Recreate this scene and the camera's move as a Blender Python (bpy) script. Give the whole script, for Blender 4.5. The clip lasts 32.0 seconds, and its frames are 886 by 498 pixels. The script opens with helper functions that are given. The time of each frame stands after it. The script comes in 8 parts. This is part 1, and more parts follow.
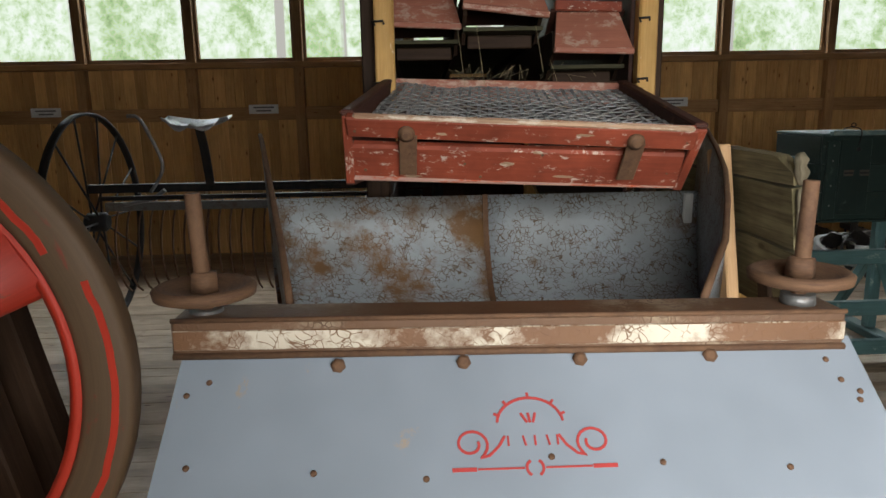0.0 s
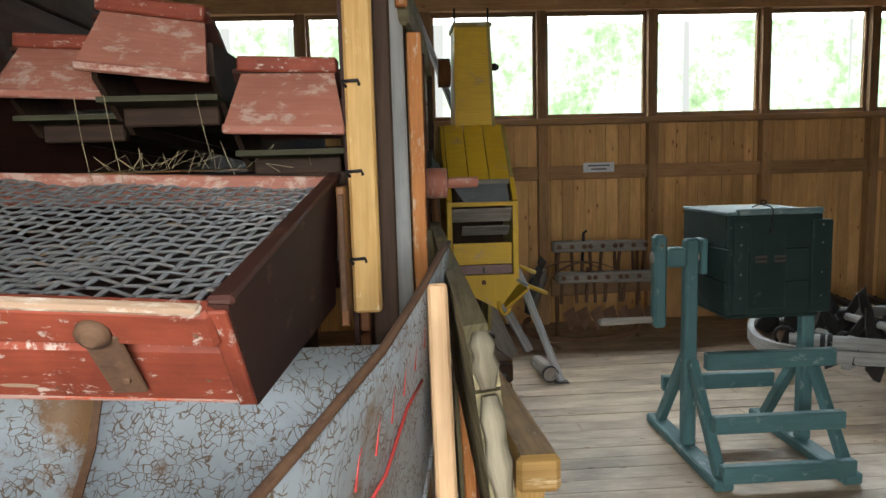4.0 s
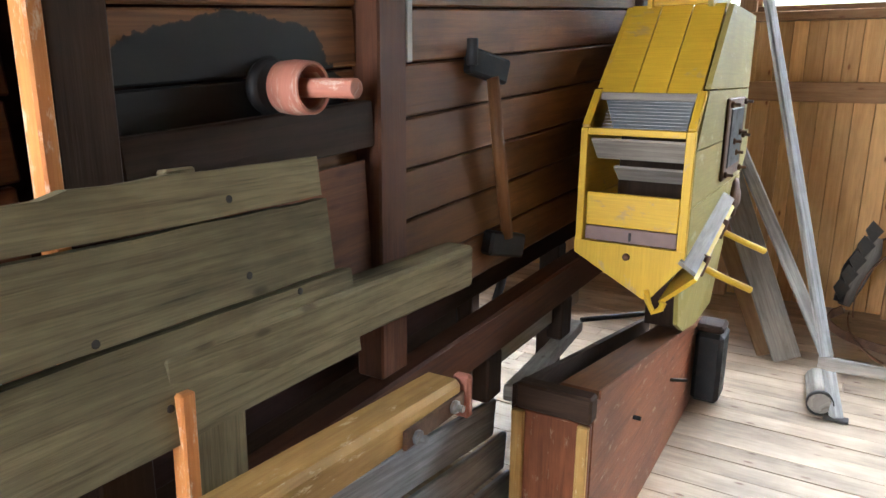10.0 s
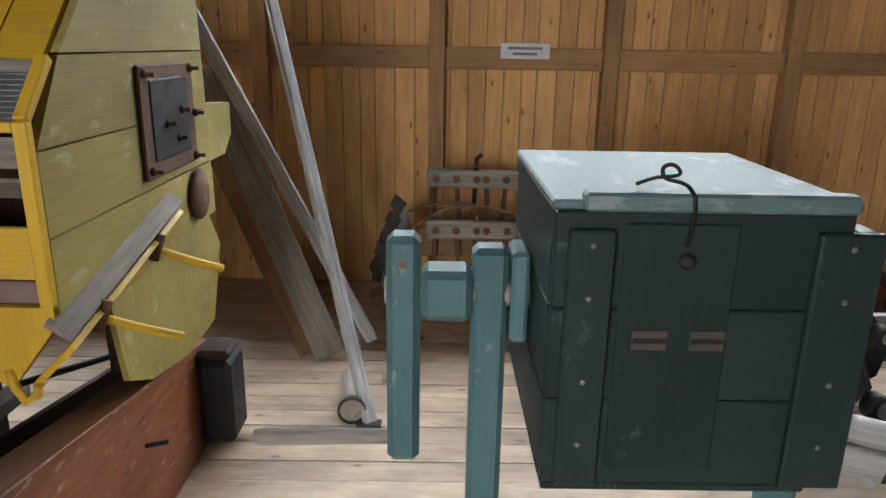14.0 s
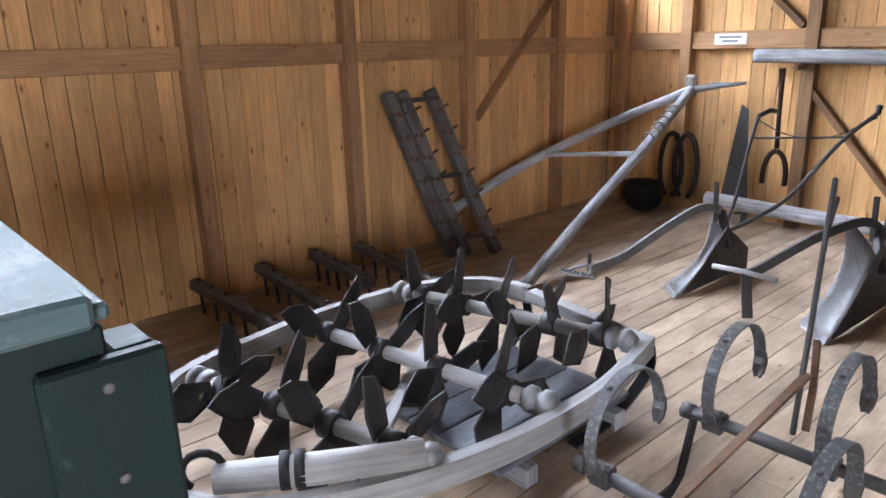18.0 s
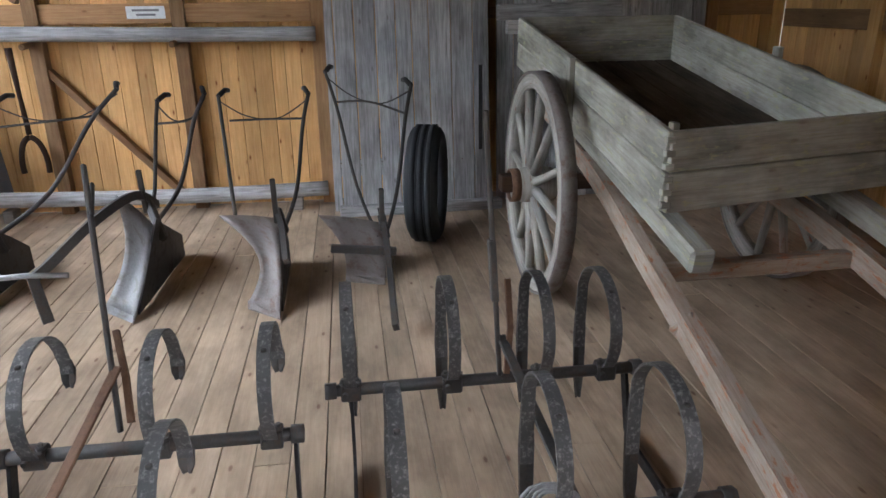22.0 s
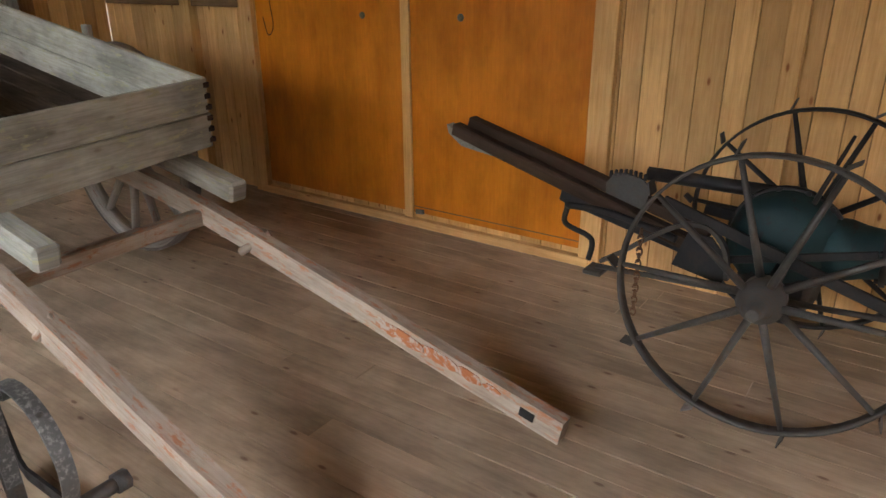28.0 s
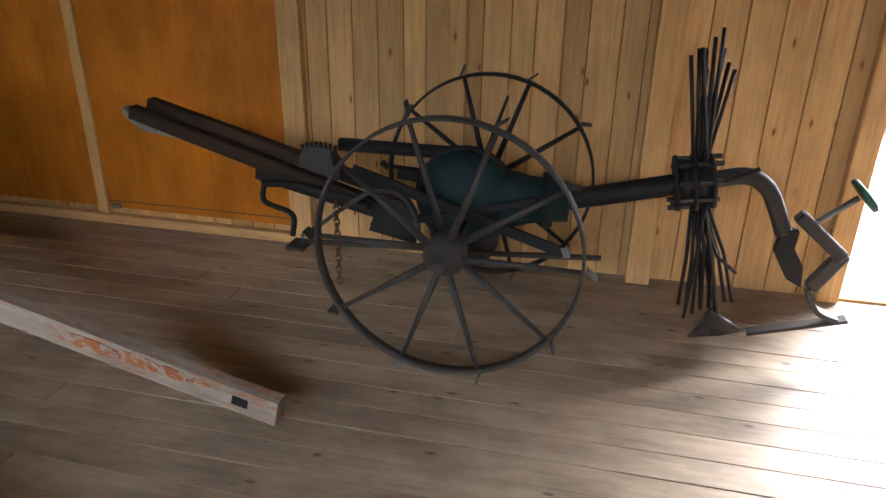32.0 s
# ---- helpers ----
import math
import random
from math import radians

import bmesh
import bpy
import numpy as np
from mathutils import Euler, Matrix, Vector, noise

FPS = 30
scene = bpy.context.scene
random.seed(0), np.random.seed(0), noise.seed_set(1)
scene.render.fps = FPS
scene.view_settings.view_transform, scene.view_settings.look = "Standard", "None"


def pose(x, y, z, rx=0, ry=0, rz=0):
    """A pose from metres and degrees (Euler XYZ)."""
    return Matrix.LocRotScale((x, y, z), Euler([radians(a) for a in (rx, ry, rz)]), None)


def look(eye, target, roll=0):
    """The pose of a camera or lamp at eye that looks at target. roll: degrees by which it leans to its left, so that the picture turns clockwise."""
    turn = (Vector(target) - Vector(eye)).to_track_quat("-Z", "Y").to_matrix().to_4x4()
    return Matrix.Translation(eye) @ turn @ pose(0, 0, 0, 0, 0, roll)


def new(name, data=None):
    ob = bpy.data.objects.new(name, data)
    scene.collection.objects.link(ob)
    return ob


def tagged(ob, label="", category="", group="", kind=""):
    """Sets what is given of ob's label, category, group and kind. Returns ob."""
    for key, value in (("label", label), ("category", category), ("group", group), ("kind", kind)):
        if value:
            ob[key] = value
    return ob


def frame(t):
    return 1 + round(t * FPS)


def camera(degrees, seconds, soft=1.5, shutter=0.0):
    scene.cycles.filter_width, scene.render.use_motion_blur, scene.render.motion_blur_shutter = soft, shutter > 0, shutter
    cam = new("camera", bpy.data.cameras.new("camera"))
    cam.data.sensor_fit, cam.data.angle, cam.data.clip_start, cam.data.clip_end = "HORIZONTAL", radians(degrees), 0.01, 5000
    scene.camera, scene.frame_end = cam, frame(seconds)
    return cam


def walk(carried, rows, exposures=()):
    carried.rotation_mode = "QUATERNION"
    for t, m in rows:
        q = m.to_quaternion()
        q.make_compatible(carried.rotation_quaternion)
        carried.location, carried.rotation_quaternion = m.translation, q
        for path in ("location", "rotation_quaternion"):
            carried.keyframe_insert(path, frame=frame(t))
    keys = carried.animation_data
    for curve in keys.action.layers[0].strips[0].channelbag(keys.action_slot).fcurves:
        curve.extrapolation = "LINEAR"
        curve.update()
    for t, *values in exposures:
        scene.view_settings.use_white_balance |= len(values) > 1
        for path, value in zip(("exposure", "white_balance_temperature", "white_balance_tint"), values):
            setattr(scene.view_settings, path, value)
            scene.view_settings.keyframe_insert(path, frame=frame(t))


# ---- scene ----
cam = camera(65.2, 32.0)
EXPOSURES = [(0.0, -1.2, 6400, 7), (1.0, -1.12, 6400, 7), (2.0, -1.25, 6300, 5), (5.0, -0.12, 5950, 5), (7.0, -0.13, 5900, 6), (8.0, 0.25, 5950, 8), (9.0, 0.75, 6000, 9), (10.0, 1.22, 5700, 9), (11.0, 1.25, 5800, 9), (12.0, 0.96, 5800, 9), (13.0, 0.6, 6050, 11), (14.0, 0.3, 6050, 13), (15.0, 0.5, 6100, 13),
             (18.0, 0.85, 5550, 18), (19.0, 0.82, 5550, 16), (20.0, 0.58, 5650, 15), (21.0, 0.36, 5600, 15), (22.0, 0.4, 5800, 15), (23.0, 0.58, 5900, 15), (24.0, 0.6, 5950, 15), (25.0, 0.75, 6000, 16), (26.0, 0.88, 6150, 17), (29.0, 1.12, 6400, 15), (30.0, 1.1, 6250, 14), (31.0, 1.02, 6000, 13), (32.0, 0.55, 5750, 13)]

PATH = [
    (0, (-0.161, -0.388, 1.556), (-0.1, 1.57, 1.154), -1.0),
    (0.5, (-0.132, -0.235, 1.574), (0.01, 1.728, 1.215), -0.5),
    (1, (-0.093, -0.126, 1.588), (0.222, 1.823, 1.267), -0.4),
    (1.5, (0.02, -0.028, 1.607), (0.378, 1.92, 1.325), -0.65),
    (2, (0.213, 0.073, 1.619), (0.506, 2.037, 1.374), -1.4),
    (2.5, (0.347, 0.11, 1.636), (0.639, 2.07, 1.361), 0.0),
    (4.5, (0.74, 0.421, 1.646), (0.677, 2.406, 1.411), -2.2),
    (5, (0.864, 0.439, 1.654), (0.534, 2.396, 1.409), -1.1),
    (5.5, (0.935, 0.538, 1.643), (0.502, 2.477, 1.414), -0.7),
    (6, (1.008, 0.673, 1.649), (0.533, 2.605, 1.446), 0.0),
    (6.5, (1.074, 0.787, 1.656), (0.567, 2.713, 1.478), -0.0),
    (7, (1.213, 0.866, 1.669), (0.554, 2.746, 1.496), -0.1),
    (7.5, (1.374, 0.908, 1.664), (0.539, 2.715, 1.472), 0.1),
    (8, (1.453, 1.003, 1.646), (0.579, 2.785, 1.403), 0.6),
    (8.5, (1.483, 1.193, 1.64), (0.634, 2.981, 1.352), 0.6),
    (9, (1.5, 1.362, 1.616), (0.69, 3.159, 1.276), 0.0),
    (9.5, (1.582, 1.541, 1.604), (0.714, 3.296, 1.194), 0.2),
    (10, (1.678, 1.704, 1.599), (0.694, 3.376, 1.116), 0.5),
    (10.5, (1.68, 1.854, 1.578), (0.614, 3.451, 1.019), 0.5),
    (11, (1.662, 2.018, 1.564), (0.667, 3.633, 0.93), 0.2),
    (11.5, (1.661, 2.135, 1.575), (0.9, 3.853, 0.89), 0.2),
    (12, (1.719, 2.256, 1.573), (1.119, 4.034, 0.883), 0.3),
    (12.5, (1.819, 2.406, 1.584), (1.376, 4.237, 0.912), 0.9),
    (13, (1.905, 2.501, 1.591), (1.563, 4.365, 0.953), 0.7),
    (13.5, (1.984, 2.543, 1.598), (1.765, 4.44, 1.005), 1.0),
    (14, (2.059, 2.629, 1.594), (2.074, 4.547, 1.029), 1.0),
    (14.5, (2.08, 2.766, 1.615), (2.413, 4.663, 1.076), 1.1),
    (15, (2.134, 2.861, 1.605), (2.758, 4.698, 1.12), 1.0),
    (15.5, (2.153, 2.895, 1.6), (2.997, 4.647, 1.134), 1.2),
    (17.5, (2.531, 3.099, 1.561), (3.705, 4.623, 1.013), -2.4),
    (18, (2.583, 3.09, 1.57), (3.859, 4.52, 0.998), -1.5),
    (18.5, (2.622, 3.07, 1.598), (4.032, 4.352, 0.991), -0.8),
    (19, (2.683, 3.089, 1.613), (4.328, 4.026, 0.97), 1.1),
    (19.5, (2.737, 3.103, 1.594), (4.524, 3.699, 0.921), 2.1),
    (20, (2.746, 3.12, 1.604), (4.595, 3.432, 0.909), 2.0),
    (20.5, (2.746, 3.113, 1.609), (4.617, 3.245, 0.913), 1.2),
    (21, (2.749, 3.092, 1.602), (4.628, 3.106, 0.917), 0.1),
    (21.5, (2.752, 3.073, 1.592), (4.631, 2.977, 0.913), -0.5),
    (22, (2.749, 3.051, 1.584), (4.617, 2.803, 0.912), -0.7),
    (22.5, (2.746, 3.035, 1.582), (4.597, 2.676, 0.914), -1.1),
    (23, (2.739, 3.009, 1.578), (4.564, 2.539, 0.908), -1.3),
    (23.5, (2.74, 2.997, 1.565), (4.519, 2.376, 0.895), -0.9),
    (24, (2.726, 2.963, 1.555), (4.444, 2.202, 0.869), -0.8),
    (24.5, (2.718, 2.943, 1.568), (4.369, 2.053, 0.871), -0.4),
    (25, (2.698, 2.921, 1.565), (4.28, 1.912, 0.872), -0.4),
    (25.5, (2.679, 2.899, 1.565), (4.175, 1.768, 0.869), -0.2),
    (26, (2.658, 2.876, 1.57), (4.064, 1.636, 0.872), -0.2),
    (26.5, (2.644, 2.861, 1.573), (3.97, 1.538, 0.871), -0.2),
    (28.5, (2.565, 2.813, 1.588), (3.535, 1.235, 0.834), -0.3),
    (29, (2.54, 2.807, 1.59), (3.412, 1.176, 0.83), -0.2),
    (29.5, (2.513, 2.799, 1.585), (3.281, 1.114, 0.829), 0.0),
    (30, (2.483, 2.78, 1.579), (3.155, 1.054, 0.825), 0.1),
    (30.5, (2.465, 2.766, 1.579), (3.064, 1.019, 0.811), -0.2),
    (31, (2.448, 2.747, 1.577), (2.984, 0.987, 0.794), -0.0),
    (31.5, (2.436, 2.743, 1.573), (2.906, 0.968, 0.78), 0.4),
    (32, (2.417, 2.735, 1.57), (2.821, 0.945, 0.774), 1.0),
]
walk(cam, [(t, look(eye, target, roll)) for t, eye, target, roll in PATH], EXPOSURES)

# ---- world and light ----
world = bpy.data.worlds.new("sky_world")
scene.world = world
world.use_nodes = True
_wn = world.node_tree
_sky = _wn.nodes.new("ShaderNodeTexSky")
_sky.sky_type = "NISHITA"
_sky.sun_disc = False
_sky.sun_elevation = radians(48)
_sky.sun_rotation = radians(215)
_bg = _wn.nodes["Background"]
_bg.inputs["Strength"].default_value = 0.12
_wn.links.new(_sky.outputs[0], _bg.inputs["Color"])
sun = new("sun", bpy.data.lights.new("sun", "SUN"))
sun.data.energy, sun.data.angle, sun.data.color = 5.0, radians(14), (1.0, 0.96, 0.9)
sun.matrix_world = look((-5.7, -8.2, 11.1), (0, 0, 0))


def window_light(name, eye, target, sx, sy, watts, colour=(0.93, 0.97, 1.0)):
    """The sky's light in an opening."""
    ob = new(name, bpy.data.lights.new(name, "AREA"))
    ob.data.shape, ob.data.size, ob.data.size_y = "RECTANGLE", sx, sy
    ob.data.energy, ob.data.color = watts, colour
    ob.matrix_world = look(eye, target)
    return ob


window_light("sky_light_north", (1.5, 9.0, 4.3), (1.5, 2.0, 1.0), 16.0, 2.0, 1800, (0.90, 0.96, 1.0))
window_light("sky_light_door", (-0.2, -4.8, 2.7), (0.9, 3.0, 0.9), 8.0, 3.4, 3000, (1.0, 0.98, 0.95))

# ---- materials ----


def nodes_of(name):
    m = bpy.data.materials.new(name)
    m.use_nodes = True
    nt = m.node_tree
    return m, nt, nt.nodes["Principled BSDF"]


def ramp(nt, src, stops):
    r = nt.nodes.new("ShaderNodeValToRGB")
    els = r.color_ramp.elements
    while len(els) < len(stops):
        els.new(0.5)
    for e, (p, c) in zip(els, stops):
        e.position = p
        e.color = (*c, 1) if len(c) == 3 else c
    nt.links.new(src, r.inputs[0])
    return r.outputs[0]


def mixc(nt, fac, a, b, blend="MIX"):
    m = nt.nodes.new("ShaderNodeMix")
    m.data_type = "RGBA"
    m.blend_type = blend
    for src, sock in ((fac, m.inputs[0]), (a, m.inputs[6]), (b, m.inputs[7])):
        if isinstance(src, (int, float)):
            sock.default_value = src
        elif isinstance(src, tuple):
            sock.default_value = (*src, 1)
        else:
            nt.links.new(src, sock)
    return m.outputs[2]


def noise_tex(nt, vec, scale, detail=4, rough=0.6, dist=0.0):
    n = nt.nodes.new("ShaderNodeTexNoise")
    n.inputs["Scale"].default_value = scale
    n.inputs["Detail"].default_value = detail
    n.inputs["Roughness"].default_value = rough
    n.inputs["Distortion"].default_value = dist
    nt.links.new(vec, n.inputs["Vector"])
    return n.outputs["Fac"]


def mapping(nt, vec, scale, offset=None):
    mp = nt.nodes.new("ShaderNodeMapping")
    mp.inputs["Scale"].default_value = scale
    if offset is not None:
        nt.links.new(offset, mp.inputs["Location"])
    nt.links.new(vec, mp.inputs["Vector"])
    return mp.outputs[0]


def bump(nt, bsdf, height, strength, distance=0.004):
    b = nt.nodes.new("ShaderNodeBump")
    b.inputs["Strength"].default_value = strength
    b.inputs["Distance"].default_value = distance
    nt.links.new(height, b.inputs["Height"])
    nt.links.new(b.outputs[0], bsdf.inputs["Normal"])


def coords(nt):
    """The grain's coordinates (u along a piece, metres), shifted piece by piece."""
    uv = nt.nodes.new("ShaderNodeUVMap")
    info = nt.nodes.new("ShaderNodeObjectInfo")
    geo = nt.nodes.new("ShaderNodeNewGeometry")
    s = nt.nodes.new("ShaderNodeMath")
    s.operation = "ADD"
    nt.links.new(info.outputs["Random"], s.inputs[0])
    nt.links.new(geo.outputs["Random Per Island"], s.inputs[1])
    sc = nt.nodes.new("ShaderNodeVectorMath")
    sc.operation = "SCALE"
    sc.inputs[0].default_value = (37.0, 23.0, 11.0)
    nt.links.new(s.outputs[0], sc.inputs["Scale"])
    ad = nt.nodes.new("ShaderNodeVectorMath")
    ad.operation = "ADD"
    nt.links.new(uv.outputs[0], ad.inputs[0])
    nt.links.new(sc.outputs[0], ad.inputs[1])
    fr = nt.nodes.new("ShaderNodeMath")
    fr.operation = "FRACT"
    nt.links.new(s.outputs[0], fr.inputs[0])
    return ad.outputs[0], fr.outputs[0]


def wood(name, light, dark, knots=0.5, vary=0.35, rough=0.65, gloss=0.35, stain=0.3, relief=0.35, wear=None, wear_amount=0.5):
    """Timber: grain along u, knots, board-by-board tone, blotchy stains; wear: a second colour that shows in worn patches."""
    m, nt, b = nodes_of(name)
    v, rnd = coords(nt)
    g1 = noise_tex(nt, mapping(nt, v, (1.3, 26, 26)), 2.2, 5, 0.6, 0.6)
    g2 = noise_tex(nt, mapping(nt, v, (5, 150, 150)), 2.0, 3, 0.6)
    mixg = nt.nodes.new("ShaderNodeMath")
    mixg.operation = "MULTIPLY_ADD"
    nt.links.new(g2, mixg.inputs[0])
    mixg.inputs[1].default_value = 0.4
    nt.links.new(g1, mixg.inputs[2])
    col = ramp(nt, mixg.outputs[0], [(0.42, dark), (0.62, tuple(0.5 * (a + c) for a, c in zip(dark, light))), (0.86, light)])
    if vary:
        lo = tuple(1 - vary for _ in range(3))
        tone = ramp(nt, rnd, [(0.0, lo), (0.5, (1 - vary * 0.25, 1 - vary * 0.3, 1 - vary * 0.35)), (1.0, (1, 1, 1))])
        col = mixc(nt, 1.0, col, tone, "MULTIPLY")
    if knots:
        vo = nt.nodes.new("ShaderNodeTexVoronoi")
        vo.voronoi_dimensions = "2D"
        vo.inputs["Scale"].default_value = 1.0
        nt.links.new(mapping(nt, v, (4.6, 11.5, 11.5)), vo.inputs["Vector"])
        kd = ramp(nt, vo.outputs["Distance"], [(0.0, (1, 1, 1)), (0.06, (0.85, 0.85, 0.85)), (0.11, (0.15, 0.15, 0.15)), (0.22, (0, 0, 0))])
        some = ramp(nt, vo.outputs["Color"], [(0.74, (0, 0, 0)), (0.77, (1, 1, 1))])
        kn = mixc(nt, 1.0, mixc(nt, min(1.0, knots * 1.3), (0, 0, 0), kd), some, "MULTIPLY")
        col = mixc(nt, kn, col, (dark[0] * 0.42, dark[1] * 0.28, dark[2] * 0.24))
    if stain:
        blot = ramp(nt, noise_tex(nt, mapping(nt, v, (1, 2.2, 2.2)), 2.3, 4, 0.65), [(0.35, (1 - stain,) * 3), (0.62, (1, 1, 1))])
        col = mixc(nt, 1.0, col, blot, "MULTIPLY")
    if wear:
        w = ramp(nt, noise_tex(nt, mapping(nt, v, (3, 9, 9)), 3.5, 7, 0.72), [(0.62 - 0.25 * wear_amount, (0, 0, 0)), (0.70 - 0.2 * wear_amount, (1, 1, 1))])
        col = mixc(nt, w, col, wear)
    nt.links.new(col, b.inputs["Base Color"])
    b.inputs["Roughness"].default_value = rough
    b.inputs["Specular IOR Level"].default_value = gloss * 0.6
    bump(nt, b, mixg.outputs[0], relief, 0.003)
    return m


def paint(name, base, worn, amount=0.35, rough=0.55, scale=9.0, dirt=0.25, metal=0.0, relief=0.3, grain=True):
    """Old paint with patches worn through to what lies under it."""
    m, nt, b = nodes_of(name)
    v, rnd = coords(nt)
    big = noise_tex(nt, mapping(nt, v, (1, 1.6, 1.6)), scale, 8, 0.72, 0.3)
    patch = ramp(nt, big, [(0.66 - 0.3 * amount, (0, 0, 0)), (0.71 - 0.25 * amount, (1, 1, 1))])
    soft = noise_tex(nt, v, scale * 0.22, 4, 0.6)
    tone = ramp(nt, soft, [(0.3, tuple(c * (1 - dirt) for c in base)), (0.7, base)])
    col = mixc(nt, patch, tone, worn)
    if grain:
        gr = noise_tex(nt, mapping(nt, v, (3, 70, 70)), 2.0, 3, 0.6)
        col = mixc(nt, 0.25, col, ramp(nt, gr, [(0.3, (0.25, 0.25, 0.25)), (0.7, (1, 1, 1))]), "MULTIPLY")
    nt.links.new(col, b.inputs["Base Color"])
    b.inputs["Roughness"].default_value = rough
    b.inputs["Specular IOR Level"].default_value = 0.25
    b.inputs["Metallic"].default_value = metal
    bump(nt, b, big, relief, 0.003)
    return m


def iron(name, base, rust, amount=0.4, rough=0.55, metal=0.6, scale=14.0):
    m, nt, b = nodes_of(name)
    v, rnd = coords(nt)
    n1 = noise_tex(nt, v, scale, 8, 0.7)
    n2 = noise_tex(nt, v, scale * 7, 4, 0.6)
    patch = ramp(nt, n1, [(0.6 - 0.3 * amount, (0, 0, 0)), (0.75 - 0.25 * amount, (1, 1, 1))])
    col = mixc(nt, patch, base, rust)
    col = mixc(nt, 0.45, col, ramp(nt, n2, [(0.3, (0.45, 0.45, 0.45)), (0.7, (1, 1, 1))]), "MULTIPLY")
    nt.links.new(col, b.inputs["Base Color"])
    r = ramp(nt, patch, [(0, (rough,) * 3), (1, (0.85,) * 3)])
    nt.links.new(r, b.inputs["Roughness"])
    mm = ramp(nt, patch, [(0, (metal,) * 3), (1, (metal * 0.3,) * 3)])
    nt.links.new(mm, b.inputs["Metallic"])
    bump(nt, b, n2, 0.3, 0.002)
    return m


def plain(name, colour, rough=0.6, metal=0.0, emit=None):
    m, nt, b = nodes_of(name)
    v, rnd = coords(nt)
    n = noise_tex(nt, v, 25, 4)
    nt.links.new(mixc(nt, 1.0, colour, ramp(nt, n, [(0.3, (0.82,) * 3), (0.7, (1, 1, 1))]), "MULTIPLY"), b.inputs["Base Color"])
    b.inputs["Roughness"].default_value, b.inputs["Metallic"].default_value = rough, metal
    return m


M_PINE = wood("pine_boarding", (0.82, 0.505, 0.215), (0.61, 0.325, 0.115), 0.85, 0.34, 0.62, 0.15, 0.2)
M_PINE_DARK = wood("pine_framing", (0.50, 0.295, 0.14), (0.34, 0.175, 0.075), 0.5, 0.25, 0.6, 0.3, 0.25)
M_PINE_OLD = wood("aged_pine_framing", (0.30, 0.185, 0.095), (0.17, 0.09, 0.042), 0.4, 0.3, 0.7, 0.25, 0.3)
M_FLOOR = wood("floor_planks", (0.49, 0.37, 0.255), (0.365, 0.262, 0.172), 0.7, 0.22, 0.5, 0.4, 0.42, 0.3)
M_GREY_WOOD = wood("weathered_grey_wood", (0.40, 0.36, 0.31), (0.20, 0.17, 0.14), 0.35, 0.3, 0.8, 0.2, 0.35, 0.6)
M_DRIFT = wood("dark_driftwood", (0.20, 0.185, 0.165), (0.085, 0.075, 0.065), 0.35, 0.3, 0.8, 0.2, 0.35, 0.6)
M_GREY_DOOR = wood("silver_grey_boards", (0.60, 0.60, 0.60), (0.22, 0.215, 0.21), 0.4, 0.42, 0.8, 0.2, 0.4, 0.6)
M_CEIL = wood("ceiling_boards", (0.24, 0.135, 0.06), (0.14, 0.07, 0.03), 0.5, 0.25, 0.65, 0.25, 0.25)
M_GREEN_PLANK = wood("grey_green_planks", (0.285, 0.236, 0.130), (0.090, 0.074, 0.042), 0.5, 0.25, 0.8, 0.2, 0.45, 0.9)
M_BROWN_PAINT = wood("brown_painted_boards", (0.235, 0.098, 0.031), (0.115, 0.044, 0.015), 0.3, 0.4, 0.55, 0.4, 0.45, 0.35)
M_RED_PAINT = paint("worn_red_paint", (0.285, 0.060, 0.030), (0.47, 0.36, 0.30), 0.27, 0.65, 30, 0.55)
M_SALMON = paint("faded_salmon_paint", (0.39, 0.15, 0.10), (0.47, 0.31, 0.245), 0.45, 0.65, 12, 0.3)
M_DARK_RED = paint("dark_oxblood_paint", (0.075, 0.028, 0.02), (0.16, 0.07, 0.04), 0.25, 0.6, 8, 0.4)
M_YELLOW = paint("chrome_yellow_paint", (0.66, 0.41, 0.028), (0.45, 0.30, 0.10), 0.25, 0.5, 8, 0.25)
M_OLIVE = paint("faded_olive_paint", (0.38, 0.30, 0.085), (0.42, 0.36, 0.18), 0.26, 0.6, 7, 0.4)
M_TEAL = paint("blue_green_paint", (0.085, 0.165, 0.165), (0.20, 0.26, 0.24), 0.22, 0.5, 9, 0.35)
M_GREEN_BOX = paint("dark_green_paint", (0.022, 0.038, 0.034), (0.055, 0.075, 0.066), 0.2, 0.45, 8, 0.45)
M_GREY_SHEET = paint("grey_blue_enamel", (0.29, 0.325, 0.375), (0.30, 0.24, 0.19), 0.0, 0.5, 6, 0.4, 0.0, 0.15, False)
M_YELLOW_WOOD = wood("yellow_stained_pine", (0.56, 0.34, 0.11), (0.36, 0.19, 0.055), 0.5, 0.2, 0.6, 0.3, 0.4, 0.4, (0.60, 0.45, 0.26), 0.12)
M_ORANGE_PLY = wood("orange_varnished_plywood", (0.66, 0.215, 0.012), (0.57, 0.165, 0.009), 0.1, 0.1, 0.45, 0.3, 0.3, 0.06)
M_IRON = iron("dark_iron", (0.070, 0.066, 0.062), (0.085, 0.060, 0.044), 0.35)
M_BLACK_IRON = iron("black_iron", (0.015, 0.015, 0.016), (0.035, 0.025, 0.02), 0.35, 0.55, 0.4)
M_GALV = iron("grey_steel", (0.20, 0.197, 0.193), (0.15, 0.11, 0.075), 0.3, 0.45, 0.6)
M_RUST = iron("brown_rust", (0.15, 0.078, 0.040), (0.09, 0.043, 0.022), 0.5, 0.8, 0.25)
M_RUBBER = plain("black_rubber", (0.014, 0.016, 0.018), 0.75)
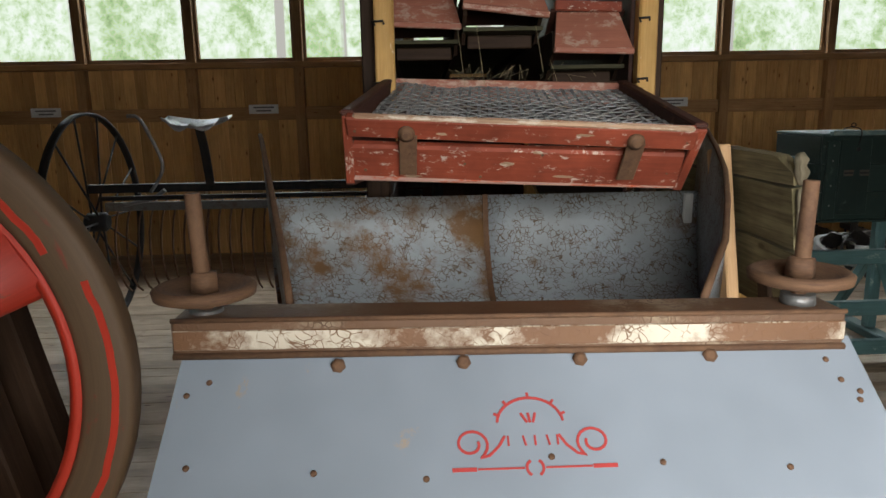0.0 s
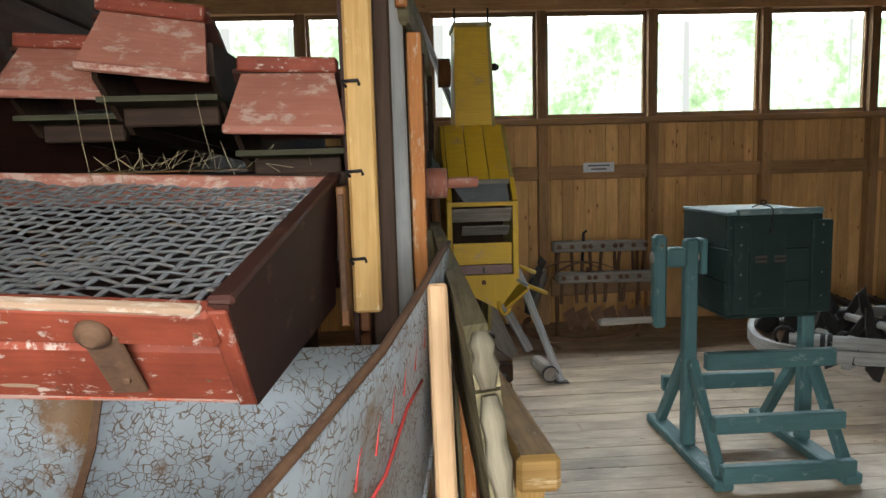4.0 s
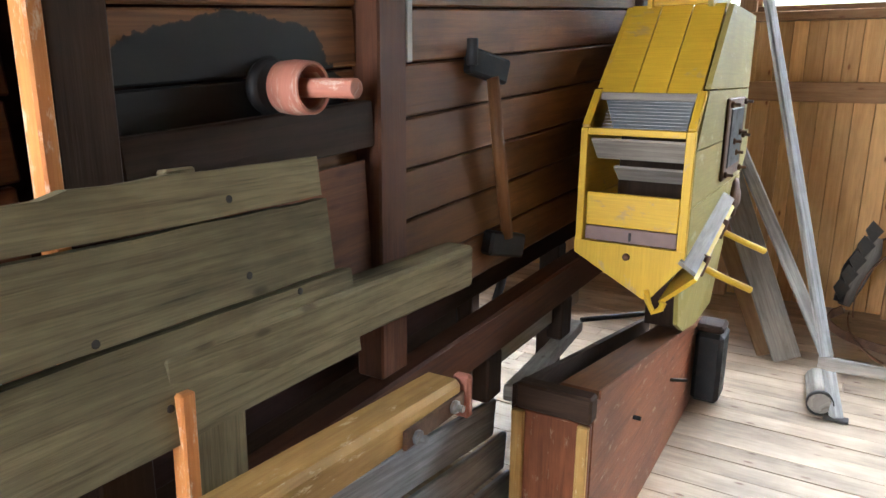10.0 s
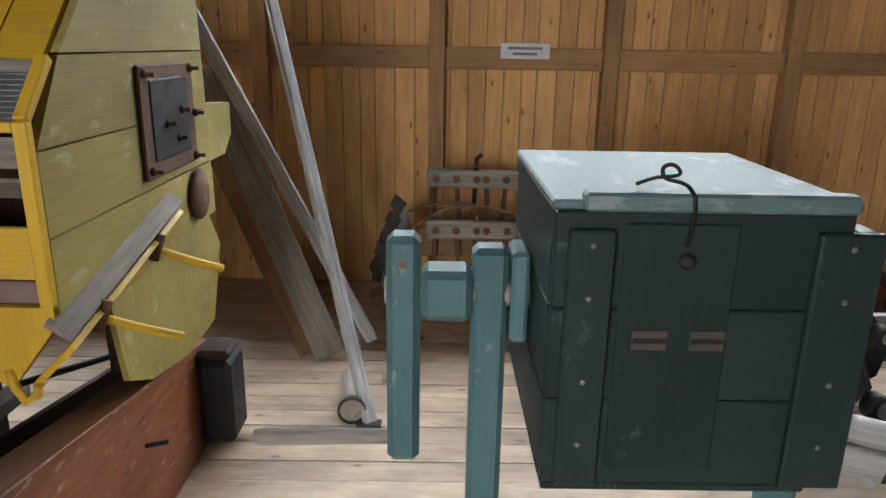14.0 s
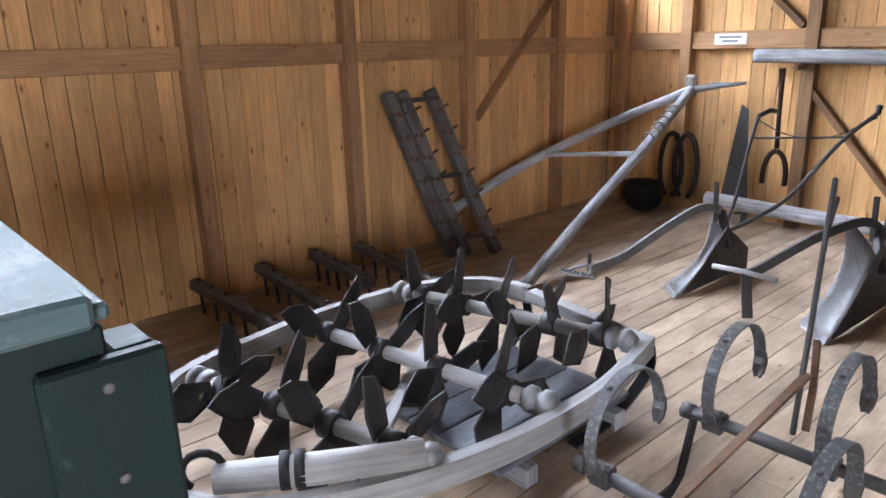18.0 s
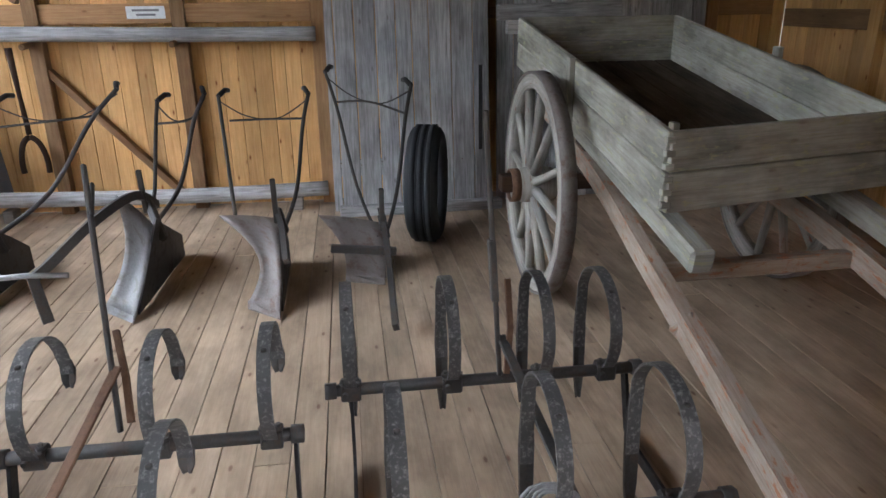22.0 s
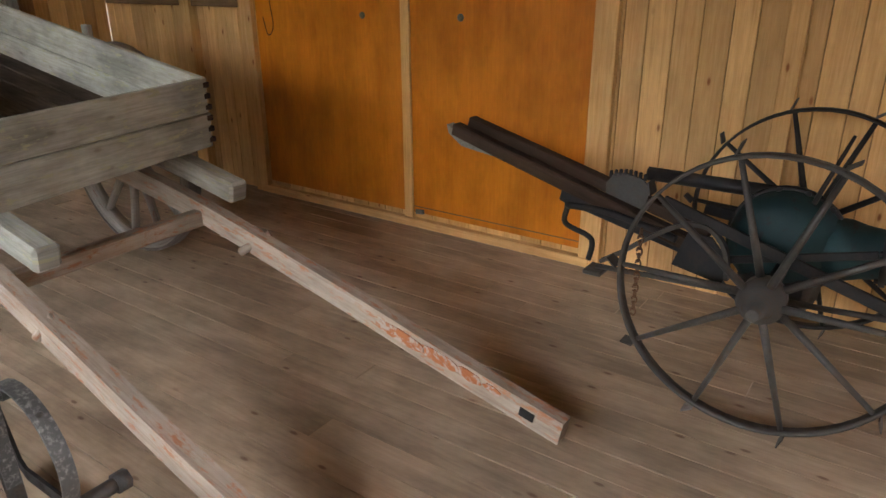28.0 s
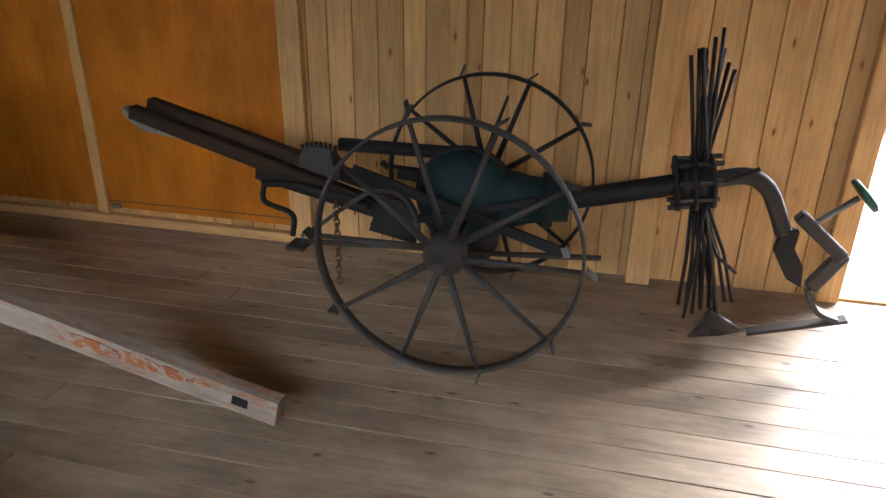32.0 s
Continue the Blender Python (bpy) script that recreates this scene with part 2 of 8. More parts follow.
M_WHITE_PAPER = plain("white_card", (0.72, 0.74, 0.76), 0.6)
M_INK = plain("grey_ink", (0.18, 0.18, 0.2), 0.7)
M_WHITE_PAINT = wood("white_painted_pole", (0.55, 0.54, 0.51), (0.42, 0.41, 0.39), 0.1, 0.1, 0.6, 0.3, 0.25)

# ---- building mesh pieces ----


class Geo:
    """Collects faces with grain coordinates (u runs along a piece)."""

    def __init__(self):
        self.v, self.f, self.uv, self.smooth = [], [], [], []

    def _face(self, ids, uvs, smooth=False):
        self.f.append(ids)
        self.uv.append(uvs)
        self.smooth.append(smooth)

    def frame_box(self, origin, ax, ay, az, lx, ly, lz, bev=0.004, end=None):
        """A box centred on origin with axes ax (length), ay, az; edges chamfered. end: (fy, fz) scale of the section at the far end."""
        b = min(bev, 0.45 * lx, 0.45 * ly, 0.45 * lz)
        hx, hy, hz = lx / 2, ly / 2, lz / 2
        base, start = [], len(self.v)
        index = {}
        for sx in (-1, 1):
            for sy in (-1, 1):
                for sz in (-1, 1):
                    for k in range(3):
                        p = [sx * (hx - (b if k != 0 else 0)), sy * (hy - (b if k != 1 else 0)), sz * (hz - (b if k != 2 else 0))]
                        q = (1.0, 1.0)
                        if end and sx > 0:
                            q = end
                        w = origin + ax * p[0] + ay * (p[1] * q[0]) + az * (p[2] * q[1])
                        index[sx, sy, sz, k] = len(self.v)
                        self.v.append(w)
                        base.append(p)

        def uvs(ids):
            pts = [base[i - start] for i in ids]
            spans = [max(p[k] for p in pts) - min(p[k] for p in pts) for k in range(3)]
            if spans[0] < 0.6 * min(lx, max(ly, lz)) and spans[0] <= min(spans[1], spans[2]) + 1e-6:
                return [(p[1] * 0.3, p[2]) for p in pts]
            k = 1 if spans[1] >= spans[2] else 2
            return [(p[0], p[k] + 0.37 * k) for p in pts]

        i = index
        quads = []
        for s in (-1, 1):
            quads.append([i[s, -1, -1, 0], i[s, 1, -1, 0], i[s, 1, 1, 0], i[s, -1, 1, 0]][:: s])
            quads.append([i[-1, s, -1, 1], i[-1, s, 1, 1], i[1, s, 1, 1], i[1, s, -1, 1]][:: s])
            quads.append([i[-1, -1, s, 2], i[1, -1, s, 2], i[1, 1, s, 2], i[-1, 1, s, 2]][:: s])
        for a in (-1, 1):
            for c in (-1, 1):
                quads.append([i[-1, a, c, 1], i[-1, a, c, 2], i[1, a, c, 2], i[1, a, c, 1]][:: -1 if a * c > 0 else 1])
                quads.append([i[a, -1, c, 0], i[a, -1, c, 2], i[a, 1, c, 2], i[a, 1, c, 0]][:: 1 if a * c > 0 else -1])
                quads.append([i[a, c, -1, 0], i[a, c, -1, 1], i[a, c, 1, 1], i[a, c, 1, 0]][:: -1 if a * c > 0 else 1])
        for a in (-1, 1):
            for c in (-1, 1):
                for d in (-1, 1):
                    quads.append([i[a, c, d, 0], i[a, c, d, 1], i[a, c, d, 2]][:: 1 if a * c * d > 0 else -1])
        for q in quads:
            self._face(q, uvs(q))
        return self

    def box(self, lo, hi, bev=0.004, long=None):
        """An upright box between two corners; its grain runs along its longest side."""
        lo, hi = Vector(lo), Vector(hi)
        d, c = hi - lo, (lo + hi) / 2
        axes = [Vector((1, 0, 0)), Vector((0, 1, 0)), Vector((0, 0, 1))]
        k = max(range(3), key=lambda n: d[n]) if long is None else long
        a, b2 = (k + 1) % 3, (k + 2) % 3
        return self.frame_box(c, axes[k], axes[a], axes[b2], d[k], d[a], d[b2], bev)

    def beam(self, p0, p1, w, h, up=(0, 0, 1), bev=0.004, end=None):
        """A timber from p0 to p1, w wide and h high (along up)."""
        p0, p1 = Vector(p0), Vector(p1)
        ax = (p1 - p0).normalized()
        az = Vector(up)
        az = az - ax * az.dot(ax)
        if az.length < 1e-3:
            az = ax.orthogonal()
        az.normalize()
        ay = az.cross(ax)
        return self.frame_box((p0 + p1) / 2, ax, ay, az, (p1 - p0).length, w, h, bev, end)

    def tube(self, pts, r, seg=8, closed=False, radii=None, flat=1.0, up=None):
        """A bar swept along points. flat: height over width of its section."""
        pts = [Vector(p) for p in pts]
        n = len(pts)
        start, length = len(self.v), 0.0
        side = None
        us = []
        for k, p in enumerate(pts):
            a = pts[(k - 1) % n] if closed or k else p
            c = pts[(k + 1) % n] if closed or k < n - 1 else p
            t = (c - a).normalized()
            if side is None:
                side = Vector(up).cross(t) if up else t.orthogonal()
            side = side - t * side.dot(t)
            side.normalize()
            nrm = t.cross(side)
            if k:
                length += (p - pts[k - 1]).length
            us.append(length)
            rr = radii[k] if radii else r
            for s in range(seg):
                ang = 2 * math.pi * s / seg
                self.v.append(p + side * (math.cos(ang) * rr) + nrm * (math.sin(ang) * rr * flat))
        for k in range(n if closed else n - 1):
            k2 = (k + 1) % n
            u0, u1 = us[k], us[k2] if k2 else us[-1] + 0.05
            for s in range(seg):
                s2 = (s + 1) % seg
                v0, v1 = s / seg * 6.28 * r, (s + 1) / seg * 6.28 * r
                self._face([start + k * seg + s, start + k * seg + s2, start + k2 * seg + s2, start + k2 * seg + s], [(u0, v0), (u0, v1), (u1, v1), (u1, v0)], seg > 4)
        if not closed:
            self._face([start + s for s in range(seg)][::-1], [(0, 0.01 * s) for s in range(seg)])
            self._face([start + (n - 1) * seg + s for s in range(seg)], [(us[-1], 0.01 * s) for s in range(seg)])
        return self

    def strip(self, pts, wide, w, th):
        """Flat iron bent along points: w wide along the vector wide, th thick."""
        pts = [Vector(p) for p in pts]
        wide = Vector(wide).normalized()
        start, length = len(self.v), 0.0
        us = []
        for k, p in enumerate(pts):
            a, c = pts[max(k - 1, 0)], pts[min(k + 1, len(pts) - 1)]
            t = (c - a).normalized()
            wd = (wide - t * wide.dot(t)).normalized()
            nrm = t.cross(wd)
            if k:
                length += (p - pts[k - 1]).length
            us.append(length)
            for x, y in ((-1, -1), (1, -1), (1, 1), (-1, 1)):
                self.v.append(p + wd * (x * w / 2) + nrm * (y * th / 2))
        for k in range(len(pts) - 1):
            for s in range(4):
                s2 = (s + 1) % 4
                v0, v1 = (0, w) if s % 2 == 0 else (0, th)
                self._face([start + 4 * k + s, start + 4 * k + s2, start + 4 * k + 4 + s2, start + 4 * k + 4 + s], [(us[k], v0), (us[k], v1), (us[k + 1], v1), (us[k + 1], v0)])
        e = start + 4 * (len(pts) - 1)
        self._face([start + 3, start + 2, start + 1, start], [(0, 0), (0, th), (w, th), (w, 0)])
        self._face([e, e + 1, e + 2, e + 3], [(0, 0), (0, th), (w, th), (w, 0)])
        return self

    def cyl(self, p0, p1, r, r1=None, seg=14):
        """A round bar with chamfered ends."""
        p0, p1 = Vector(p0), Vector(p1)
        r1 = r if r1 is None else r1
        t = (p1 - p0).normalized()
        c = min(0.12 * r, 0.1 * (p1 - p0).length)
        return self.tube([p0, p0 + t * c, p1 - t * c, p1], max(r, r1), seg, False, [r * 0.9, r, r1, r1 * 0.9])

    def lathe(self, centre, axis, profile, seg=24, closed=False):
        """A turned body: profile rows (along the axis, radius)."""
        axis = Vector(axis).normalized()
        c = Vector(centre)
        a = axis.orthogonal().normalized()
        b = axis.cross(a)
        start = len(self.v)
        for d, r in profile:
            for s in range(seg):
                ang = 2 * math.pi * s / seg
                self.v.append(c + axis * d + (a * math.cos(ang) + b * math.sin(ang)) * r)
        n = len(profile)
        for k in range(n if closed else n - 1):
            k2 = (k + 1) % n
            for s in range(seg):
                s2 = (s + 1) % seg
                u0, u1 = 6.28 * s / seg * max(profile[k][1], 0.01), 6.28 * (s + 1) / seg * max(profile[k][1], 0.01)
                self._face([start + k * seg + s, start + k2 * seg + s, start + k2 * seg + s2, start + k * seg + s2][::-1], [(u0, 0.1 * k), (u0, 0.1 * k + 0.1), (u1, 0.1 * k + 0.1), (u1, 0.1 * k)][::-1], True)
        if not closed:
            self._face([start + s for s in range(seg)][::-1], [(0.01 * s, 0) for s in range(seg)])
            self._face([start + (n - 1) * seg + s for s in range(seg)], [(0.01 * s, 0) for s in range(seg)])
        return self

    def plate(self, pts, th, bev=0.0):
        """A flat sheet with the outline pts, th thick behind its face (the outline turns anticlockwise seen from the face)."""
        pts = [Vector(p) for p in pts]
        nrm = Vector((0, 0, 0))
        for k in range(len(pts)):
            nrm += (pts[k] - pts[0]).cross(pts[(k + 1) % len(pts)] - pts[0])
        nrm.normalize()
        u = (pts[1] - pts[0]).normalized()
        w = nrm.cross(u)
        start, n = len(self.v), len(pts)
        self.v.extend(pts)
        self.v.extend(p - nrm * th for p in pts)
        uv = [((p - pts[0]).dot(u), (p - pts[0]).dot(w)) for p in pts]
        self._face(list(range(start, start + n)), uv)
        self._face(list(range(start + 2 * n - 1, start + n - 1, -1)), uv[::-1])
        for k in range(n):
            k2 = (k + 1) % n
            self._face([start + k, start + n + k, start + n + k2, start + k2], [uv[k], (uv[k][0], uv[k][1] + th), (uv[k2][0], uv[k2][1] + th), uv[k2]])
        return self

    def sheet(self, rows, th=0.003, smooth=True):
        """A curved sheet through a grid of points (rows of equal length), with thickness."""
        n, m = len(rows), len(rows[0])
        grid = [[Vector(p) for p in row] for row in rows]
        nr = [[None] * m for _ in range(n)]
        for i in range(n):
            for j in range(m):
                a = grid[min(i + 1, n - 1)][j] - grid[max(i - 1, 0)][j]
                b = grid[i][min(j + 1, m - 1)] - grid[i][max(j - 1, 0)]
                nr[i][j] = a.cross(b).normalized()
        start = len(self.v)
        for side in (0, 1):
            for i in range(n):
                for j in range(m):
                    self.v.append(grid[i][j] + nr[i][j] * (th / 2 if side == 0 else -th / 2))
        uvg = [[None] * m for _ in range(n)]
        for i in range(n):
            for j in range(m):
                uvg[i][j] = ((grid[i][j] - grid[i][0]).length, (grid[i][j] - grid[0][j]).length)
        off = n * m
        for i in range(n - 1):
            for j in range(m - 1):
                q = [(i, j), (i + 1, j), (i + 1, j + 1), (i, j + 1)]
                ids = [start + a * m + b for a, b in q]
                uv = [uvg[a][b] for a, b in q]
                self._face(ids, uv, smooth)
                self._face([x + off for x in ids][::-1], uv[::-1], smooth)
        rim = [(0, j) for j in range(m)] + [(i, m - 1) for i in range(1, n)] + [(n - 1, j) for j in range(m - 2, -1, -1)] + [(i, 0) for i in range(n - 2, 0, -1)]
        for k in range(len(rim)):
            a, b = rim[k], rim[(k + 1) % len(rim)]
            ia, ib = start + a[0] * m + a[1], start + b[0] * m + b[1]
            self._face([ia, ib, ib + off, ia + off], [uvg[a[0]][a[1]], uvg[b[0]][b[1]], uvg[b[0]][b[1]], uvg[a[0]][a[1]]])
        return self

    def ring(self, centre, axis, r, w, th, seg=40):
        """A flat hoop: radius r to its outside, w wide along the axis, th thick."""
        return self.lathe(centre, axis, [(-w / 2, r - th), (-w / 2, r), (w / 2, r), (w / 2, r - th)], seg, True)

    def mesh(self, name, offset=Vector((0, 0, 0))):
        me = bpy.data.meshes.new(name)
        me.from_pydata([tuple(p - offset) for p in self.v], [], self.f)
        layer = me.uv_layers.new(name="UVMap")
        flat = [c for face in self.uv for uv in face for c in uv]
        layer.data.foreach_set("uv", flat)
        me.polygons.foreach_set("use_smooth", self.smooth)
        me.update()
        return me


PLACE = Vector((0, 0, 0))  # where the group of things being built stands, against its drawing


def thing(name, at, label, category, group="", kind=""):
    """An empty at a thing's base, to which its parts belong."""
    ob = new(name)
    ob.empty_display_size = 0.1
    ob.location = Vector(at) + PLACE
    return tagged(ob, label, category, group, kind)


def world_of(ob):
    p = Vector((0, 0, 0))
    while ob is not None:
        p = p + ob.location
        ob = ob.parent
    return p


def part(name, geo, material, parent=None, label=""):
    """One mesh under a thing or a part; geo is given in the world's metres."""
    at = world_of(parent) if parent else Vector((0, 0, 0))
    if parent and parent.type == "MESH":
        at = world_of(parent)
    ob = new(name, geo.mesh(name, at - PLACE))
    ob.data.materials.append(material)
    if parent:
        ob.parent = parent
    if label:
        tagged(ob, label)
    return ob


def solid(name, geo, material, label, category, group="", kind=""):
    """A thing that is one mesh."""
    return tagged(part(name, geo, material), label, category, group, kind)


def arc(centre, a_vec, b_vec, start, stop, n):
    """Points on an ellipse arc, degrees from a_vec towards b_vec."""
    c, a, b = Vector(centre), Vector(a_vec), Vector(b_vec)
    return [c + a * math.cos(radians(start + (stop - start) * k / n)) + b * math.sin(radians(start + (stop - start) * k / n)) for k in range(n + 1)]


def smooth_path(pts, n=6):
    pts = [Vector(p) for p in pts]
    out = []
    for k in range(len(pts) - 1):
        p0, p1, p2, p3 = pts[max(k - 1, 0)], pts[k], pts[k + 1], pts[min(k + 2, len(pts) - 1)]
        for j in range(n):
            t = j / n
            out.append(0.5 * (2 * p1 + (p2 - p0) * t + (2 * p0 - 5 * p1 + 4 * p2 - p3) * t * t + (3 * p1 - p0 - 3 * p2 + p3) * t ** 3))
    out.append(pts[-1])
    return out


rng = random.Random(7)

# ---- the building ----
X0, X1, Y0, Y1, TOP = -6.2, 8.58, -0.705, 7.24, 3.35
SILL, HEAD = 2.06, 3.08
POSTS_N = [-5.93, -4.80, -3.67, -2.53, -1.41, -0.27, 0.92, 2.035, 3.135, 4.29, 5.41, 6.55, 7.685]
DOOR_X0, DOOR_X1, DOOR_H = -0.24, 1.2, 2.3

floor = thing("floor", (0, 0, 0), "worn pale pine plank floor of an old shed", "floor", kind="structure")
part("subfloor", Geo().box((X0, Y0 - 0.2, -0.09), (X1 + 0.1, Y1 + 0.1, -0.034), 0.002), M_PINE_OLD, floor)
ceiling = solid("ceiling", Geo().box((X0 - 0.1, Y0 - 0.2, TOP), (X1 + 0.2, Y1 + 0.2, TOP + 0.05)), M_CEIL, "boarded pine ceiling of the shed", "ceiling", kind="structure")

wall_n = thing("wall_north", (0, Y1, 0), "pine boarded shed wall under a band of windows", "wall", kind="structure")
part("outer_skin", Geo().box((X0, Y1 + 0.03, 0), (X1 + 0.1, Y1 + 0.12, SILL - 0.03)), M_PINE_OLD, wall_n)
part("head_beam", Geo().box((X0, Y1 - 0.06, HEAD), (X1, Y1 + 0.12, TOP - 0.002)), M_PINE_DARK, wall_n)
part("sill_beam", Geo().box((X0, Y1 - 0.10, SILL - 0.07), (X1, Y1 + 0.12, SILL - 0.01)), M_PINE_DARK, wall_n)
wall_e = thing("wall_east", (X1, 3, 0), "pine boarded shed gable wall with braces", "wall", kind="structure")
part("outer_skin", Geo().box((X1 + 0.03, Y0, 0), (X1 + 0.12, Y1 + 0.03, TOP - 0.002)), M_PINE_OLD, wall_e)
wall_s = thing("wall_south", (0, Y0, 0), "pine boarded shed wall with an open doorway", "wall", kind="structure")
g = Geo().box((DOOR_X1, Y0 - 0.12, 0), (X1 + 0.03, Y0 - 0.03, TOP - 0.002))
g.box((X0, Y0 - 0.12, 0), (DOOR_X0, Y0 - 0.03, TOP - 0.002)).box((DOOR_X0, Y0 - 0.12, DOOR_H), (DOOR_X1, Y0 - 0.03, TOP - 0.002))
part("outer_skin", g, M_PINE_OLD, wall_s)
wall_w = solid("wall_west", Geo().box((X0 - 0.12, Y0, 0), (X0 - 0.02, Y1 + 0.03, TOP - 0.002)), M_PINE_OLD, "plain pine boarded end wall of the shed", "wall", kind="structure")

# posts and rails of the north wall
for k, x in enumerate(POSTS_N):
    part("post", Geo().box((x - 0.05, Y1 - 0.10, 0.0), (x + 0.05, Y1 - 0.002, SILL - 0.072)), M_PINE_DARK, wall_n)
    part("mullion", Geo().box((x - 0.045, Y1 - 0.05, SILL - 0.008), (x + 0.045, Y1 + 0.08, HEAD - 0.002)), M_PINE_OLD, wall_n)
    right = POSTS_N[k + 1] if k + 1 < len(POSTS_N) else X1
    part("rail", Geo().box((x + 0.052, Y1 - 0.075, 1.45), (right - 0.052, Y1 - 0.002, 1.585)), M_PINE_DARK, wall_n)

# ---- materials of the threshing machine ----


def crackled(name, base, vein, rust, rust_at):
    """Old enamel with fine dark root-like cracks and brown rust patches."""
    m, nt, b = nodes_of(name)
    v, rnd = coords(nt)
    warp = nt.nodes.new("ShaderNodeVectorMath")
    warp.operation = "ADD"
    wob = nt.nodes.new("ShaderNodeTexNoise")
    wob.inputs["Scale"].default_value = 18
    sc = nt.nodes.new("ShaderNodeVectorMath")
    sc.operation = "SCALE"
    sc.inputs["Scale"].default_value = 0.05
    nt.links.new(v, wob.inputs["Vector"])
    nt.links.new(wob.outputs["Color"], sc.inputs[0])
    nt.links.new(v, warp.inputs[0])
    nt.links.new(sc.outputs[0], warp.inputs[1])
    veins = None
    for size, where in ((60, 0.43), (37, 0.50)):
        vo = nt.nodes.new("ShaderNodeTexVoronoi")
        vo.feature = "DISTANCE_TO_EDGE"
        vo.inputs["Scale"].default_value = size
        nt.links.new(warp.outputs[0], vo.inputs["Vector"])
        lines = ramp(nt, vo.outputs["Distance"], [(0.0, (1, 1, 1)), (0.028 * size / 60, (0.9, 0.9, 0.9)), (0.062 * size / 60, (0, 0, 0))])
        keep = ramp(nt, noise_tex(nt, v, size * 0.35, 3, 0.6), [(where, (0, 0, 0)), (where + 0.07, (1, 1, 1))])
        some = mixc(nt, 1.0, lines, keep, "MULTIPLY")
        veins = some if veins is None else mixc(nt, 1.0, veins, some, "LIGHTEN")
    patch = ramp(nt, noise_tex(nt, v, 5.0, 7, 0.7), [(rust_at, (0, 0, 0)), (rust_at + 0.12, (1, 1, 1))])
    col = mixc(nt, veins, base, vein)
    col = mixc(nt, patch, col, rust)
    grime = ramp(nt, noise_tex(nt, v, 3.0, 5, 0.6), [(0.3, (0.6, 0.57, 0.52)), (0.65, (1, 1, 1))])
    col = mixc(nt, 1.0, col, grime, "MULTIPLY")
    nt.links.new(col, b.inputs["Base Color"])
    b.inputs["Roughness"].default_value = 0.55
    b.inputs["Metallic"].default_value = 0.15
    bump(nt, b, veins, 0.3, 0.002)
    return m


M_CRACKLE = crackled("crackled_grey_enamel", (0.36, 0.39, 0.42), (0.13, 0.078, 0.038), (0.19, 0.105, 0.045), 0.55)
M_CRACKLE_RUST = crackled("crackled_enamel_eaten_by_rust", (0.36, 0.39, 0.42), (0.13, 0.078, 0.038), (0.20, 0.105, 0.042), 0.45)
M_RUST_BEAM = crackled("rusty_enamelled_angle_iron", (0.30, 0.23, 0.16), (0.08, 0.04, 0.02), (0.135, 0.068, 0.034), 0.36)
M_PALE_BAND = crackled("flaking_cream_enamel", (0.54, 0.48, 0.39), (0.15, 0.075, 0.033), (0.15, 0.072, 0.033), 0.43)
M_STENCIL = plain("red_stencil_paint", (0.40, 0.040, 0.036), 0.6)
M_SPLINTER = wood("splintered_board_end", (0.21, 0.18, 0.125), (0.09, 0.07, 0.045), 0.3, 0.2, 0.8, 0.2, 0.4, 0.8)
M_KNOT = plain("black_knot", (0.018, 0.014, 0.010), 0.8)
M_STRAW = plain("dry_straw", (0.26, 0.20, 0.11), 0.9)
M_POST_YELLOW = wood("yellow_ochre_post", (0.62, 0.385, 0.14), (0.45, 0.245, 0.07), 0.6, 0.15, 0.6, 0.3, 0.3, 0.4, (0.66, 0.52, 0.33), 0.08)
M_ORANGE_EDGE = wood("orange_raw_edge", (0.58, 0.24, 0.07), (0.42, 0.14, 0.04), 0.2, 0.1, 0.6, 0.3, 0.25, 0.4, (0.62, 0.45, 0.30), 0.25)
M_DARK_WOOD = wood("dark_brown_timber", (0.060, 0.034, 0.021), (0.026, 0.015, 0.010), 0.3, 0.3, 0.7, 0.25, 0.4, 0.45)
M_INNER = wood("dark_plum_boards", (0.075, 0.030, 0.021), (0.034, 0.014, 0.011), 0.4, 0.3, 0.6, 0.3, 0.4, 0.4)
M_BOX_BROWN = wood("red_brown_box_boards", (0.25, 0.085, 0.035), (0.13, 0.04, 0.018), 0.4, 0.25, 0.5, 0.4, 0.4, 0.4, (0.30, 0.22, 0.15), 0.12)

PLACE = Vector((-0.045, 0.056, 0))
# ---- hopper of the threshing machine ----
hopper = thing("feed_hopper", (0.16, 1.0, 0.0), "grey enamelled sheet-metal hopper with rusty rim and red emblem", "hopper")
PA, PB = Vector((0, 0.603, 1.182)), Vector((0, 0.221, 0.850))
DOWN = (PB - PA).normalized()


def on_panel(x, s, lift=0.0):
    """A point on the sloping front panel, s metres below its top edge."""
    n = Vector((1, 0, 0)).cross(DOWN)
    n = n if n.y < 0 else -n
    return Vector((0.05 + (x - 0.163) * 1.094, 0, 0)) + PA + DOWN * (s * 1.094) + n * lift


def on_em(x, s, lift=0.0):
    """A point of the emblem on the panel."""
    return on_panel(x - 0.011, s + 0.040, lift)


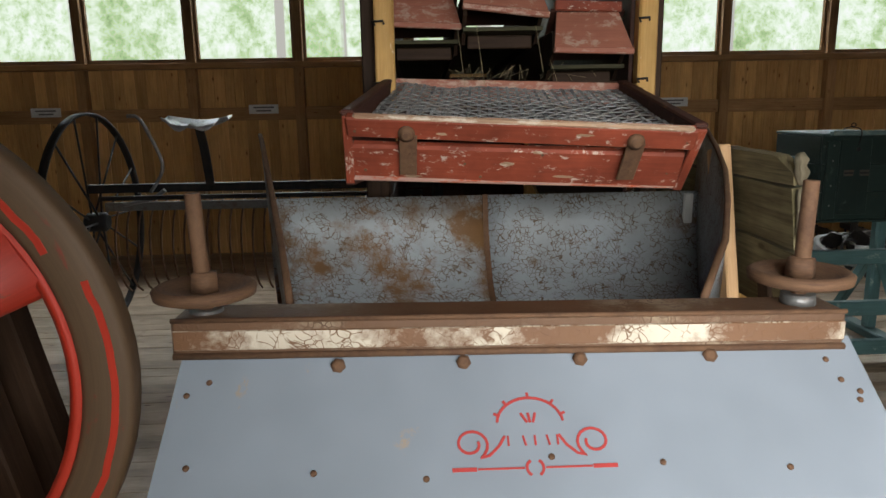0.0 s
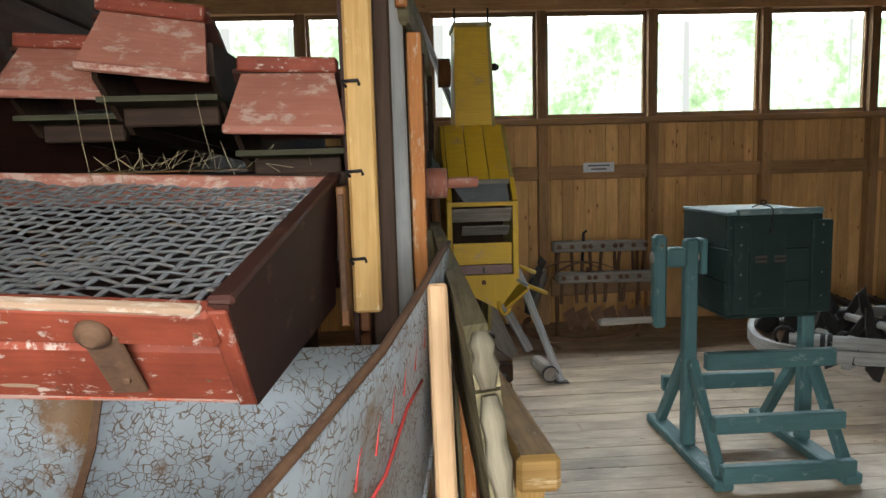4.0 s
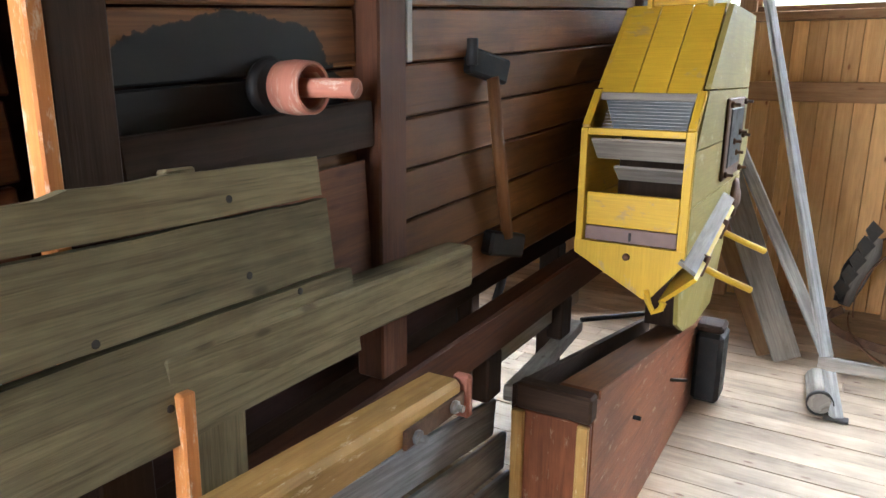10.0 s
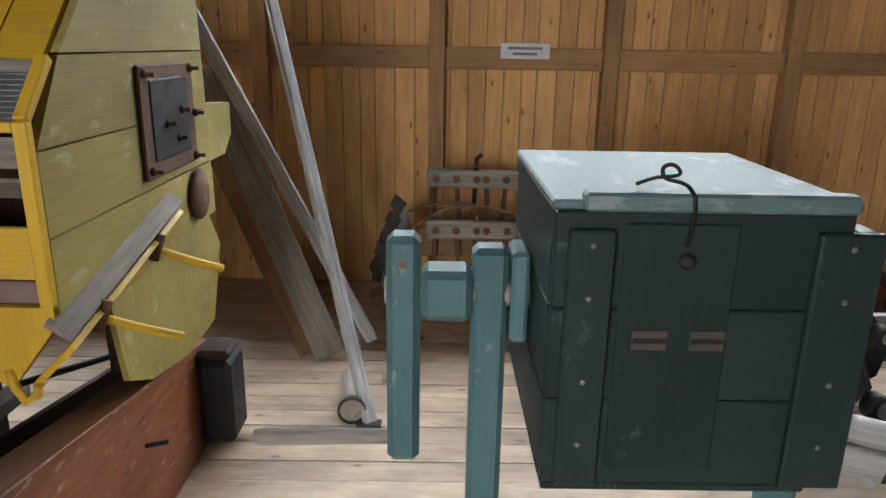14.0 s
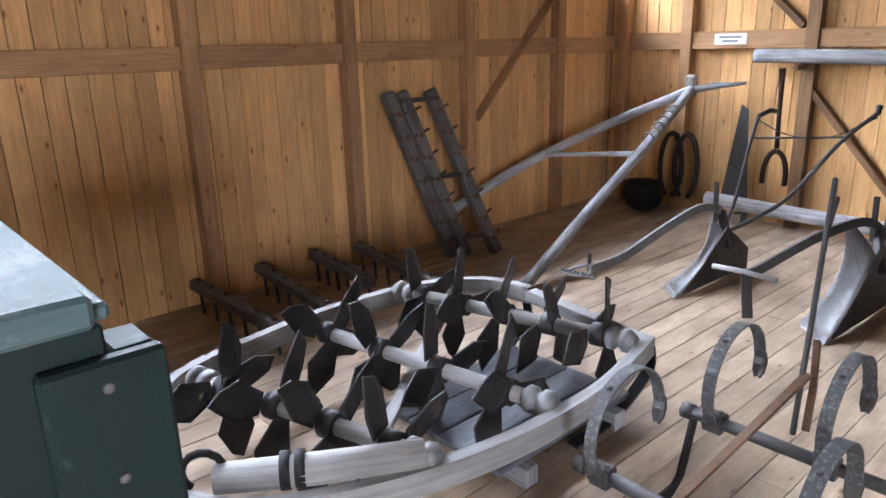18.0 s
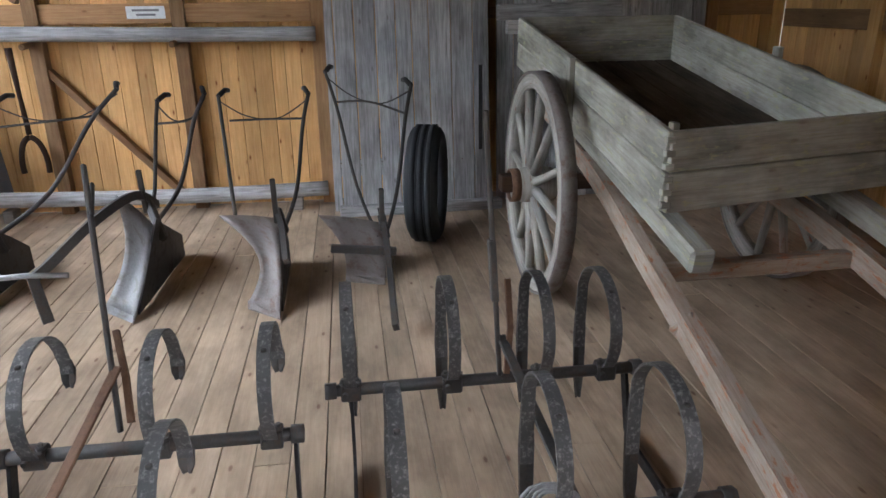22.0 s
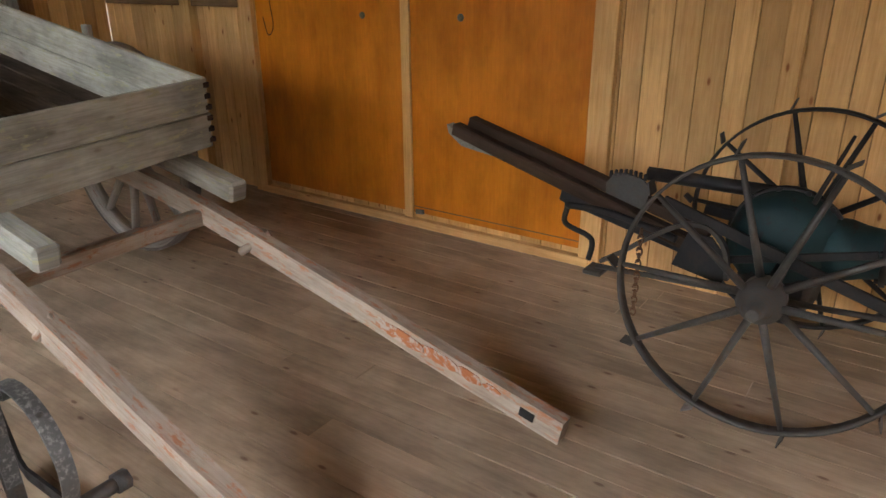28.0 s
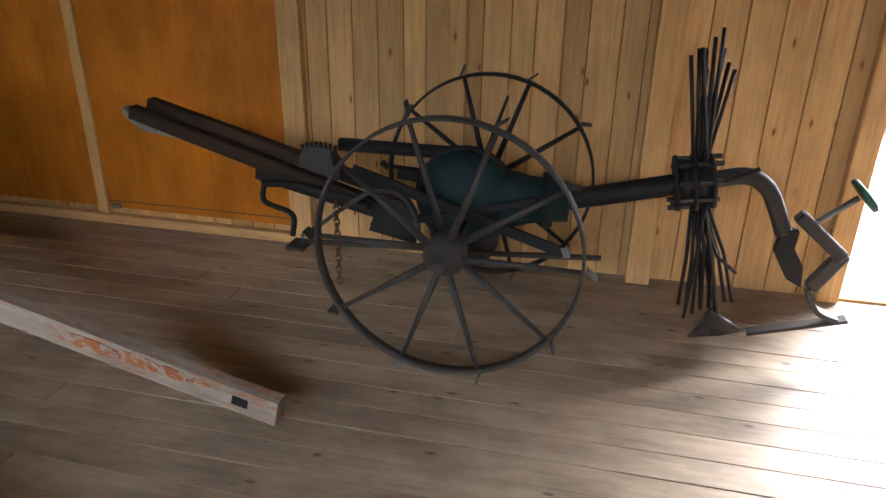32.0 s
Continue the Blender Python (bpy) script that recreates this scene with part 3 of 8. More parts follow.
front = part("front_panel", Geo().plate([on_panel(-0.335, 0), on_panel(-0.345, 0.30), on_panel(0.652, 0.30), on_panel(0.638, 0)], 0.004), M_GREY_SHEET, hopper, "grey painted sheet panel with rivets")
for k in range(7):
    part("rivet", Geo().lathe(on_panel(-0.30 + 0.155 * k + 0.01 * (k % 2), 0.168 + 0.012 * (k % 3), 0.0), on_panel(0, 0, 1) - on_panel(0, 0, 0), [(0, 0.005), (0.002, 0.0045), (0.003, 0.002)], 8), M_RUST, front)
for x in (-0.318, -0.29, 0.615, 0.59, 0.62, 0.60):
    part("rivet", Geo().lathe(on_panel(x, rng.uniform(0.03, 0.14), 0.0), on_panel(0, 0, 1) - on_panel(0, 0, 0), [(0, 0.005), (0.002, 0.0045), (0.003, 0.002)], 8), M_RUST, front)
# the stencilled emblem: a rayed arc, two scrolls, bars for lettering and a rule
CX = 0.163
em = Geo()
em.strip([on_em(CX + 0.045 * math.cos(radians(a)), 0.082 - 0.038 * math.sin(radians(a)), 0.001) for a in range(5, 176, 10)], on_panel(0, 0, 1) - on_panel(0, 0, 0), 0.0012, 0.004)
part("emblem_arc", em, M_STENCIL, front)
for a in (20, 48, 90, 132, 160):
    c, s_ = math.cos(radians(a)), math.sin(radians(a))
    part("emblem_ray", Geo().beam(on_em(CX + 0.045 * c, 0.082 - 0.038 * s_, 0.001), on_em(CX + 0.052 * c, 0.082 - 0.046 * s_, 0.001), 0.004, 0.001, on_panel(0, 0, 1) - on_panel(0, 0, 0), 0.0002), M_STENCIL, front)
for sgn in (-1, 1):
    pts = [on_em(CX + sgn * (0.082 - 0.022 * math.cos(radians(a)) * (1 - a / 700.0)), 0.108 - 0.020 * math.sin(radians(a)) * (1 - a / 700.0), 0.001) for a in range(-60, 400, 20)]
    part("emblem_scroll", Geo().strip([on_em(CX + sgn * 0.036, 0.098, 0.001), on_em(CX + sgn * 0.045, 0.112, 0.001), on_em(CX + sgn * 0.058, 0.124, 0.001)] + pts, on_panel(0, 0, 1) - on_panel(0, 0, 0), 0.0012, 0.004), M_STENCIL, front)
    part("emblem_rule", Geo().beam(on_em(CX + sgn * 0.014, 0.142, 0.001), on_em(CX + sgn * 0.075, 0.142, 0.001), 0.003, 0.001, on_panel(0, 0, 1) - on_panel(0, 0, 0), 0.0002), M_STENCIL, front)
    part("emblem_rule_end", Geo().beam(on_em(CX + sgn * 0.076, 0.142, 0.001), on_em(CX + sgn * 0.108, 0.142, 0.001), 0.006, 0.001, on_panel(0, 0, 1) - on_panel(0, 0, 0), 0.0002), M_STENCIL, front)
part("emblem_ring", Geo().strip([on_em(CX + 0.011 * math.cos(radians(a)), 0.142 - 0.011 * math.sin(radians(a)), 0.001) for a in list(range(-60, 61, 20))], on_panel(0, 0, 1) - on_panel(0, 0, 0), 0.0012, 0.004), M_STENCIL, front)
part("emblem_ring", Geo().strip([on_em(CX - 0.011 * math.cos(radians(a)), 0.142 - 0.011 * math.sin(radians(a)), 0.001) for a in list(range(-60, 61, 20))], on_panel(0, 0, 1) - on_panel(0, 0, 0), 0.0012, 0.004), M_STENCIL, front)
for k, x in enumerate((-0.032, -0.012, 0.004, 0.02, 0.034)):
    part("lettering_bar", Geo().beam(on_em(CX + x, 0.098, 0.001), on_em(CX + x + (0.003 if k % 2 else 0), 0.112, 0.001), 0.003, 0.001, on_panel(0, 0, 1) - on_panel(0, 0, 0), 0.0002), M_STENCIL, front)
for k in (-1, 0, 1):
    part("lettering_bar", Geo().beam(on_em(CX + 0.010 * k - 0.002, 0.066, 0.001), on_em(CX + 0.004 * k, 0.08, 0.001), 0.004, 0.001, on_panel(0, 0, 1) - on_panel(0, 0, 0), 0.0002), M_STENCIL, front)

rim = part("rim_beam", Geo().beam((-0.506, 0.631, 1.212), (0.555, 0.631, 1.199), 0.087, 0.062, (0, 0, 1), 0.006), M_RUST_BEAM, hopper, "rusty angle-iron rim with flaking pale paint")
part("paint_band", Geo().beam((-0.503, 0.5865, 1.2095), (0.553, 0.5865, 1.1975), 0.004, 0.032, (0, 0, 1), 0.0015), M_PALE_BAND, rim, "band of crackled cream paint")
part("rim_lip", Geo().tube([(-0.504, 0.5885, 1.241), (0.02, 0.5875, 1.236), (0.554, 0.5885, 1.228)], 0.0045, 6), M_RUST, rim)
part("rim_foot", Geo().tube([(-0.504, 0.587, 1.184), (0.02, 0.586, 1.179), (0.554, 0.587, 1.171)], 0.006, 6), M_RUST, rim)
for x in (-0.25, -0.055, 0.128, 0.335):
    part("bolt", Geo().lathe((x, 0.584, 1.162), (0, -1, 0.55), [(-0.01, 0.012), (0.008, 0.012), (0.012, 0.006)], 6), M_RUST, rim)
for x, tilt in ((-0.462, -0.014), (0.499, 0.012)):
    sc_ = part("clamp_screw", Geo().cyl((x, 0.634, 1.232), (x + tilt * 0.5, 0.634, 1.432), 0.0125), M_RUST, hopper, "rusty clamp screw with hand wheel")
    part("hand_wheel", Geo().lathe((x, 0.634, 1.262), (0, 0, 1), [(0, 0.032), (0.002, 0.062), (0.008, 0.079), (0.02, 0.081), (0.026, 0.073), (0.02, 0.059), (0.012, 0.032), (0.012, 0.012)], 28), M_RUST, sc_)
    part("nut", Geo().lathe((x, 0.634, 1.276), (0.02, 0, 1), [(0, 0.024), (0.03, 0.022), (0.032, 0.014)], 6), M_RUST, sc_)
    part("collar", Geo().lathe((x, 0.634, 1.230), (0, 0, 1), [(0, 0.028), (0.018, 0.026)], 14), M_GALV, sc_)


def flank(y):
    """The hopper's flared right side: its x at y."""
    return float(np.interp(y, (0.52, 0.68, 0.85, 1.05, 1.25, 1.45, 1.64, 1.72), (0.27, 0.36, 0.47, 0.56, 0.64, 0.70, 0.748, 0.765)))


def hopper_back(x0, x1):
    rows = []
    for y, z in ((1.655, 1.29), (1.635, 1.21), (1.59, 1.13), (1.50, 1.05), (1.33, 0.985), (1.1, 0.94), (0.8, 0.91), (0.52, 0.89)):
        f = (y - 0.68) / 0.96
        w0 = x0 if x0 > 0 else -0.329 - 0.245 * f
        w1 = x1 if x1 < 0.3 else flank(y) - 0.012
        rows.append([(w0 + (w1 - w0) * k / 6, y, z) for k in range(7)])
    return rows


part("back_plate", Geo().sheet(hopper_back(-0.52, 0.077), 0.003), M_CRACKLE_RUST, hopper, "bent sheet plate, half eaten by rust")
part("back_plate", Geo().sheet(hopper_back(0.083, 0.74), 0.003), M_CRACKLE, hopper)
part("seam", Geo().strip([r[0] + Vector((0, -0.004, 0.003)) if isinstance(r[0], Vector) else Vector(r[0]) + Vector((0, -0.004, 0.003)) for r in hopper_back(0.080, 0.74)], (1, 0, 0), 0.016, 0.004), M_RUST, hopper)
for sgn in (-1, 1):
    rows = []
    for y, z in ((0.68, 1.22), (0.765, 1.26), (0.85, 1.295), (1.05, 1.345), (1.25, 1.39), (1.45, 1.435), (1.64, 1.475), (1.72, 1.48)):
        f = (y - 0.68) / 0.96
        x = flank(y) if sgn > 0 else -0.337 - 0.245 * f
        rows.append([(x, y, z), (x - sgn * 0.006, y, z - 0.12), (x - sgn * 0.03, y, 0.90)])
    side = part("side_plate", Geo().sheet(rows, 0.004), M_CRACKLE, hopper, "painted sheet side with a rolled rusty edge")
    part("rolled_edge", Geo().tube([Vector(r[0]) for r in rows], 0.007, 8), M_RUST, side)
    if sgn > 0:
        def on_side(y, dz):
            return Vector((flank(y) - 0.0035, y, 1.40 + 0.33 * (y - 1.35) + dz))
        for k in range(6):
            y = 1.16 + 0.062 * k
            part("lettering_bar", Geo().tube([on_side(y, -0.11), on_side(y + 0.012, -0.075), on_side(y + 0.02, -0.065)], 0.0018, 5), M_STENCIL, side)
        part("scroll", Geo().tube(arc(on_side(1.13, -0.15), (0.012, 0.03, 0.01), (0, 0.004, 0.028), 20, 330, 14), 0.003, 5), M_STENCIL, side)
        part("scroll", Geo().tube([on_side(1.15, -0.155), on_side(1.25, -0.16), on_side(1.36, -0.14), on_side(1.45, -0.155)], 0.003, 5), M_STENCIL, side)
for x in (-0.36, 0.48):
    part("leg", Geo().beam((x, 0.8, 0), (x, 0.64, 1.2), 0.05, 0.05, (0, 1, 0)), M_DARK_WOOD, hopper)
    part("leg", Geo().beam((x, 1.62, 0), (x, 1.62, 1.06), 0.05, 0.05, (0, 1, 0)), M_DARK_WOOD, hopper)

# ---- sieve box ----
sieve = thing("sieve_box", (0.21, 1.5, 1.33), "worn red wooden sieve box with sagging wire mesh", "sieve")
# corners: front rim, front foot and back rim, left then right; the box stands a little askew
S_RIM = Vector((-0.281, 1.102, 1.544)), Vector((0.488, 1.014, 1.504))
S_FOOT = Vector((-0.287, 1.194, 1.385)), Vector((0.485, 1.134, 1.360))
S_BACK = Vector((-0.205, 1.861, 1.649)), Vector((0.540, 1.794, 1.620))


def sieve_at(x, f, dz=0.0):
    """A point of the box: x from -1 to 1 across, f from the front (0) to the back (1), dz below the rim."""
    u = (x * 0.975 + 1) / 2
    near_, far_ = S_RIM[0].lerp(S_RIM[1], u) + Vector((0, 0.024, -0.002)), S_BACK[0].lerp(S_BACK[1], u)
    return near_.lerp(far_, f) - Vector((0, 0, dz))


FLARE = Vector((0, -0.7, 1)).normalized()  # the boards lean outwards towards the rim


def sieve_front(x, dz, lift=0.0):
    """A point of the leaning front, dz below the rim."""
    u = (x * 0.985 + 1) / 2
    return S_RIM[0].lerp(S_RIM[1], u).lerp(S_FOOT[0].lerp(S_FOOT[1], u), dz / 0.15) + Vector((0, -lift, -0.35 * lift))


M_WORN_EDGE = wood("rubbed_bare_edge", (0.40, 0.27, 0.18), (0.24, 0.13, 0.08), 0.2, 0.1, 0.7, 0.2, 0.4, 0.5, (0.50, 0.42, 0.34), 0.4)
M_SCUFF = paint("scuffed_pale_red", (0.42, 0.24, 0.19), (0.34, 0.07, 0.03), 0.42, 0.7, 13, 0.3)
part("front_board", Geo().beam(sieve_front(-1.0, 0.021), sieve_front(0.985, 0.024), 0.026, 0.053, FLARE, 0.005), M_RED_PAINT, sieve, "red painted board worn pale along its edge")
part("front_board", Geo().beam(sieve_front(-0.99, 0.101, -0.014), sieve_front(0.99, 0.103, -0.014), 0.026, 0.098, FLARE, 0.006), M_RED_PAINT, sieve)
part("worn_edge", Geo().beam(sieve_front(-0.96, 0.001, 0.004), sieve_front(0.955, 0.003, 0.004), 0.016, 0.011, FLARE, 0.004), M_WORN_EDGE, sieve, "bare rubbed top edge")
part("worn_edge", Geo().beam(sieve_front(-0.985, 0.139, -0.012), sieve_front(0.985, 0.143, -0.012), 0.026, 0.016, FLARE, 0.006), M_SCUFF, sieve, "scuffed pale bottom edge")
for x_, d_ in ((-0.95, 0.03), (-0.3, 0.10), (0.15, 0.075), (0.42, 0.125), (0.93, 0.03), (0.9, 0.11), (-0.9, 0.12), (-0.2, 0.13)):
    part("nail_head", Geo().lathe(sieve_front(x_, d_, 0.0125 if d_ < 0.05 else -0.0015), (0, -1, -0.5), [(-0.002, 0.004), (0.001, 0.0035)], 8), M_RUST, sieve)
for x_, d_, l_, w_ in ((-0.05, 0.098, 0.016, 0.005), (0.30, 0.125, 0.022, 0.003), (-0.62, 0.132, 0.02, 0.003), (0.55, 0.128, 0.016, 0.003), (0.12, 0.070, 0.012, 0.003), (0.78, 0.122, 0.014, 0.005), (0.36, 0.022, 0.016, 0.003), (-0.45, 0.03, 0.012, 0.003)):
    ring_ = []
    for n_ in range(12):
        an, q_ = 2 * math.pi * n_ / 12, 1 + 0.45 * noise.noise((n_ * 1.9, x_ * 7, 1.0))
        ring_.append(sieve_front(x_ + l_ / 0.37 * math.cos(an) * q_, d_ + w_ * math.sin(an) * q_, 0.0135 if d_ < 0.05 else -0.0005))
    part("paint_chip", Geo().plate(ring_[::-1], 0.002), M_WORN_EDGE, sieve, "paint chipped to bare wood")
part("back_board", Geo().beam(sieve_at(-1, 1, 0.035), sieve_at(1, 1, 0.035), 0.022, 0.07, (0, 0, 1), 0.003), M_SALMON, sieve, "faded salmon back board")
for s in (-1, 1):
    a, b_ = sieve_front(s * 1.015, 0.0) + Vector((s * 0.004, 0.004, 0)), sieve_at(s, 1.0, 0.0) + Vector((s * 0.012, 0, 0))
    lo_f, lo_b = sieve_front(s * 1.015, 0.155) + Vector((s * 0.004, 0.004, 0)), b_ + Vector((-s * 0.02, 0, -0.275))
    pts = [a, b_, lo_b, lo_f] if s > 0 else [b_, a, lo_f, lo_b]
    sb = part("side_board", Geo().plate(pts[::-1], 0.022), M_DARK_RED, sieve, "dark oxblood side board")
    part("end_grain", Geo().beam(a + Vector((-s * 0.011, -0.004, -0.004)), lo_f + Vector((-s * 0.011, -0.004, 0.004)), 0.021, 0.006, (0, -1, -0.5), 0.002), M_RED_PAINT, sb, "red painted front edge")
    part("edge_strip", Geo().beam(a + Vector((-s * 0.01, 0.005, 0.003)), b_ + Vector((-s * 0.01, 0, 0.003)), 0.03, 0.012, (0, 0, 1), 0.004), M_DARK_RED, sb)
part("batten", Geo().box((0.548, 1.655, 1.36), (0.560, 1.670, 1.588), 0.002), M_RUST, sieve)
part("corner_board", Geo().box((0.545, 1.672, 1.325), (0.562, 1.775, 1.603), 0.003), M_BROWN_PAINT, sieve)
for x in (-0.64, 0.655):
    hinge = part("hinge", Geo().beam(sieve_front(x, 0.034, 0.014), sieve_front(x, 0.125, 0.006), 0.040, 0.006, (0, -1, -0.5), 0.002), M_RUST, sieve, "rusted strap hinge")
    part("hinge_pin", Geo().lathe(sieve_front(x - 0.01, 0.030, 0.014), (0, -1, -0.5), [(0, 0.019), (0.006, 0.019), (0.011, 0.012), (0.015, 0.008)], 12), M_RUST, hinge)
    for q_ in (0.075, 0.102):
        part("nail_head", Geo().lathe(sieve_front(x + 0.012, q_, 0.012), (0, -1, -0.5), [(-0.002, 0.005), (0.002, 0.004)], 8), M_RUST, hinge)


def sag(u, f):
    return 0.018 + 0.020 * math.sin(math.pi * min(max(f, 0), 1)) * (0.6 + 0.4 * math.cos(2.2 * u)) + 0.012 * noise.noise((u * 3, f * 3, 0.4))


M_STRAP = iron("pale_strap_steel", (0.43, 0.44, 0.45), (0.24, 0.22, 0.20), 0.25, 0.45, 0.3, 30)
for i in range(25):
    u = -0.95 + 1.9 * i / 24
    part("mesh_strap", Geo().strip([sieve_at(u + 0.006 * noise.noise((u * 4, f * 0.4, 7.0)), f / 24, sag(u, f / 24) + (0.0016 if (f + i) % 2 else -0.0016)) for f in range(0, 25)], (1, 0, 0), 0.0085, 0.0022), M_STRAP, sieve)
for j in range(21):
    f = 0.03 + 0.94 * j / 20
    part("cross_wire", Geo().tube([sieve_at(-0.96 + 1.92 * k / 24, f, sag(-0.96 + 1.92 * k / 24, f) - (0.0022 if (j + k) % 2 else -0.0022)) for k in range(25)], 0.0028, 5), M_GALV, sieve)

# ---- threshing machine ----
thresher = thing("threshing_machine", (0.25, 3.4, 0.0), "large brown wooden threshing machine with red straw walkers", "machine")
for x0, x1 in ((-0.245, -0.185), (0.565, 0.624)):
    post = part("front_post", Geo().box((x0, 1.745, 1.335), (x1, 1.80, 2.55), 0.006), M_POST_YELLOW, thresher, "yellow ochre front post with iron staples")
    for z in (1.44, 1.62, 1.80, 1.97, 2.2):
        part("staple", Geo().tube([(x0 + 0.004, 1.742, z), (x0 - 0.006, 1.735, z + 0.01), (x0 + 0.028, 1.735, z + 0.012), (x0 + 0.03, 1.743, z + 0.004)], 0.0035, 6), M_BLACK_IRON, post)
    part("corner_post", Geo().box((x1 - 0.02 if x0 > 0 else x0 - 0.045, 1.80, 0.9), (x1 + 0.035 if x0 > 0 else x0 + 0.03, 1.87, 2.5), 0.005), M_DARK_WOOD, thresher)
z = 0.80
while z < 2.45:
    h = rng.choice((0.2, 0.22, 0.24))
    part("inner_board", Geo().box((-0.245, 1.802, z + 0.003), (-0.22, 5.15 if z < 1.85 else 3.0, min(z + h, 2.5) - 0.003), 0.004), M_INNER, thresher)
    z += h
def on_flank(y, z, out=0.0):
    """A point on the machine's side, which runs askew and rises towards its far end; z is its height at y = 2.2."""
    return Vector((0.64 + out + 0.066 * (y - 2.15), y, z + 0.075 * (y - 2.2)))


PLACE = Vector((0, 0, 0))
# brown boards, near black round the pulley and browner further out
m, nt, b = nodes_of("pulley_bay_boards")
v, rnd = coords(nt)
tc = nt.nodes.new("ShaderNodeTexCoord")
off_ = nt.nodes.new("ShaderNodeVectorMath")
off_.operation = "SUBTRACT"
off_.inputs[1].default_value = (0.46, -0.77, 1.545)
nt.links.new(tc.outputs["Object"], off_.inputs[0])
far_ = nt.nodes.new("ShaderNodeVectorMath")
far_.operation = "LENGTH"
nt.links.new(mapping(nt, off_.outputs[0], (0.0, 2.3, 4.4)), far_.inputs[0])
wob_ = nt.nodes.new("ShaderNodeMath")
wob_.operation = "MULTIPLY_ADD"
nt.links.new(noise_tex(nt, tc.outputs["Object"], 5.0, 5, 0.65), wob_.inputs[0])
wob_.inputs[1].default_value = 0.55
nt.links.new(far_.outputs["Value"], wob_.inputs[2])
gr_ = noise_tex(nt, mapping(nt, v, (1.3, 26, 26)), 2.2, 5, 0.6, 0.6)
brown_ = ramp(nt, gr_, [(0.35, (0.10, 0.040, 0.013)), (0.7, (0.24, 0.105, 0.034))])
blacken_ = ramp(nt, wob_.outputs[0], [(0.98, (1, 1, 1)), (1.16, (0.75, 0.75, 0.75)), (1.36, (0, 0, 0))])
nt.links.new(mixc(nt, blacken_, brown_, (0.006, 0.005, 0.004)), b.inputs["Base Color"])
b.inputs["Roughness"].default_value = 0.75
bump(nt, b, gr_, 0.3, 0.003)
M_PULLEY_BAY = m
M_FRAME = wood("red_brown_frame_timber", (0.13, 0.052, 0.026), (0.06, 0.024, 0.013), 0.3, 0.3, 0.6, 0.3, 0.4, 0.4)
M_FLANK_DARK = wood("dark_chestnut_boards", (0.17, 0.062, 0.022), (0.075, 0.026, 0.010), 0.3, 0.35, 0.55, 0.4, 0.5, 0.35)
for ya, yb, mat, deep in ((1.885, 2.288, M_FLANK_DARK, 0.085), (2.396, 3.018, M_PULLEY_BAY, 0.04), (3.137, 4.742, M_BROWN_PAINT, 0.011), (4.86, 5.2, M_FLANK_DARK, 0.04)):
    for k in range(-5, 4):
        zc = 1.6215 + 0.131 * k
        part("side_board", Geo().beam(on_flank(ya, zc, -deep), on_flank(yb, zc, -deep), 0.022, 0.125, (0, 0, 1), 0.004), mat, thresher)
# added dark backing that stops light showing through the gaps between boards
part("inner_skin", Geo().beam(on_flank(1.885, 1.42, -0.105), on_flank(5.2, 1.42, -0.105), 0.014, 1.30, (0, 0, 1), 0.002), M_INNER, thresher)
for yc, w_, mat in ((2.342, 0.104, M_DARK_WOOD), (3.078, 0.114, M_FRAME), (4.80, 0.11, M_DARK_WOOD)):
    a, c_ = on_flank(yc, 0.786, -0.01), on_flank(yc, 1.988, -0.01)
    part("frame_post", Geo().beam(a, c_, w_, 0.08, (1, 0, 0), 0.005), mat, thresher, "dark brown frame post")
part("raw_edge", Geo().beam(on_flank(2.274, 1.10, 0.026), on_flank(2.274, 1.986, 0.026), 0.028, 0.04, (1, 0, 0), 0.004), M_ORANGE_EDGE, thresher, "orange split edge of a board")
part("raw_edge", Geo().beam(on_flank(2.12, 2.03, 0.004), on_flank(2.12, 2.26, 0.004), 0.03, 0.03, (1, 0, 0), 0.004), M_ORANGE_EDGE, thresher)
part("top_rail", Geo().beam(on_flank(2.14, 2.055, -0.024), on_flank(4.86, 2.055, -0.024), 0.09, 0.13, (0, 0, 1), 0.008), M_GREEN_PLANK, thresher, "dull greenish top rail")
part("top_block", Geo().beam(on_flank(4.40, 2.14, -0.03), on_flank(4.56, 2.14, -0.03), 0.06, 0.04, (0, 0, 1), 0.008), M_DARK_WOOD, thresher)
part("bottom_rail", Geo().beam(on_flank(1.95, 0.716, 0.018), on_flank(5.35, 0.716, 0.018), 0.08, 0.136, (0, 0, 1), 0.008), M_FRAME, thresher, "red-brown bottom rail")
part("skirt_board", Geo().beam(on_flank(2.0, 0.55, -0.02), on_flank(3.30, 0.55, -0.02), 0.024, 0.19, (0, 0, 1), 0.005), M_DARK_WOOD, thresher)
part("skirt_board", Geo().beam(on_flank(3.55, 0.60, 0.0), on_flank(4.3, 0.60, 0.0), 0.024, 0.09, (0, 0, 1), 0.005), M_GREY_WOOD, thresher)
for y_ in (3.56, 4.1):
    part("bearing_block", Geo().beam(on_flank(y_, 0.49, 0.02), on_flank(y_, 0.645, 0.02), 0.10, 0.06, (1, 0, 0), 0.006), M_DARK_WOOD, thresher)
part("hatch_rail", Geo().beam(on_flank(2.396, 1.432, 0.006), on_flank(3.018, 1.432, 0.006), 0.03, 0.105, (0, 0, 1), 0.004), M_DARK_WOOD, thresher)
part("hatch", Geo().beam(on_flank(2.40, 1.15, 0.004), on_flank(3.015, 1.15, 0.004), 0.008, 0.40, (0, 0, 1), 0.002), M_FLANK_DARK, thresher, "dark chestnut hatch below the pulley")
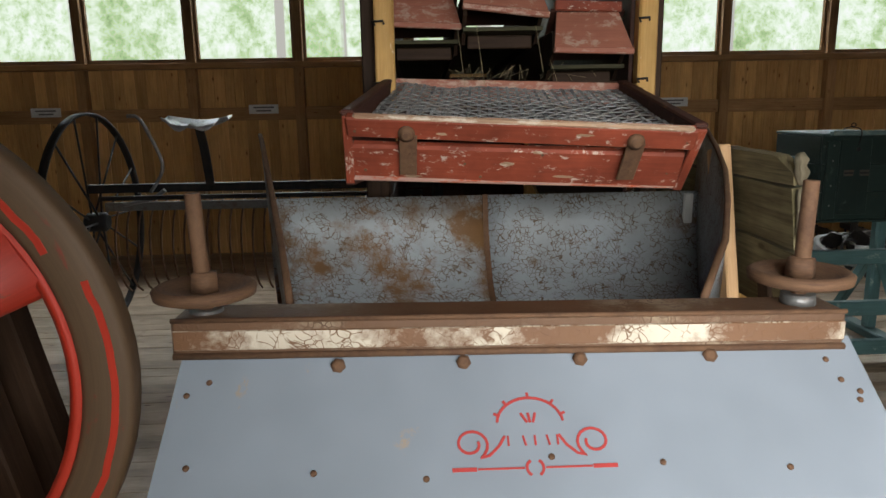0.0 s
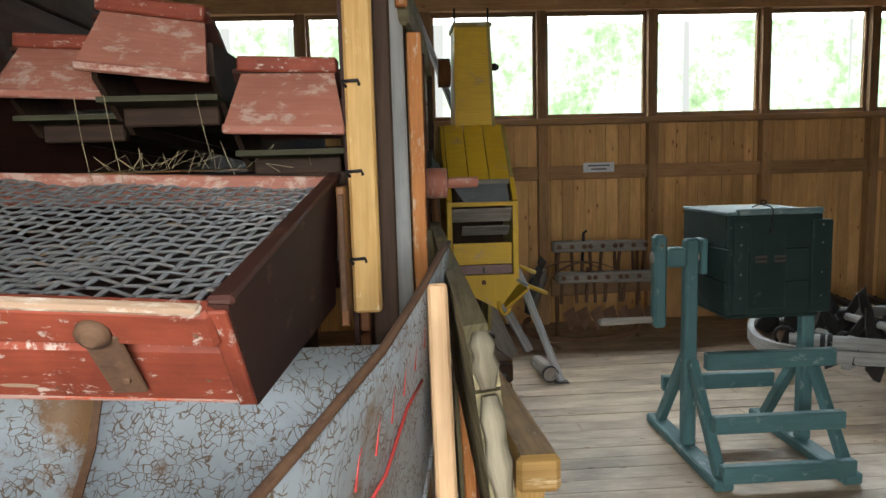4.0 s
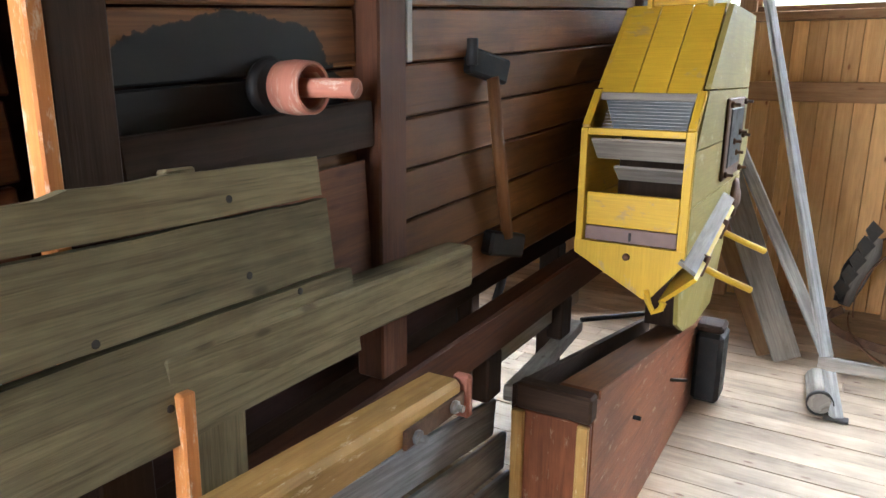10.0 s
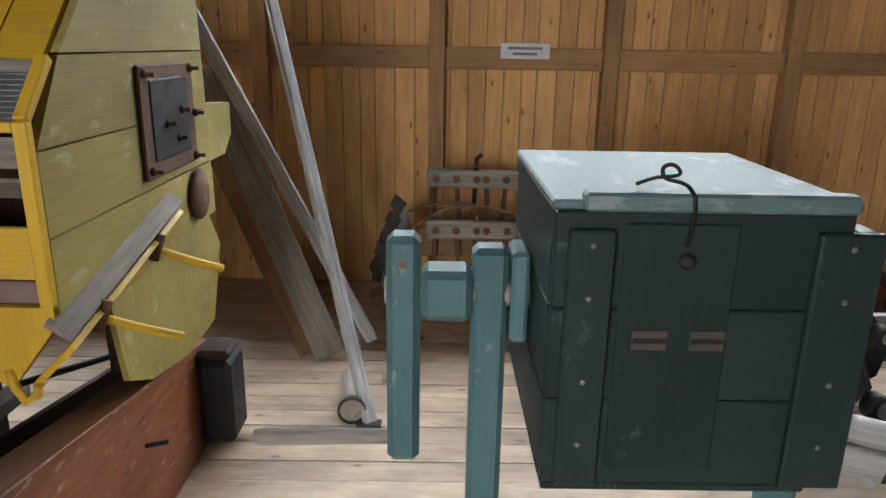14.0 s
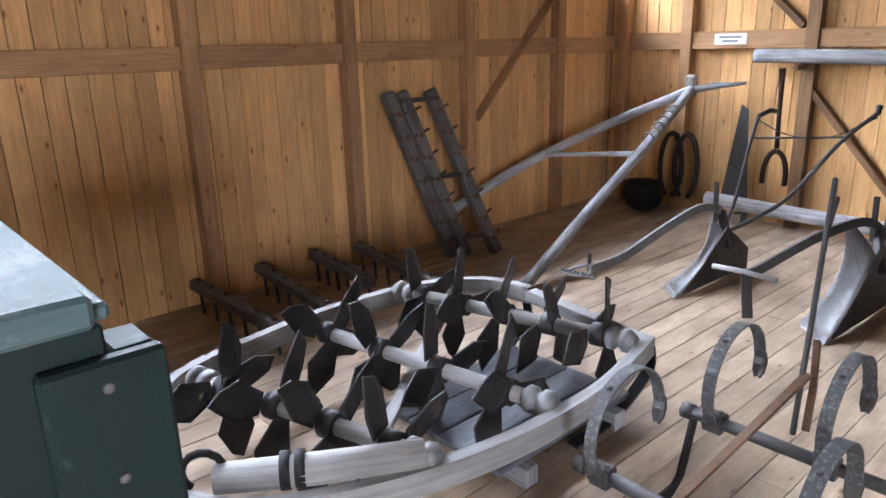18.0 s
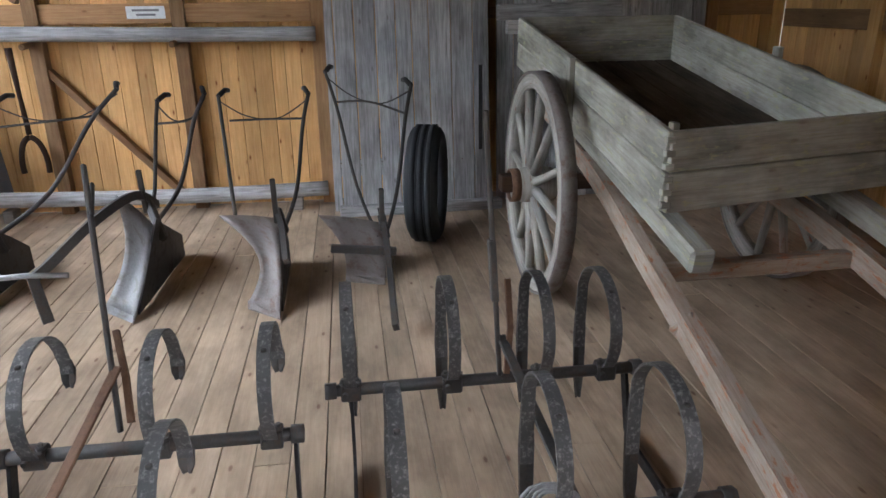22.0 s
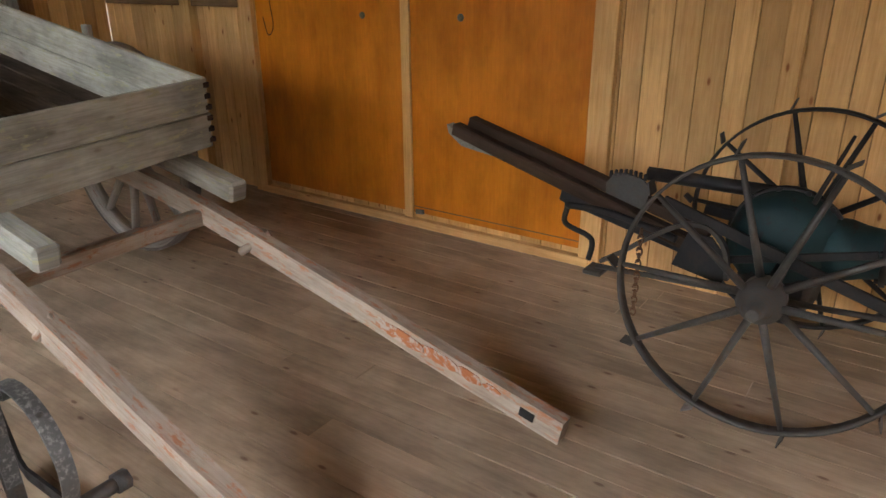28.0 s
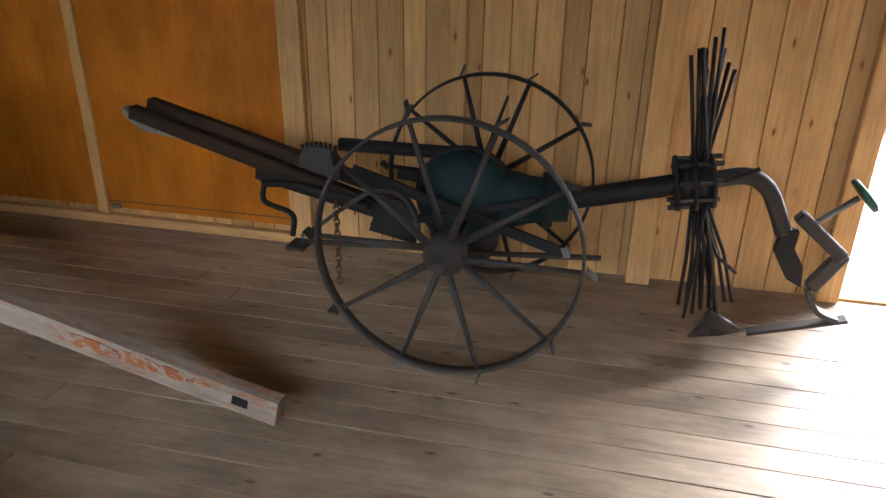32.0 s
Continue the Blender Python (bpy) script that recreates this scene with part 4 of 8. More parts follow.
part("peg_strip", Geo().beam(on_flank(3.152, 1.56, 0.012), on_flank(3.152, 1.83, 0.012), 0.026, 0.022, (1, 0, 0), 0.003), M_WHITE_PAINT, thresher, "pale loose lath")
for k, y_ in enumerate((3.315, 3.40, 3.485, 3.64, 3.725, 3.81, 3.895, 3.97)):
    w_ = 0.055 if k < 7 else 0.04
    part("lettering_bar", Geo().beam(on_flank(y_, 1.747, 0.0012), on_flank(y_ + w_, 1.747, 0.0012), 0.0024, 0.055, (0, 0, 1), 0.0008), M_FLANK_DARK, thresher)
rod = part("lever_rod", Geo().tube([(0.778, 3.50, 1.60), (0.786, 3.54, 1.38), (0.792, 3.60, 1.12)], 0.019, 10, False, [0.018, 0.020, 0.019]), M_BROWN_PAINT, thresher, "round lever between two iron brackets")
part("bracket", Geo().beam((0.735, 3.43, 1.645), (0.785, 3.56, 1.61), 0.05, 0.07, (0, 0, 1), 0.008), M_BLACK_IRON, rod)
part("bracket_pin", Geo().cyl((0.755, 3.42, 1.63), (0.755, 3.42, 1.70), 0.016), M_BLACK_IRON, rod)
part("bracket", Geo().beam((0.75, 3.54, 1.11), (0.80, 3.68, 1.08), 0.05, 0.075, (0, 0, 1), 0.008), M_BLACK_IRON, rod)
PLACE = Vector((-0.045, 0.056, 0))
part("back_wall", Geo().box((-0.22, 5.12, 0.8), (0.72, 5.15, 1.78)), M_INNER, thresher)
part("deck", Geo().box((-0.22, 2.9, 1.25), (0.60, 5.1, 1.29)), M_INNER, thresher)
pul = part("shaft", Geo().cyl((0.64, 2.69, 1.575), (0.935, 2.675, 1.577), 0.0185), M_SALMON, thresher, "faded red drive shaft stub")
part("pulley", Geo().lathe((0.79, 2.682, 1.576), (1, 0, 0), [(-0.04, 0.046), (-0.036, 0.05), (0, 0.053), (0.036, 0.05), (0.04, 0.046), (0.036, 0.042), (0.0, 0.041), (-0.03, 0.04), (-0.034, 0.02)], 28), M_SALMON, pul, "faded red belt pulley")
part("bearing", Geo().lathe((0.715, 2.686, 1.576), (1, 0, 0), [(-0.02, 0.05), (0.0, 0.06), (0.012, 0.05)], 18), M_BLACK_IRON, pul)
for y in (2.2, 4.75):
    for x in (0.05, 0.52):
        if y > 4:
            part("foot_post", Geo().box((x - 0.05, y - 0.05, 0.0), (x + 0.05, y + 0.05, 0.82), 0.008), M_DARK_WOOD, thresher)
            continue
        wh = part("wheel", Geo().lathe((x, y, 0.33), (1, 0, 0), [(-0.04, 0.30), (-0.04, 0.33), (0.04, 0.33), (0.04, 0.30)], 32, True), M_BLACK_IRON, thresher, "iron carrying wheel")
        part("hub", Geo().lathe((x, y, 0.33), (1, 0, 0), [(-0.06, 0.04), (-0.05, 0.055), (0.05, 0.055), (0.06, 0.04)], 16), M_BLACK_IRON, wh)
        for k in range(8):
            a = radians(45 * k + 10)
            part("spoke", Geo().tube([(x, y + 0.05 * math.cos(a), 0.33 + 0.05 * math.sin(a)), (x, y + 0.305 * math.cos(a), 0.33 + 0.305 * math.sin(a))], 0.011, 6), M_BLACK_IRON, wh)
    if y > 4:
        continue
    part("axle", Geo().beam((0.0, y, 0.33), (0.58, y, 0.33), 0.06, 0.06), M_DARK_WOOD, thresher)
    part("bolster", Geo().box((0.1, y - 0.06, 0.36), (0.5, y + 0.06, 0.665), 0.01), M_DARK_WOOD, thresher)
M_TRAY = wood("dark_olive_tray_boards", (0.085, 0.078, 0.045), (0.04, 0.036, 0.022), 0.3, 0.2, 0.8, 0.2, 0.4)
# straw walkers
for x0, x1, y0, zl, zh, drop in ((-0.209, 0.024, 1.905, 1.822, 1.958, 0.006), (0.032, 0.286, 1.777, 1.848, 2.000, 0.016), (0.316, 0.555, 1.782, 1.727, 1.880, 0.004)):
    w = part("straw_walker", Geo().plate([(x0 - 0.004, y0, zl + drop), (x1 + 0.004, y0 - drop, zl - drop), (x1 - 0.02, y0 + 0.09, zh - 0.03 - drop), (x0 + 0.02, y0 + 0.095, zh - 0.03 + drop)], 0.02), M_SALMON, thresher, "faded red end board of a straw walker")
    part("cap_strip", Geo().beam((x0 + 0.012, y0 + 0.102, zh - 0.016 + drop), (x1 - 0.012, y0 + 0.100 - drop, zh - 0.016 - drop), 0.045, 0.032, (0, 0, 1), 0.004), M_RED_PAINT, w, "bright red cap strip")
    part("lip", Geo().beam((x0 - 0.006, y0 + 0.002, zl - 0.006 + drop), (x1 + 0.006, y0 + 0.002 - drop, zl - 0.006 - drop), 0.025, 0.02, (0, 0, 1), 0.004), M_SALMON, w)
    for xx in (x0, x1 - 0.012):
        part("cheek", Geo().plate([(xx + 0.012, y0 + 0.065, zl + 0.06), (xx + 0.012, y0 + 0.065, zl - 0.01), (xx + 0.012, y0 + 0.185, zl - 0.09), (xx + 0.012, 3.6, zl - 0.16), (xx + 0.012, 3.6, zl + 0.06)], 0.012), M_DARK_WOOD, w)
    part("tray", Geo().plate([(x0, y0 + 0.075, zl - 0.045), (x1, y0 + 0.075, zl - 0.045), (x1, 3.6, zl - 0.10), (x0, 3.6, zl - 0.10)], 0.012), M_TRAY, w)
    part("top_board", Geo().plate([(x0, y0 + 0.095, zh - 0.022), (x1, y0 + 0.095, zh - 0.022 - drop), (x1, y0 + 0.315, zl - 0.005), (x0, y0 + 0.315, zl - 0.005)], 0.012), M_INNER, w)
    part("drip_board", Geo().box((x0 + 0.02, y0 + 0.165, zl - 0.105), (x1 - 0.02, y0 + 0.195, zl - 0.062), 0.004), M_DARK_WOOD, w)
sg = Geo()
for k in range(22):
    x, yy = rng.uniform(0.0, 0.5), rng.uniform(1.9, 2.1)
    sg.tube([(x, yy, 1.632 + rng.random() * 0.02), (x + rng.uniform(-0.05, 0.05), yy - rng.uniform(0, 0.05), 1.65 + rng.random() * 0.05), (x + rng.uniform(-0.08, 0.08), yy - rng.uniform(0.02, 0.09), 1.625 + rng.random() * 0.03)], 0.0007, 4)
for x, z0, z1 in ((0.07, 1.62, 1.80), (0.255, 1.66, 1.80), (0.30, 1.63, 1.70), (0.01, 1.60, 1.80)):
    sg.tube([(x, 1.80, z1), (x + 0.012, 1.795, (z0 + z1) / 2), (x + 0.025, 1.80, z0)], 0.0008, 4)
straw = tagged(part("straw", sg, M_STRAW), "wisps of dry straw under the walkers", "straw", kind="stuff")
part("straw_floor", Geo().box((-0.218, 1.89, 1.595), (0.55, 2.9, 1.63), 0.004), M_DARK_WOOD, thresher)

# dark boards added under the machine to cover the lit floor behind it
for k_ in range(5):
    part("belly_board", Geo().box((0.10, 2.0, 0.03 + 0.17 * k_), (0.125, 4.5, 0.195 + 0.17 * k_), 0.004), M_DARK_WOOD, thresher, "added dark boards that cover the lit floor under the machine")

pole = solid("pole", Geo().tube([(0.69, 2.11, 0.0), (0.672, 2.108, 1.2), (0.656, 2.105, 2.75)], 0.026, 16), M_WHITE_PAINT, "whitewashed round pole standing against the machine", "pole")

# ---- grey-green board bench ----
bench = thing("board_panel", (0.84, 1.9, 0.0), "weathered grey-green board panel with chipped edge", "board panel")


def bp(y, s):
    """A point on the panel, s below its top edge; it leans a little outwards below."""
    f = (y - 1.14) / 1.58
    return Vector((0.778 + 0.022 * f + 0.12 * s, y, 1.440 - s))


def chipped(y0, y1, s0, s1, th=0.032):
    g = Geo()
    rows = []
    n = 40
    for k in range(n + 1):
        y = y0 + (y1 - y0) * k / n
        d0 = max(0, 0.035 - 0.45 * (y - 1.15)) * (s0 < 0.01) + 0.004 * noise.noise((y * 9, s0 * 20, 1.0)) + (0.006 if y < 2.17 and s0 < 0.01 else -0.004 if s0 < 0.01 else 0)
        rows.append((y, s0 + d0 + 0.002, s1 - 0.002 + 0.003 * noise.noise((y * 7, s1 * 20, 3.0))))
    front_pts = [bp(y, a) for y, a, b in rows] + [bp(y, b) for y, a, b in reversed(rows)]
    g.plate(front_pts[::-1], th)
    return g


part("board", chipped(1.14, 2.716, 0.0, 0.078), M_GREEN_PLANK, bench)
part("board", chipped(1.15, 2.728, 0.082, 0.232), M_GREEN_PLANK, bench)
part("board", chipped(1.145, 2.78, 0.238, 0.425), M_GREEN_PLANK, bench)
for y_, s_ in ((1.42, 0.045), (1.62, 0.13), (2.02, 0.05), (2.48, 0.05), (1.55, 0.20), (2.2, 0.22), (2.5, 0.19), (2.62, 0.25), (1.8, 0.35), (2.3, 0.36), (2.66, 0.33)):
    part("knot", Geo().lathe(bp(y_, s_), (1, 0, 0.13), [(-0.004, 0.008), (0.0006, 0.007), (0.0008, 0.003)], 10), M_KNOT, bench, "black knot in the board")
part("carrier_bar", Geo().beam((0.79, 2.3, 1.105), (0.83, 3.26, 1.100), 0.085, 0.115, (0, 0, 1), 0.008), M_GREEN_PLANK, bench, "square grey-green bar, end cut off")
for k_, (s0_, s1_) in enumerate(((0.004, 0.075), (0.085, 0.228), (0.242, 0.42))):
    part("splintered_end", Geo().tube([bp(1.138 - 0.006 * (n_ % 2), s0_ + (s1_ - s0_) * n_ / 5) + Vector((-0.016, 0, 0)) for n_ in range(6)], 0.016, 8, False, [0.010, 0.017, 0.013, 0.018, 0.014, 0.009]), M_SPLINTER, bench, "pale splintered board end")
for y in (2.42,):
    part("batten", Geo().beam(bp(y, -0.006) + Vector((-0.05, 0, 0)), bp(y, 0.40) + Vector((-0.05, 0, 0)), 0.06, 0.03, (1, 0, 0)), M_GREEN_PLANK, bench)
part("prop", Geo().beam((0.86, 2.35, 0.0), (0.82, 2.40, 1.1), 0.12, 0.03, (1, 0, 0)), M_GREEN_PLANK, bench)
part("prop_edge", Geo().beam((0.875, 2.275, 0.0), (0.835, 2.325, 1.1), 0.03, 0.034, (1, 0, 0)), M_ORANGE_EDGE, bench, "raw orange edge of a prop")
part("prop", Geo().beam((0.90, 1.25, 0.0), (0.80, 1.3, 1.1), 0.06, 0.045, (1, 0, 0)), M_DARK_WOOD, bench)
lath = solid("lath", Geo().beam((0.738, 1.13, 0.0), (0.727, 1.50, 1.432), 0.034, 0.09, (0, 1, 0), 0.005), wood("raw_planed_pine", (0.66, 0.43, 0.24), (0.50, 0.29, 0.14), 0.2, 0.1, 0.6, 0.25, 0.3, 0.3), "raw planed pine lath leaning on the panel", "lath")
stave = solid("stave", Geo().beam((0.70, 1.65, 0.0), (0.70, 1.63, 1.285), 0.028, 0.014, (0, 1, 0), 0.003), M_WHITE_PAINT, "flaking white painted stave", "stave")

# ---- yellow beam with iron strap ----
ybeam = thing("tow_beam", (0.95, 2.6, 0.0), "yellow stained wooden tow beam with bolted iron strap", "beam")
part("beam", Geo().beam((0.955, 1.75, 0.955), (0.945, 2.98, 0.862), 0.10, 0.085, (0, 0, 1), 0.012), M_YELLOW_WOOD, ybeam)
strap = part("iron_strap", Geo().beam((1.003, 2.72, 0.868), (0.995, 2.985, 0.852), 0.010, 0.045, (0, 0, 1), 0.003), M_RUST, ybeam)
for y in (2.76, 2.92):
    part("bolt", Geo().lathe((1.005, y, 0.862), (1, 0, 0), [(0, 0.016), (0.012, 0.016), (0.014, 0.009), (0.028, 0.009)], 6), M_GALV, strap)
part("hook", Geo().box((0.965, 2.985, 0.80), (1.01, 3.01, 0.91), 0.006), M_SALMON, ybeam)
part("support", Geo().beam((0.94, 2.45, 0.0), (0.945, 2.45, 0.86), 0.07, 0.07, (0, 1, 0)), M_YELLOW_WOOD, ybeam)
part("support", Geo().beam((0.94, 1.85, 0.0), (0.945, 1.85, 0.9), 0.07, 0.07, (0, 1, 0)), M_YELLOW_WOOD, ybeam)
for k, (y0, z0, y1, z1) in enumerate(((2.7, 0.62, 3.55, 0.50), (2.7, 0.48, 3.6, 0.36), (2.75, 0.34, 3.6, 0.22))):
    solid("grey_board", Geo().beam((0.80 + 0.02 * k, y0, z0), (0.80 + 0.02 * k, y1, z1), 0.02, 0.13, (0, 0, 1), 0.004), M_GREY_DOOR, "weathered blue-grey loose board under the machine", "board", "loose boards under the machine")

# ---- red-brown box trough ----
trough = thing("box_trough", (1.06, 4.3, 0.0), "long red-brown wooden box trough on the floor", "trough")


def tz(y):
    return 0.69 - 0.165 * (y - 3.48)


part("side", Geo().plate([(1.152, 3.48, 0.0), (1.152, 5.18, 0.0), (1.152, 5.18, tz(5.18)), (1.152, 3.48, tz(3.48))], 0.022), M_BOX_BROWN, trough, "red-brown outer side, scuffed")
part("side", Geo().plate([(0.90, 3.5, 0.0), (0.90, 5.18, 0.0), (0.90, 5.18, tz(5.18) - 0.03), (0.90, 3.5, tz(3.48) - 0.03)], 0.022), M_DARK_WOOD, trough)
part("top_plank", Geo().beam((1.095, 3.5, tz(3.5) + 0.004), (1.095, 5.19, tz(5.19) + 0.004), 0.128, 0.024, (0, 0, 1), 0.005), M_BROWN_PAINT, trough, "worn brown top plank")
part("top_edge", Geo().beam((1.158, 3.5, tz(3.5) + 0.006), (1.158, 5.19, tz(5.19) + 0.006), 0.008, 0.03, (0, 0, 1), 0.003), M_BOX_BROWN, trough)
part("end_board", Geo().box((0.90, 3.455, 0.0), (1.15, 3.478, 0.61), 0.005), M_BOX_BROWN, trough)
part("end_block", Geo().box((0.915, 3.44, 0.615), (1.155, 3.50, 0.70), 0.008), M_DARK_WOOD, trough)
part("end_lath", Geo().box((0.905, 3.435, 0.0), (0.945, 3.455, 0.61), 0.004), M_YELLOW_WOOD, trough)
part("end_lath", Geo().box((1.115, 3.435, 0.0), (1.15, 3.455, 0.61), 0.004), M_YELLOW_WOOD, trough)
part("bottom", Geo().box((0.90, 3.48, 0.02), (1.13, 5.18, 0.045)), M_DARK_WOOD, trough)
part("catch", Geo().cyl((1.15, 4.55, 0.33), (1.22, 4.57, 0.335), 0.008), M_BLACK_IRON, trough)
part("catch", Geo().cyl((1.15, 3.95, 0.42), (1.18, 3.95, 0.42), 0.008), M_BLACK_IRON, trough)
part("end_roller", Geo().box((1.16, 5.02, 0.04), (1.29, 5.22, 0.40), 0.02), M_BLACK_IRON, trough, "black end bearing box")
part("end_roller_cap", Geo().box((1.15, 5.03, 0.402), (1.285, 5.18, 0.44), 0.012), M_DARK_WOOD, trough)
solid("grey_beam", Geo().beam((0.87, 3.55, 0.60), (0.66, 4.75, 0.42), 0.065, 0.055, (0, 0, 1), 0.006), M_GREY_WOOD, "weathered grey squared beam lying along the trough", "beam")
solid("shaft_bar", Geo().cyl((0.70, 4.70, 0.47), (1.02, 5.05, 0.47), 0.012), M_BLACK_IRON, "thin black iron bar across the trough", "bar")

# ---- yellow grain elevator ----
elev = thing("grain_elevator", (1.09, 4.3, 0.0), "yellow painted wooden grain elevator with open hopper head", "elevator")
EX0, EX1, EF = 0.897, 1.276, 3.962
M_SLOT = plain("mauve_worn_board", (0.20, 0.13, 0.115), 0.7)
for x0, x1 in ((EX0, EX0 + 0.026), (EX1 - 0.03, EX1)):
    part("frame_stile", Geo().box((x0, EF - 0.012, 1.02), (x1, EF + 0.012, 1.435), 0.003), M_YELLOW, elev)
part("frame_rail", Geo().box((EX0 + 0.026, EF - 0.012, 1.412), (EX1 - 0.03, EF + 0.012, 1.435), 0.003), M_YELLOW, elev)
part("bottom_panel", Geo().plate([(EX0, EF - 0.014, 1.045), (EX0, EF - 0.014, 1.0), (1.15, EF - 0.014, 0.862), (1.175, EF - 0.014, 0.87), (EX1, EF - 0.014, 1.0), (EX1, EF - 0.014, 1.045)], 0.02), M_YELLOW, elev, "pointed yellow bottom panel")
part("wing_nut", Geo().lathe((1.085, EF - 0.016, 1.005), (0, -1, 0), [(0, 0.013), (0.01, 0.012), (0.014, 0.005)], 10), M_RUST, elev)
part("slide_board", Geo().box((EX0 + 0.03, EF + 0.004, 1.10), (EX1 - 0.034, EF + 0.02, 1.215), 0.003), M_YELLOW, elev, "yellow slide board")
part("slot_board", Geo().box((EX0 + 0.03, EF + 0.002, 1.047), (EX1 - 0.034, EF + 0.018, 1.097), 0.003), M_SLOT, elev, "worn mauve slide with a slot")
part("slot", Geo().box((1.082, EF - 0.001, 1.055), (1.091, EF + 0.003, 1.085), 0.001), M_BLACK_IRON, elev)
part("inner_tray", Geo().plate([(EX0 + 0.03, EF + 0.02, 1.40), (EX1 - 0.03, EF + 0.02, 1.40), (EX1 - 0.03, EF + 0.10, 1.33), (EX0 + 0.03, EF + 0.10, 1.33)], 0.01), M_GREY_WOOD, elev, "pale grey inner tray")
part("inner_tray", Geo().plate([(EX0 + 0.09, EF + 0.10, 1.30), (EX1 - 0.03, EF + 0.10, 1.30), (EX1 - 0.03, EF + 0.17, 1.25), (EX0 + 0.09, EF + 0.17, 1.25)], 0.01), M_GREY_WOOD, elev)
part("inner_back", Geo().box((EX0 + 0.02, EF + 0.40, 1.0), (EX1 - 0.02, EF + 0.42, 1.72)), M_DARK_WOOD, elev)
for x0, x1, m_ in ((EX0 - 0.001, EX0 + 0.018, M_YELLOW), (EX1 - 0.018, EX1 + 0.001, M_OLIVE)):
    for k, (za, zb) in enumerate(((1.0, 1.185), (1.19, 1.37), (1.375, 1.56), (1.565, 1.86))):
        def yf(z):
            return EF + 0.012 + max(0.0, (z - 1.435) * 1.02)
        pts = [(x1, yf(za), za), (x1, 5.04 - 0.05 * (za - 1.0), za), (x1, 5.04 - 0.05 * (zb - 1.0), zb), (x1, yf(zb), zb)]
        part("side_board", Geo().plate(pts, x1 - x0), m_, elev, "faded olive side board" if m_ is M_OLIVE else "")
for k in range(3):
    x0 = EX0 + 0.022 + k * 0.113
    part("roof_board", Geo().plate([(x0, EF + 0.11, 1.545), (x0 + 0.108, EF + 0.11, 1.545), (x0 + 0.108, EF + 0.43, 1.862), (x0, EF + 0.43, 1.862)], 0.016), M_YELLOW, elev, "yellow sloping roof board")
part("roof_lip", Geo().box((EX0 + 0.012, EF + 0.098, 1.525), (EX1 - 0.012, EF + 0.125, 1.552), 0.004), M_GREY_WOOD, elev)
for s, x in ((0, EX0), (1, EX1 - 0.03)):
    part("slope_stile", Geo().beam((x + 0.015, EF, 1.435), (x + 0.015, EF + 0.115, 1.555), 0.028, 0.024, (0, -1, 1), 0.003), M_YELLOW, elev)
lid = part("mesh_lid", Geo().plate([(EX0 + 0.10, EF + 0.03, 1.43), (EX1 - 0.04, EF + 0.03, 1.43), (EX1 - 0.04, EF + 0.12, 1.525), (EX0 + 0.04, EF + 0.12, 1.525)], 0.006), plain("dark_grey_gauze", (0.12, 0.135, 0.14), 0.5, 0.3), elev, "wire gauze lid")
gz = Geo()
for k in range(9):
    z = 1.437 + k * 0.0105
    yy = EF + 0.027 + k * 0.0098
    gz.tube([(EX0 + 0.06, yy, z), (EX1 - 0.04, yy, z)], 0.0014, 4)
part("wire_gauze", gz, M_GALV, lid)
head = part("head_shaft", Geo().plate([(0.985, 4.36, 1.86), (1.215, 4.36, 1.86), (1.2, 4.42, 2.42), (0.995, 4.42, 2.42)], 0.02), M_YELLOW, elev, "yellow elevator head shaft")
part("head_side", Geo().plate([(1.216, 4.345, 1.85), (1.216, 4.72, 1.85), (1.202, 4.68, 2.42), (1.202, 4.405, 2.42)], 0.018), M_OLIVE, head)
part("head_side", Geo().plate([(0.985, 4.72, 1.85), (0.985, 4.345, 1.85), (0.995, 4.405, 2.42), (0.995, 4.68, 2.42)], 0.018), M_YELLOW, head)
part("head_cap", Geo().box((0.985, 4.39, 2.42), (1.212, 4.70, 2.445), 0.005), M_OLIVE, head)
for x in (1.0, 1.195):
    part("head_rod", Geo().cyl((x, 4.44, 2.44), (x, 4.44, 2.53), 0.007), M_BLACK_IRON, head)
part("head_pulley", Geo().lathe((0.955, 4.55, 2.18), (1, 0, 0), [(-0.05, 0.06), (-0.05, 0.085), (0.02, 0.085), (0.02, 0.06)], 24), M_BROWN_PAINT, head, "brown wooden belt pulley")
part("head_knob", Geo().lathe((1.22, 4.48, 2.2), (1, 0, 0), [(0, 0.02), (0.02, 0.024), (0.04, 0.012)], 10), M_BLACK_IRON, head)
# plate set back and coloured dark to stand in for shade under the point
part("leg", Geo().plate([(0.975, 4.72, 1.0), (0.975, 4.74, 0.50), (1.16, 4.74, 0.50), (1.16, 4.72, 1.0)], 0.02), M_DARK_WOOD, elev)
part("leg_side", Geo().plate([(1.18, 4.36, 1.0), (1.18, 4.44, 0.62), (1.17, 4.62, 0.535), (1.16, 4.95, 0.462), (1.18, 5.22, 0.50), (1.20, 5.30, 0.80), (1.22, 5.10, 1.0)], 0.018), M_OLIVE, elev)
part("leg_side", Geo().plate([(0.97, 4.95, 0.462), (0.97, 4.76, 0.50), (0.97, 4.74, 1.0), (0.97, 5.1, 1.0), (0.97, 5.28, 0.8), (0.97, 5.2, 0.50)], 0.018), M_OLIVE, elev)
part("back_board", Geo().box((0.99, 5.04, 1.0), (1.24, 5.06, 1.84), 0.004), M_OLIVE, elev)
chute = part("outlet_chute", Geo().plate([(EX1 + 0.045, 3.93, 0.985), (EX1 + 0.045, 4.62, 1.13), (EX1 - 0.01, 4.62, 1.165), (EX1 - 0.01, 3.93, 1.02)], 0.014), M_GREY_WOOD, elev, "grey weathered ledge board")
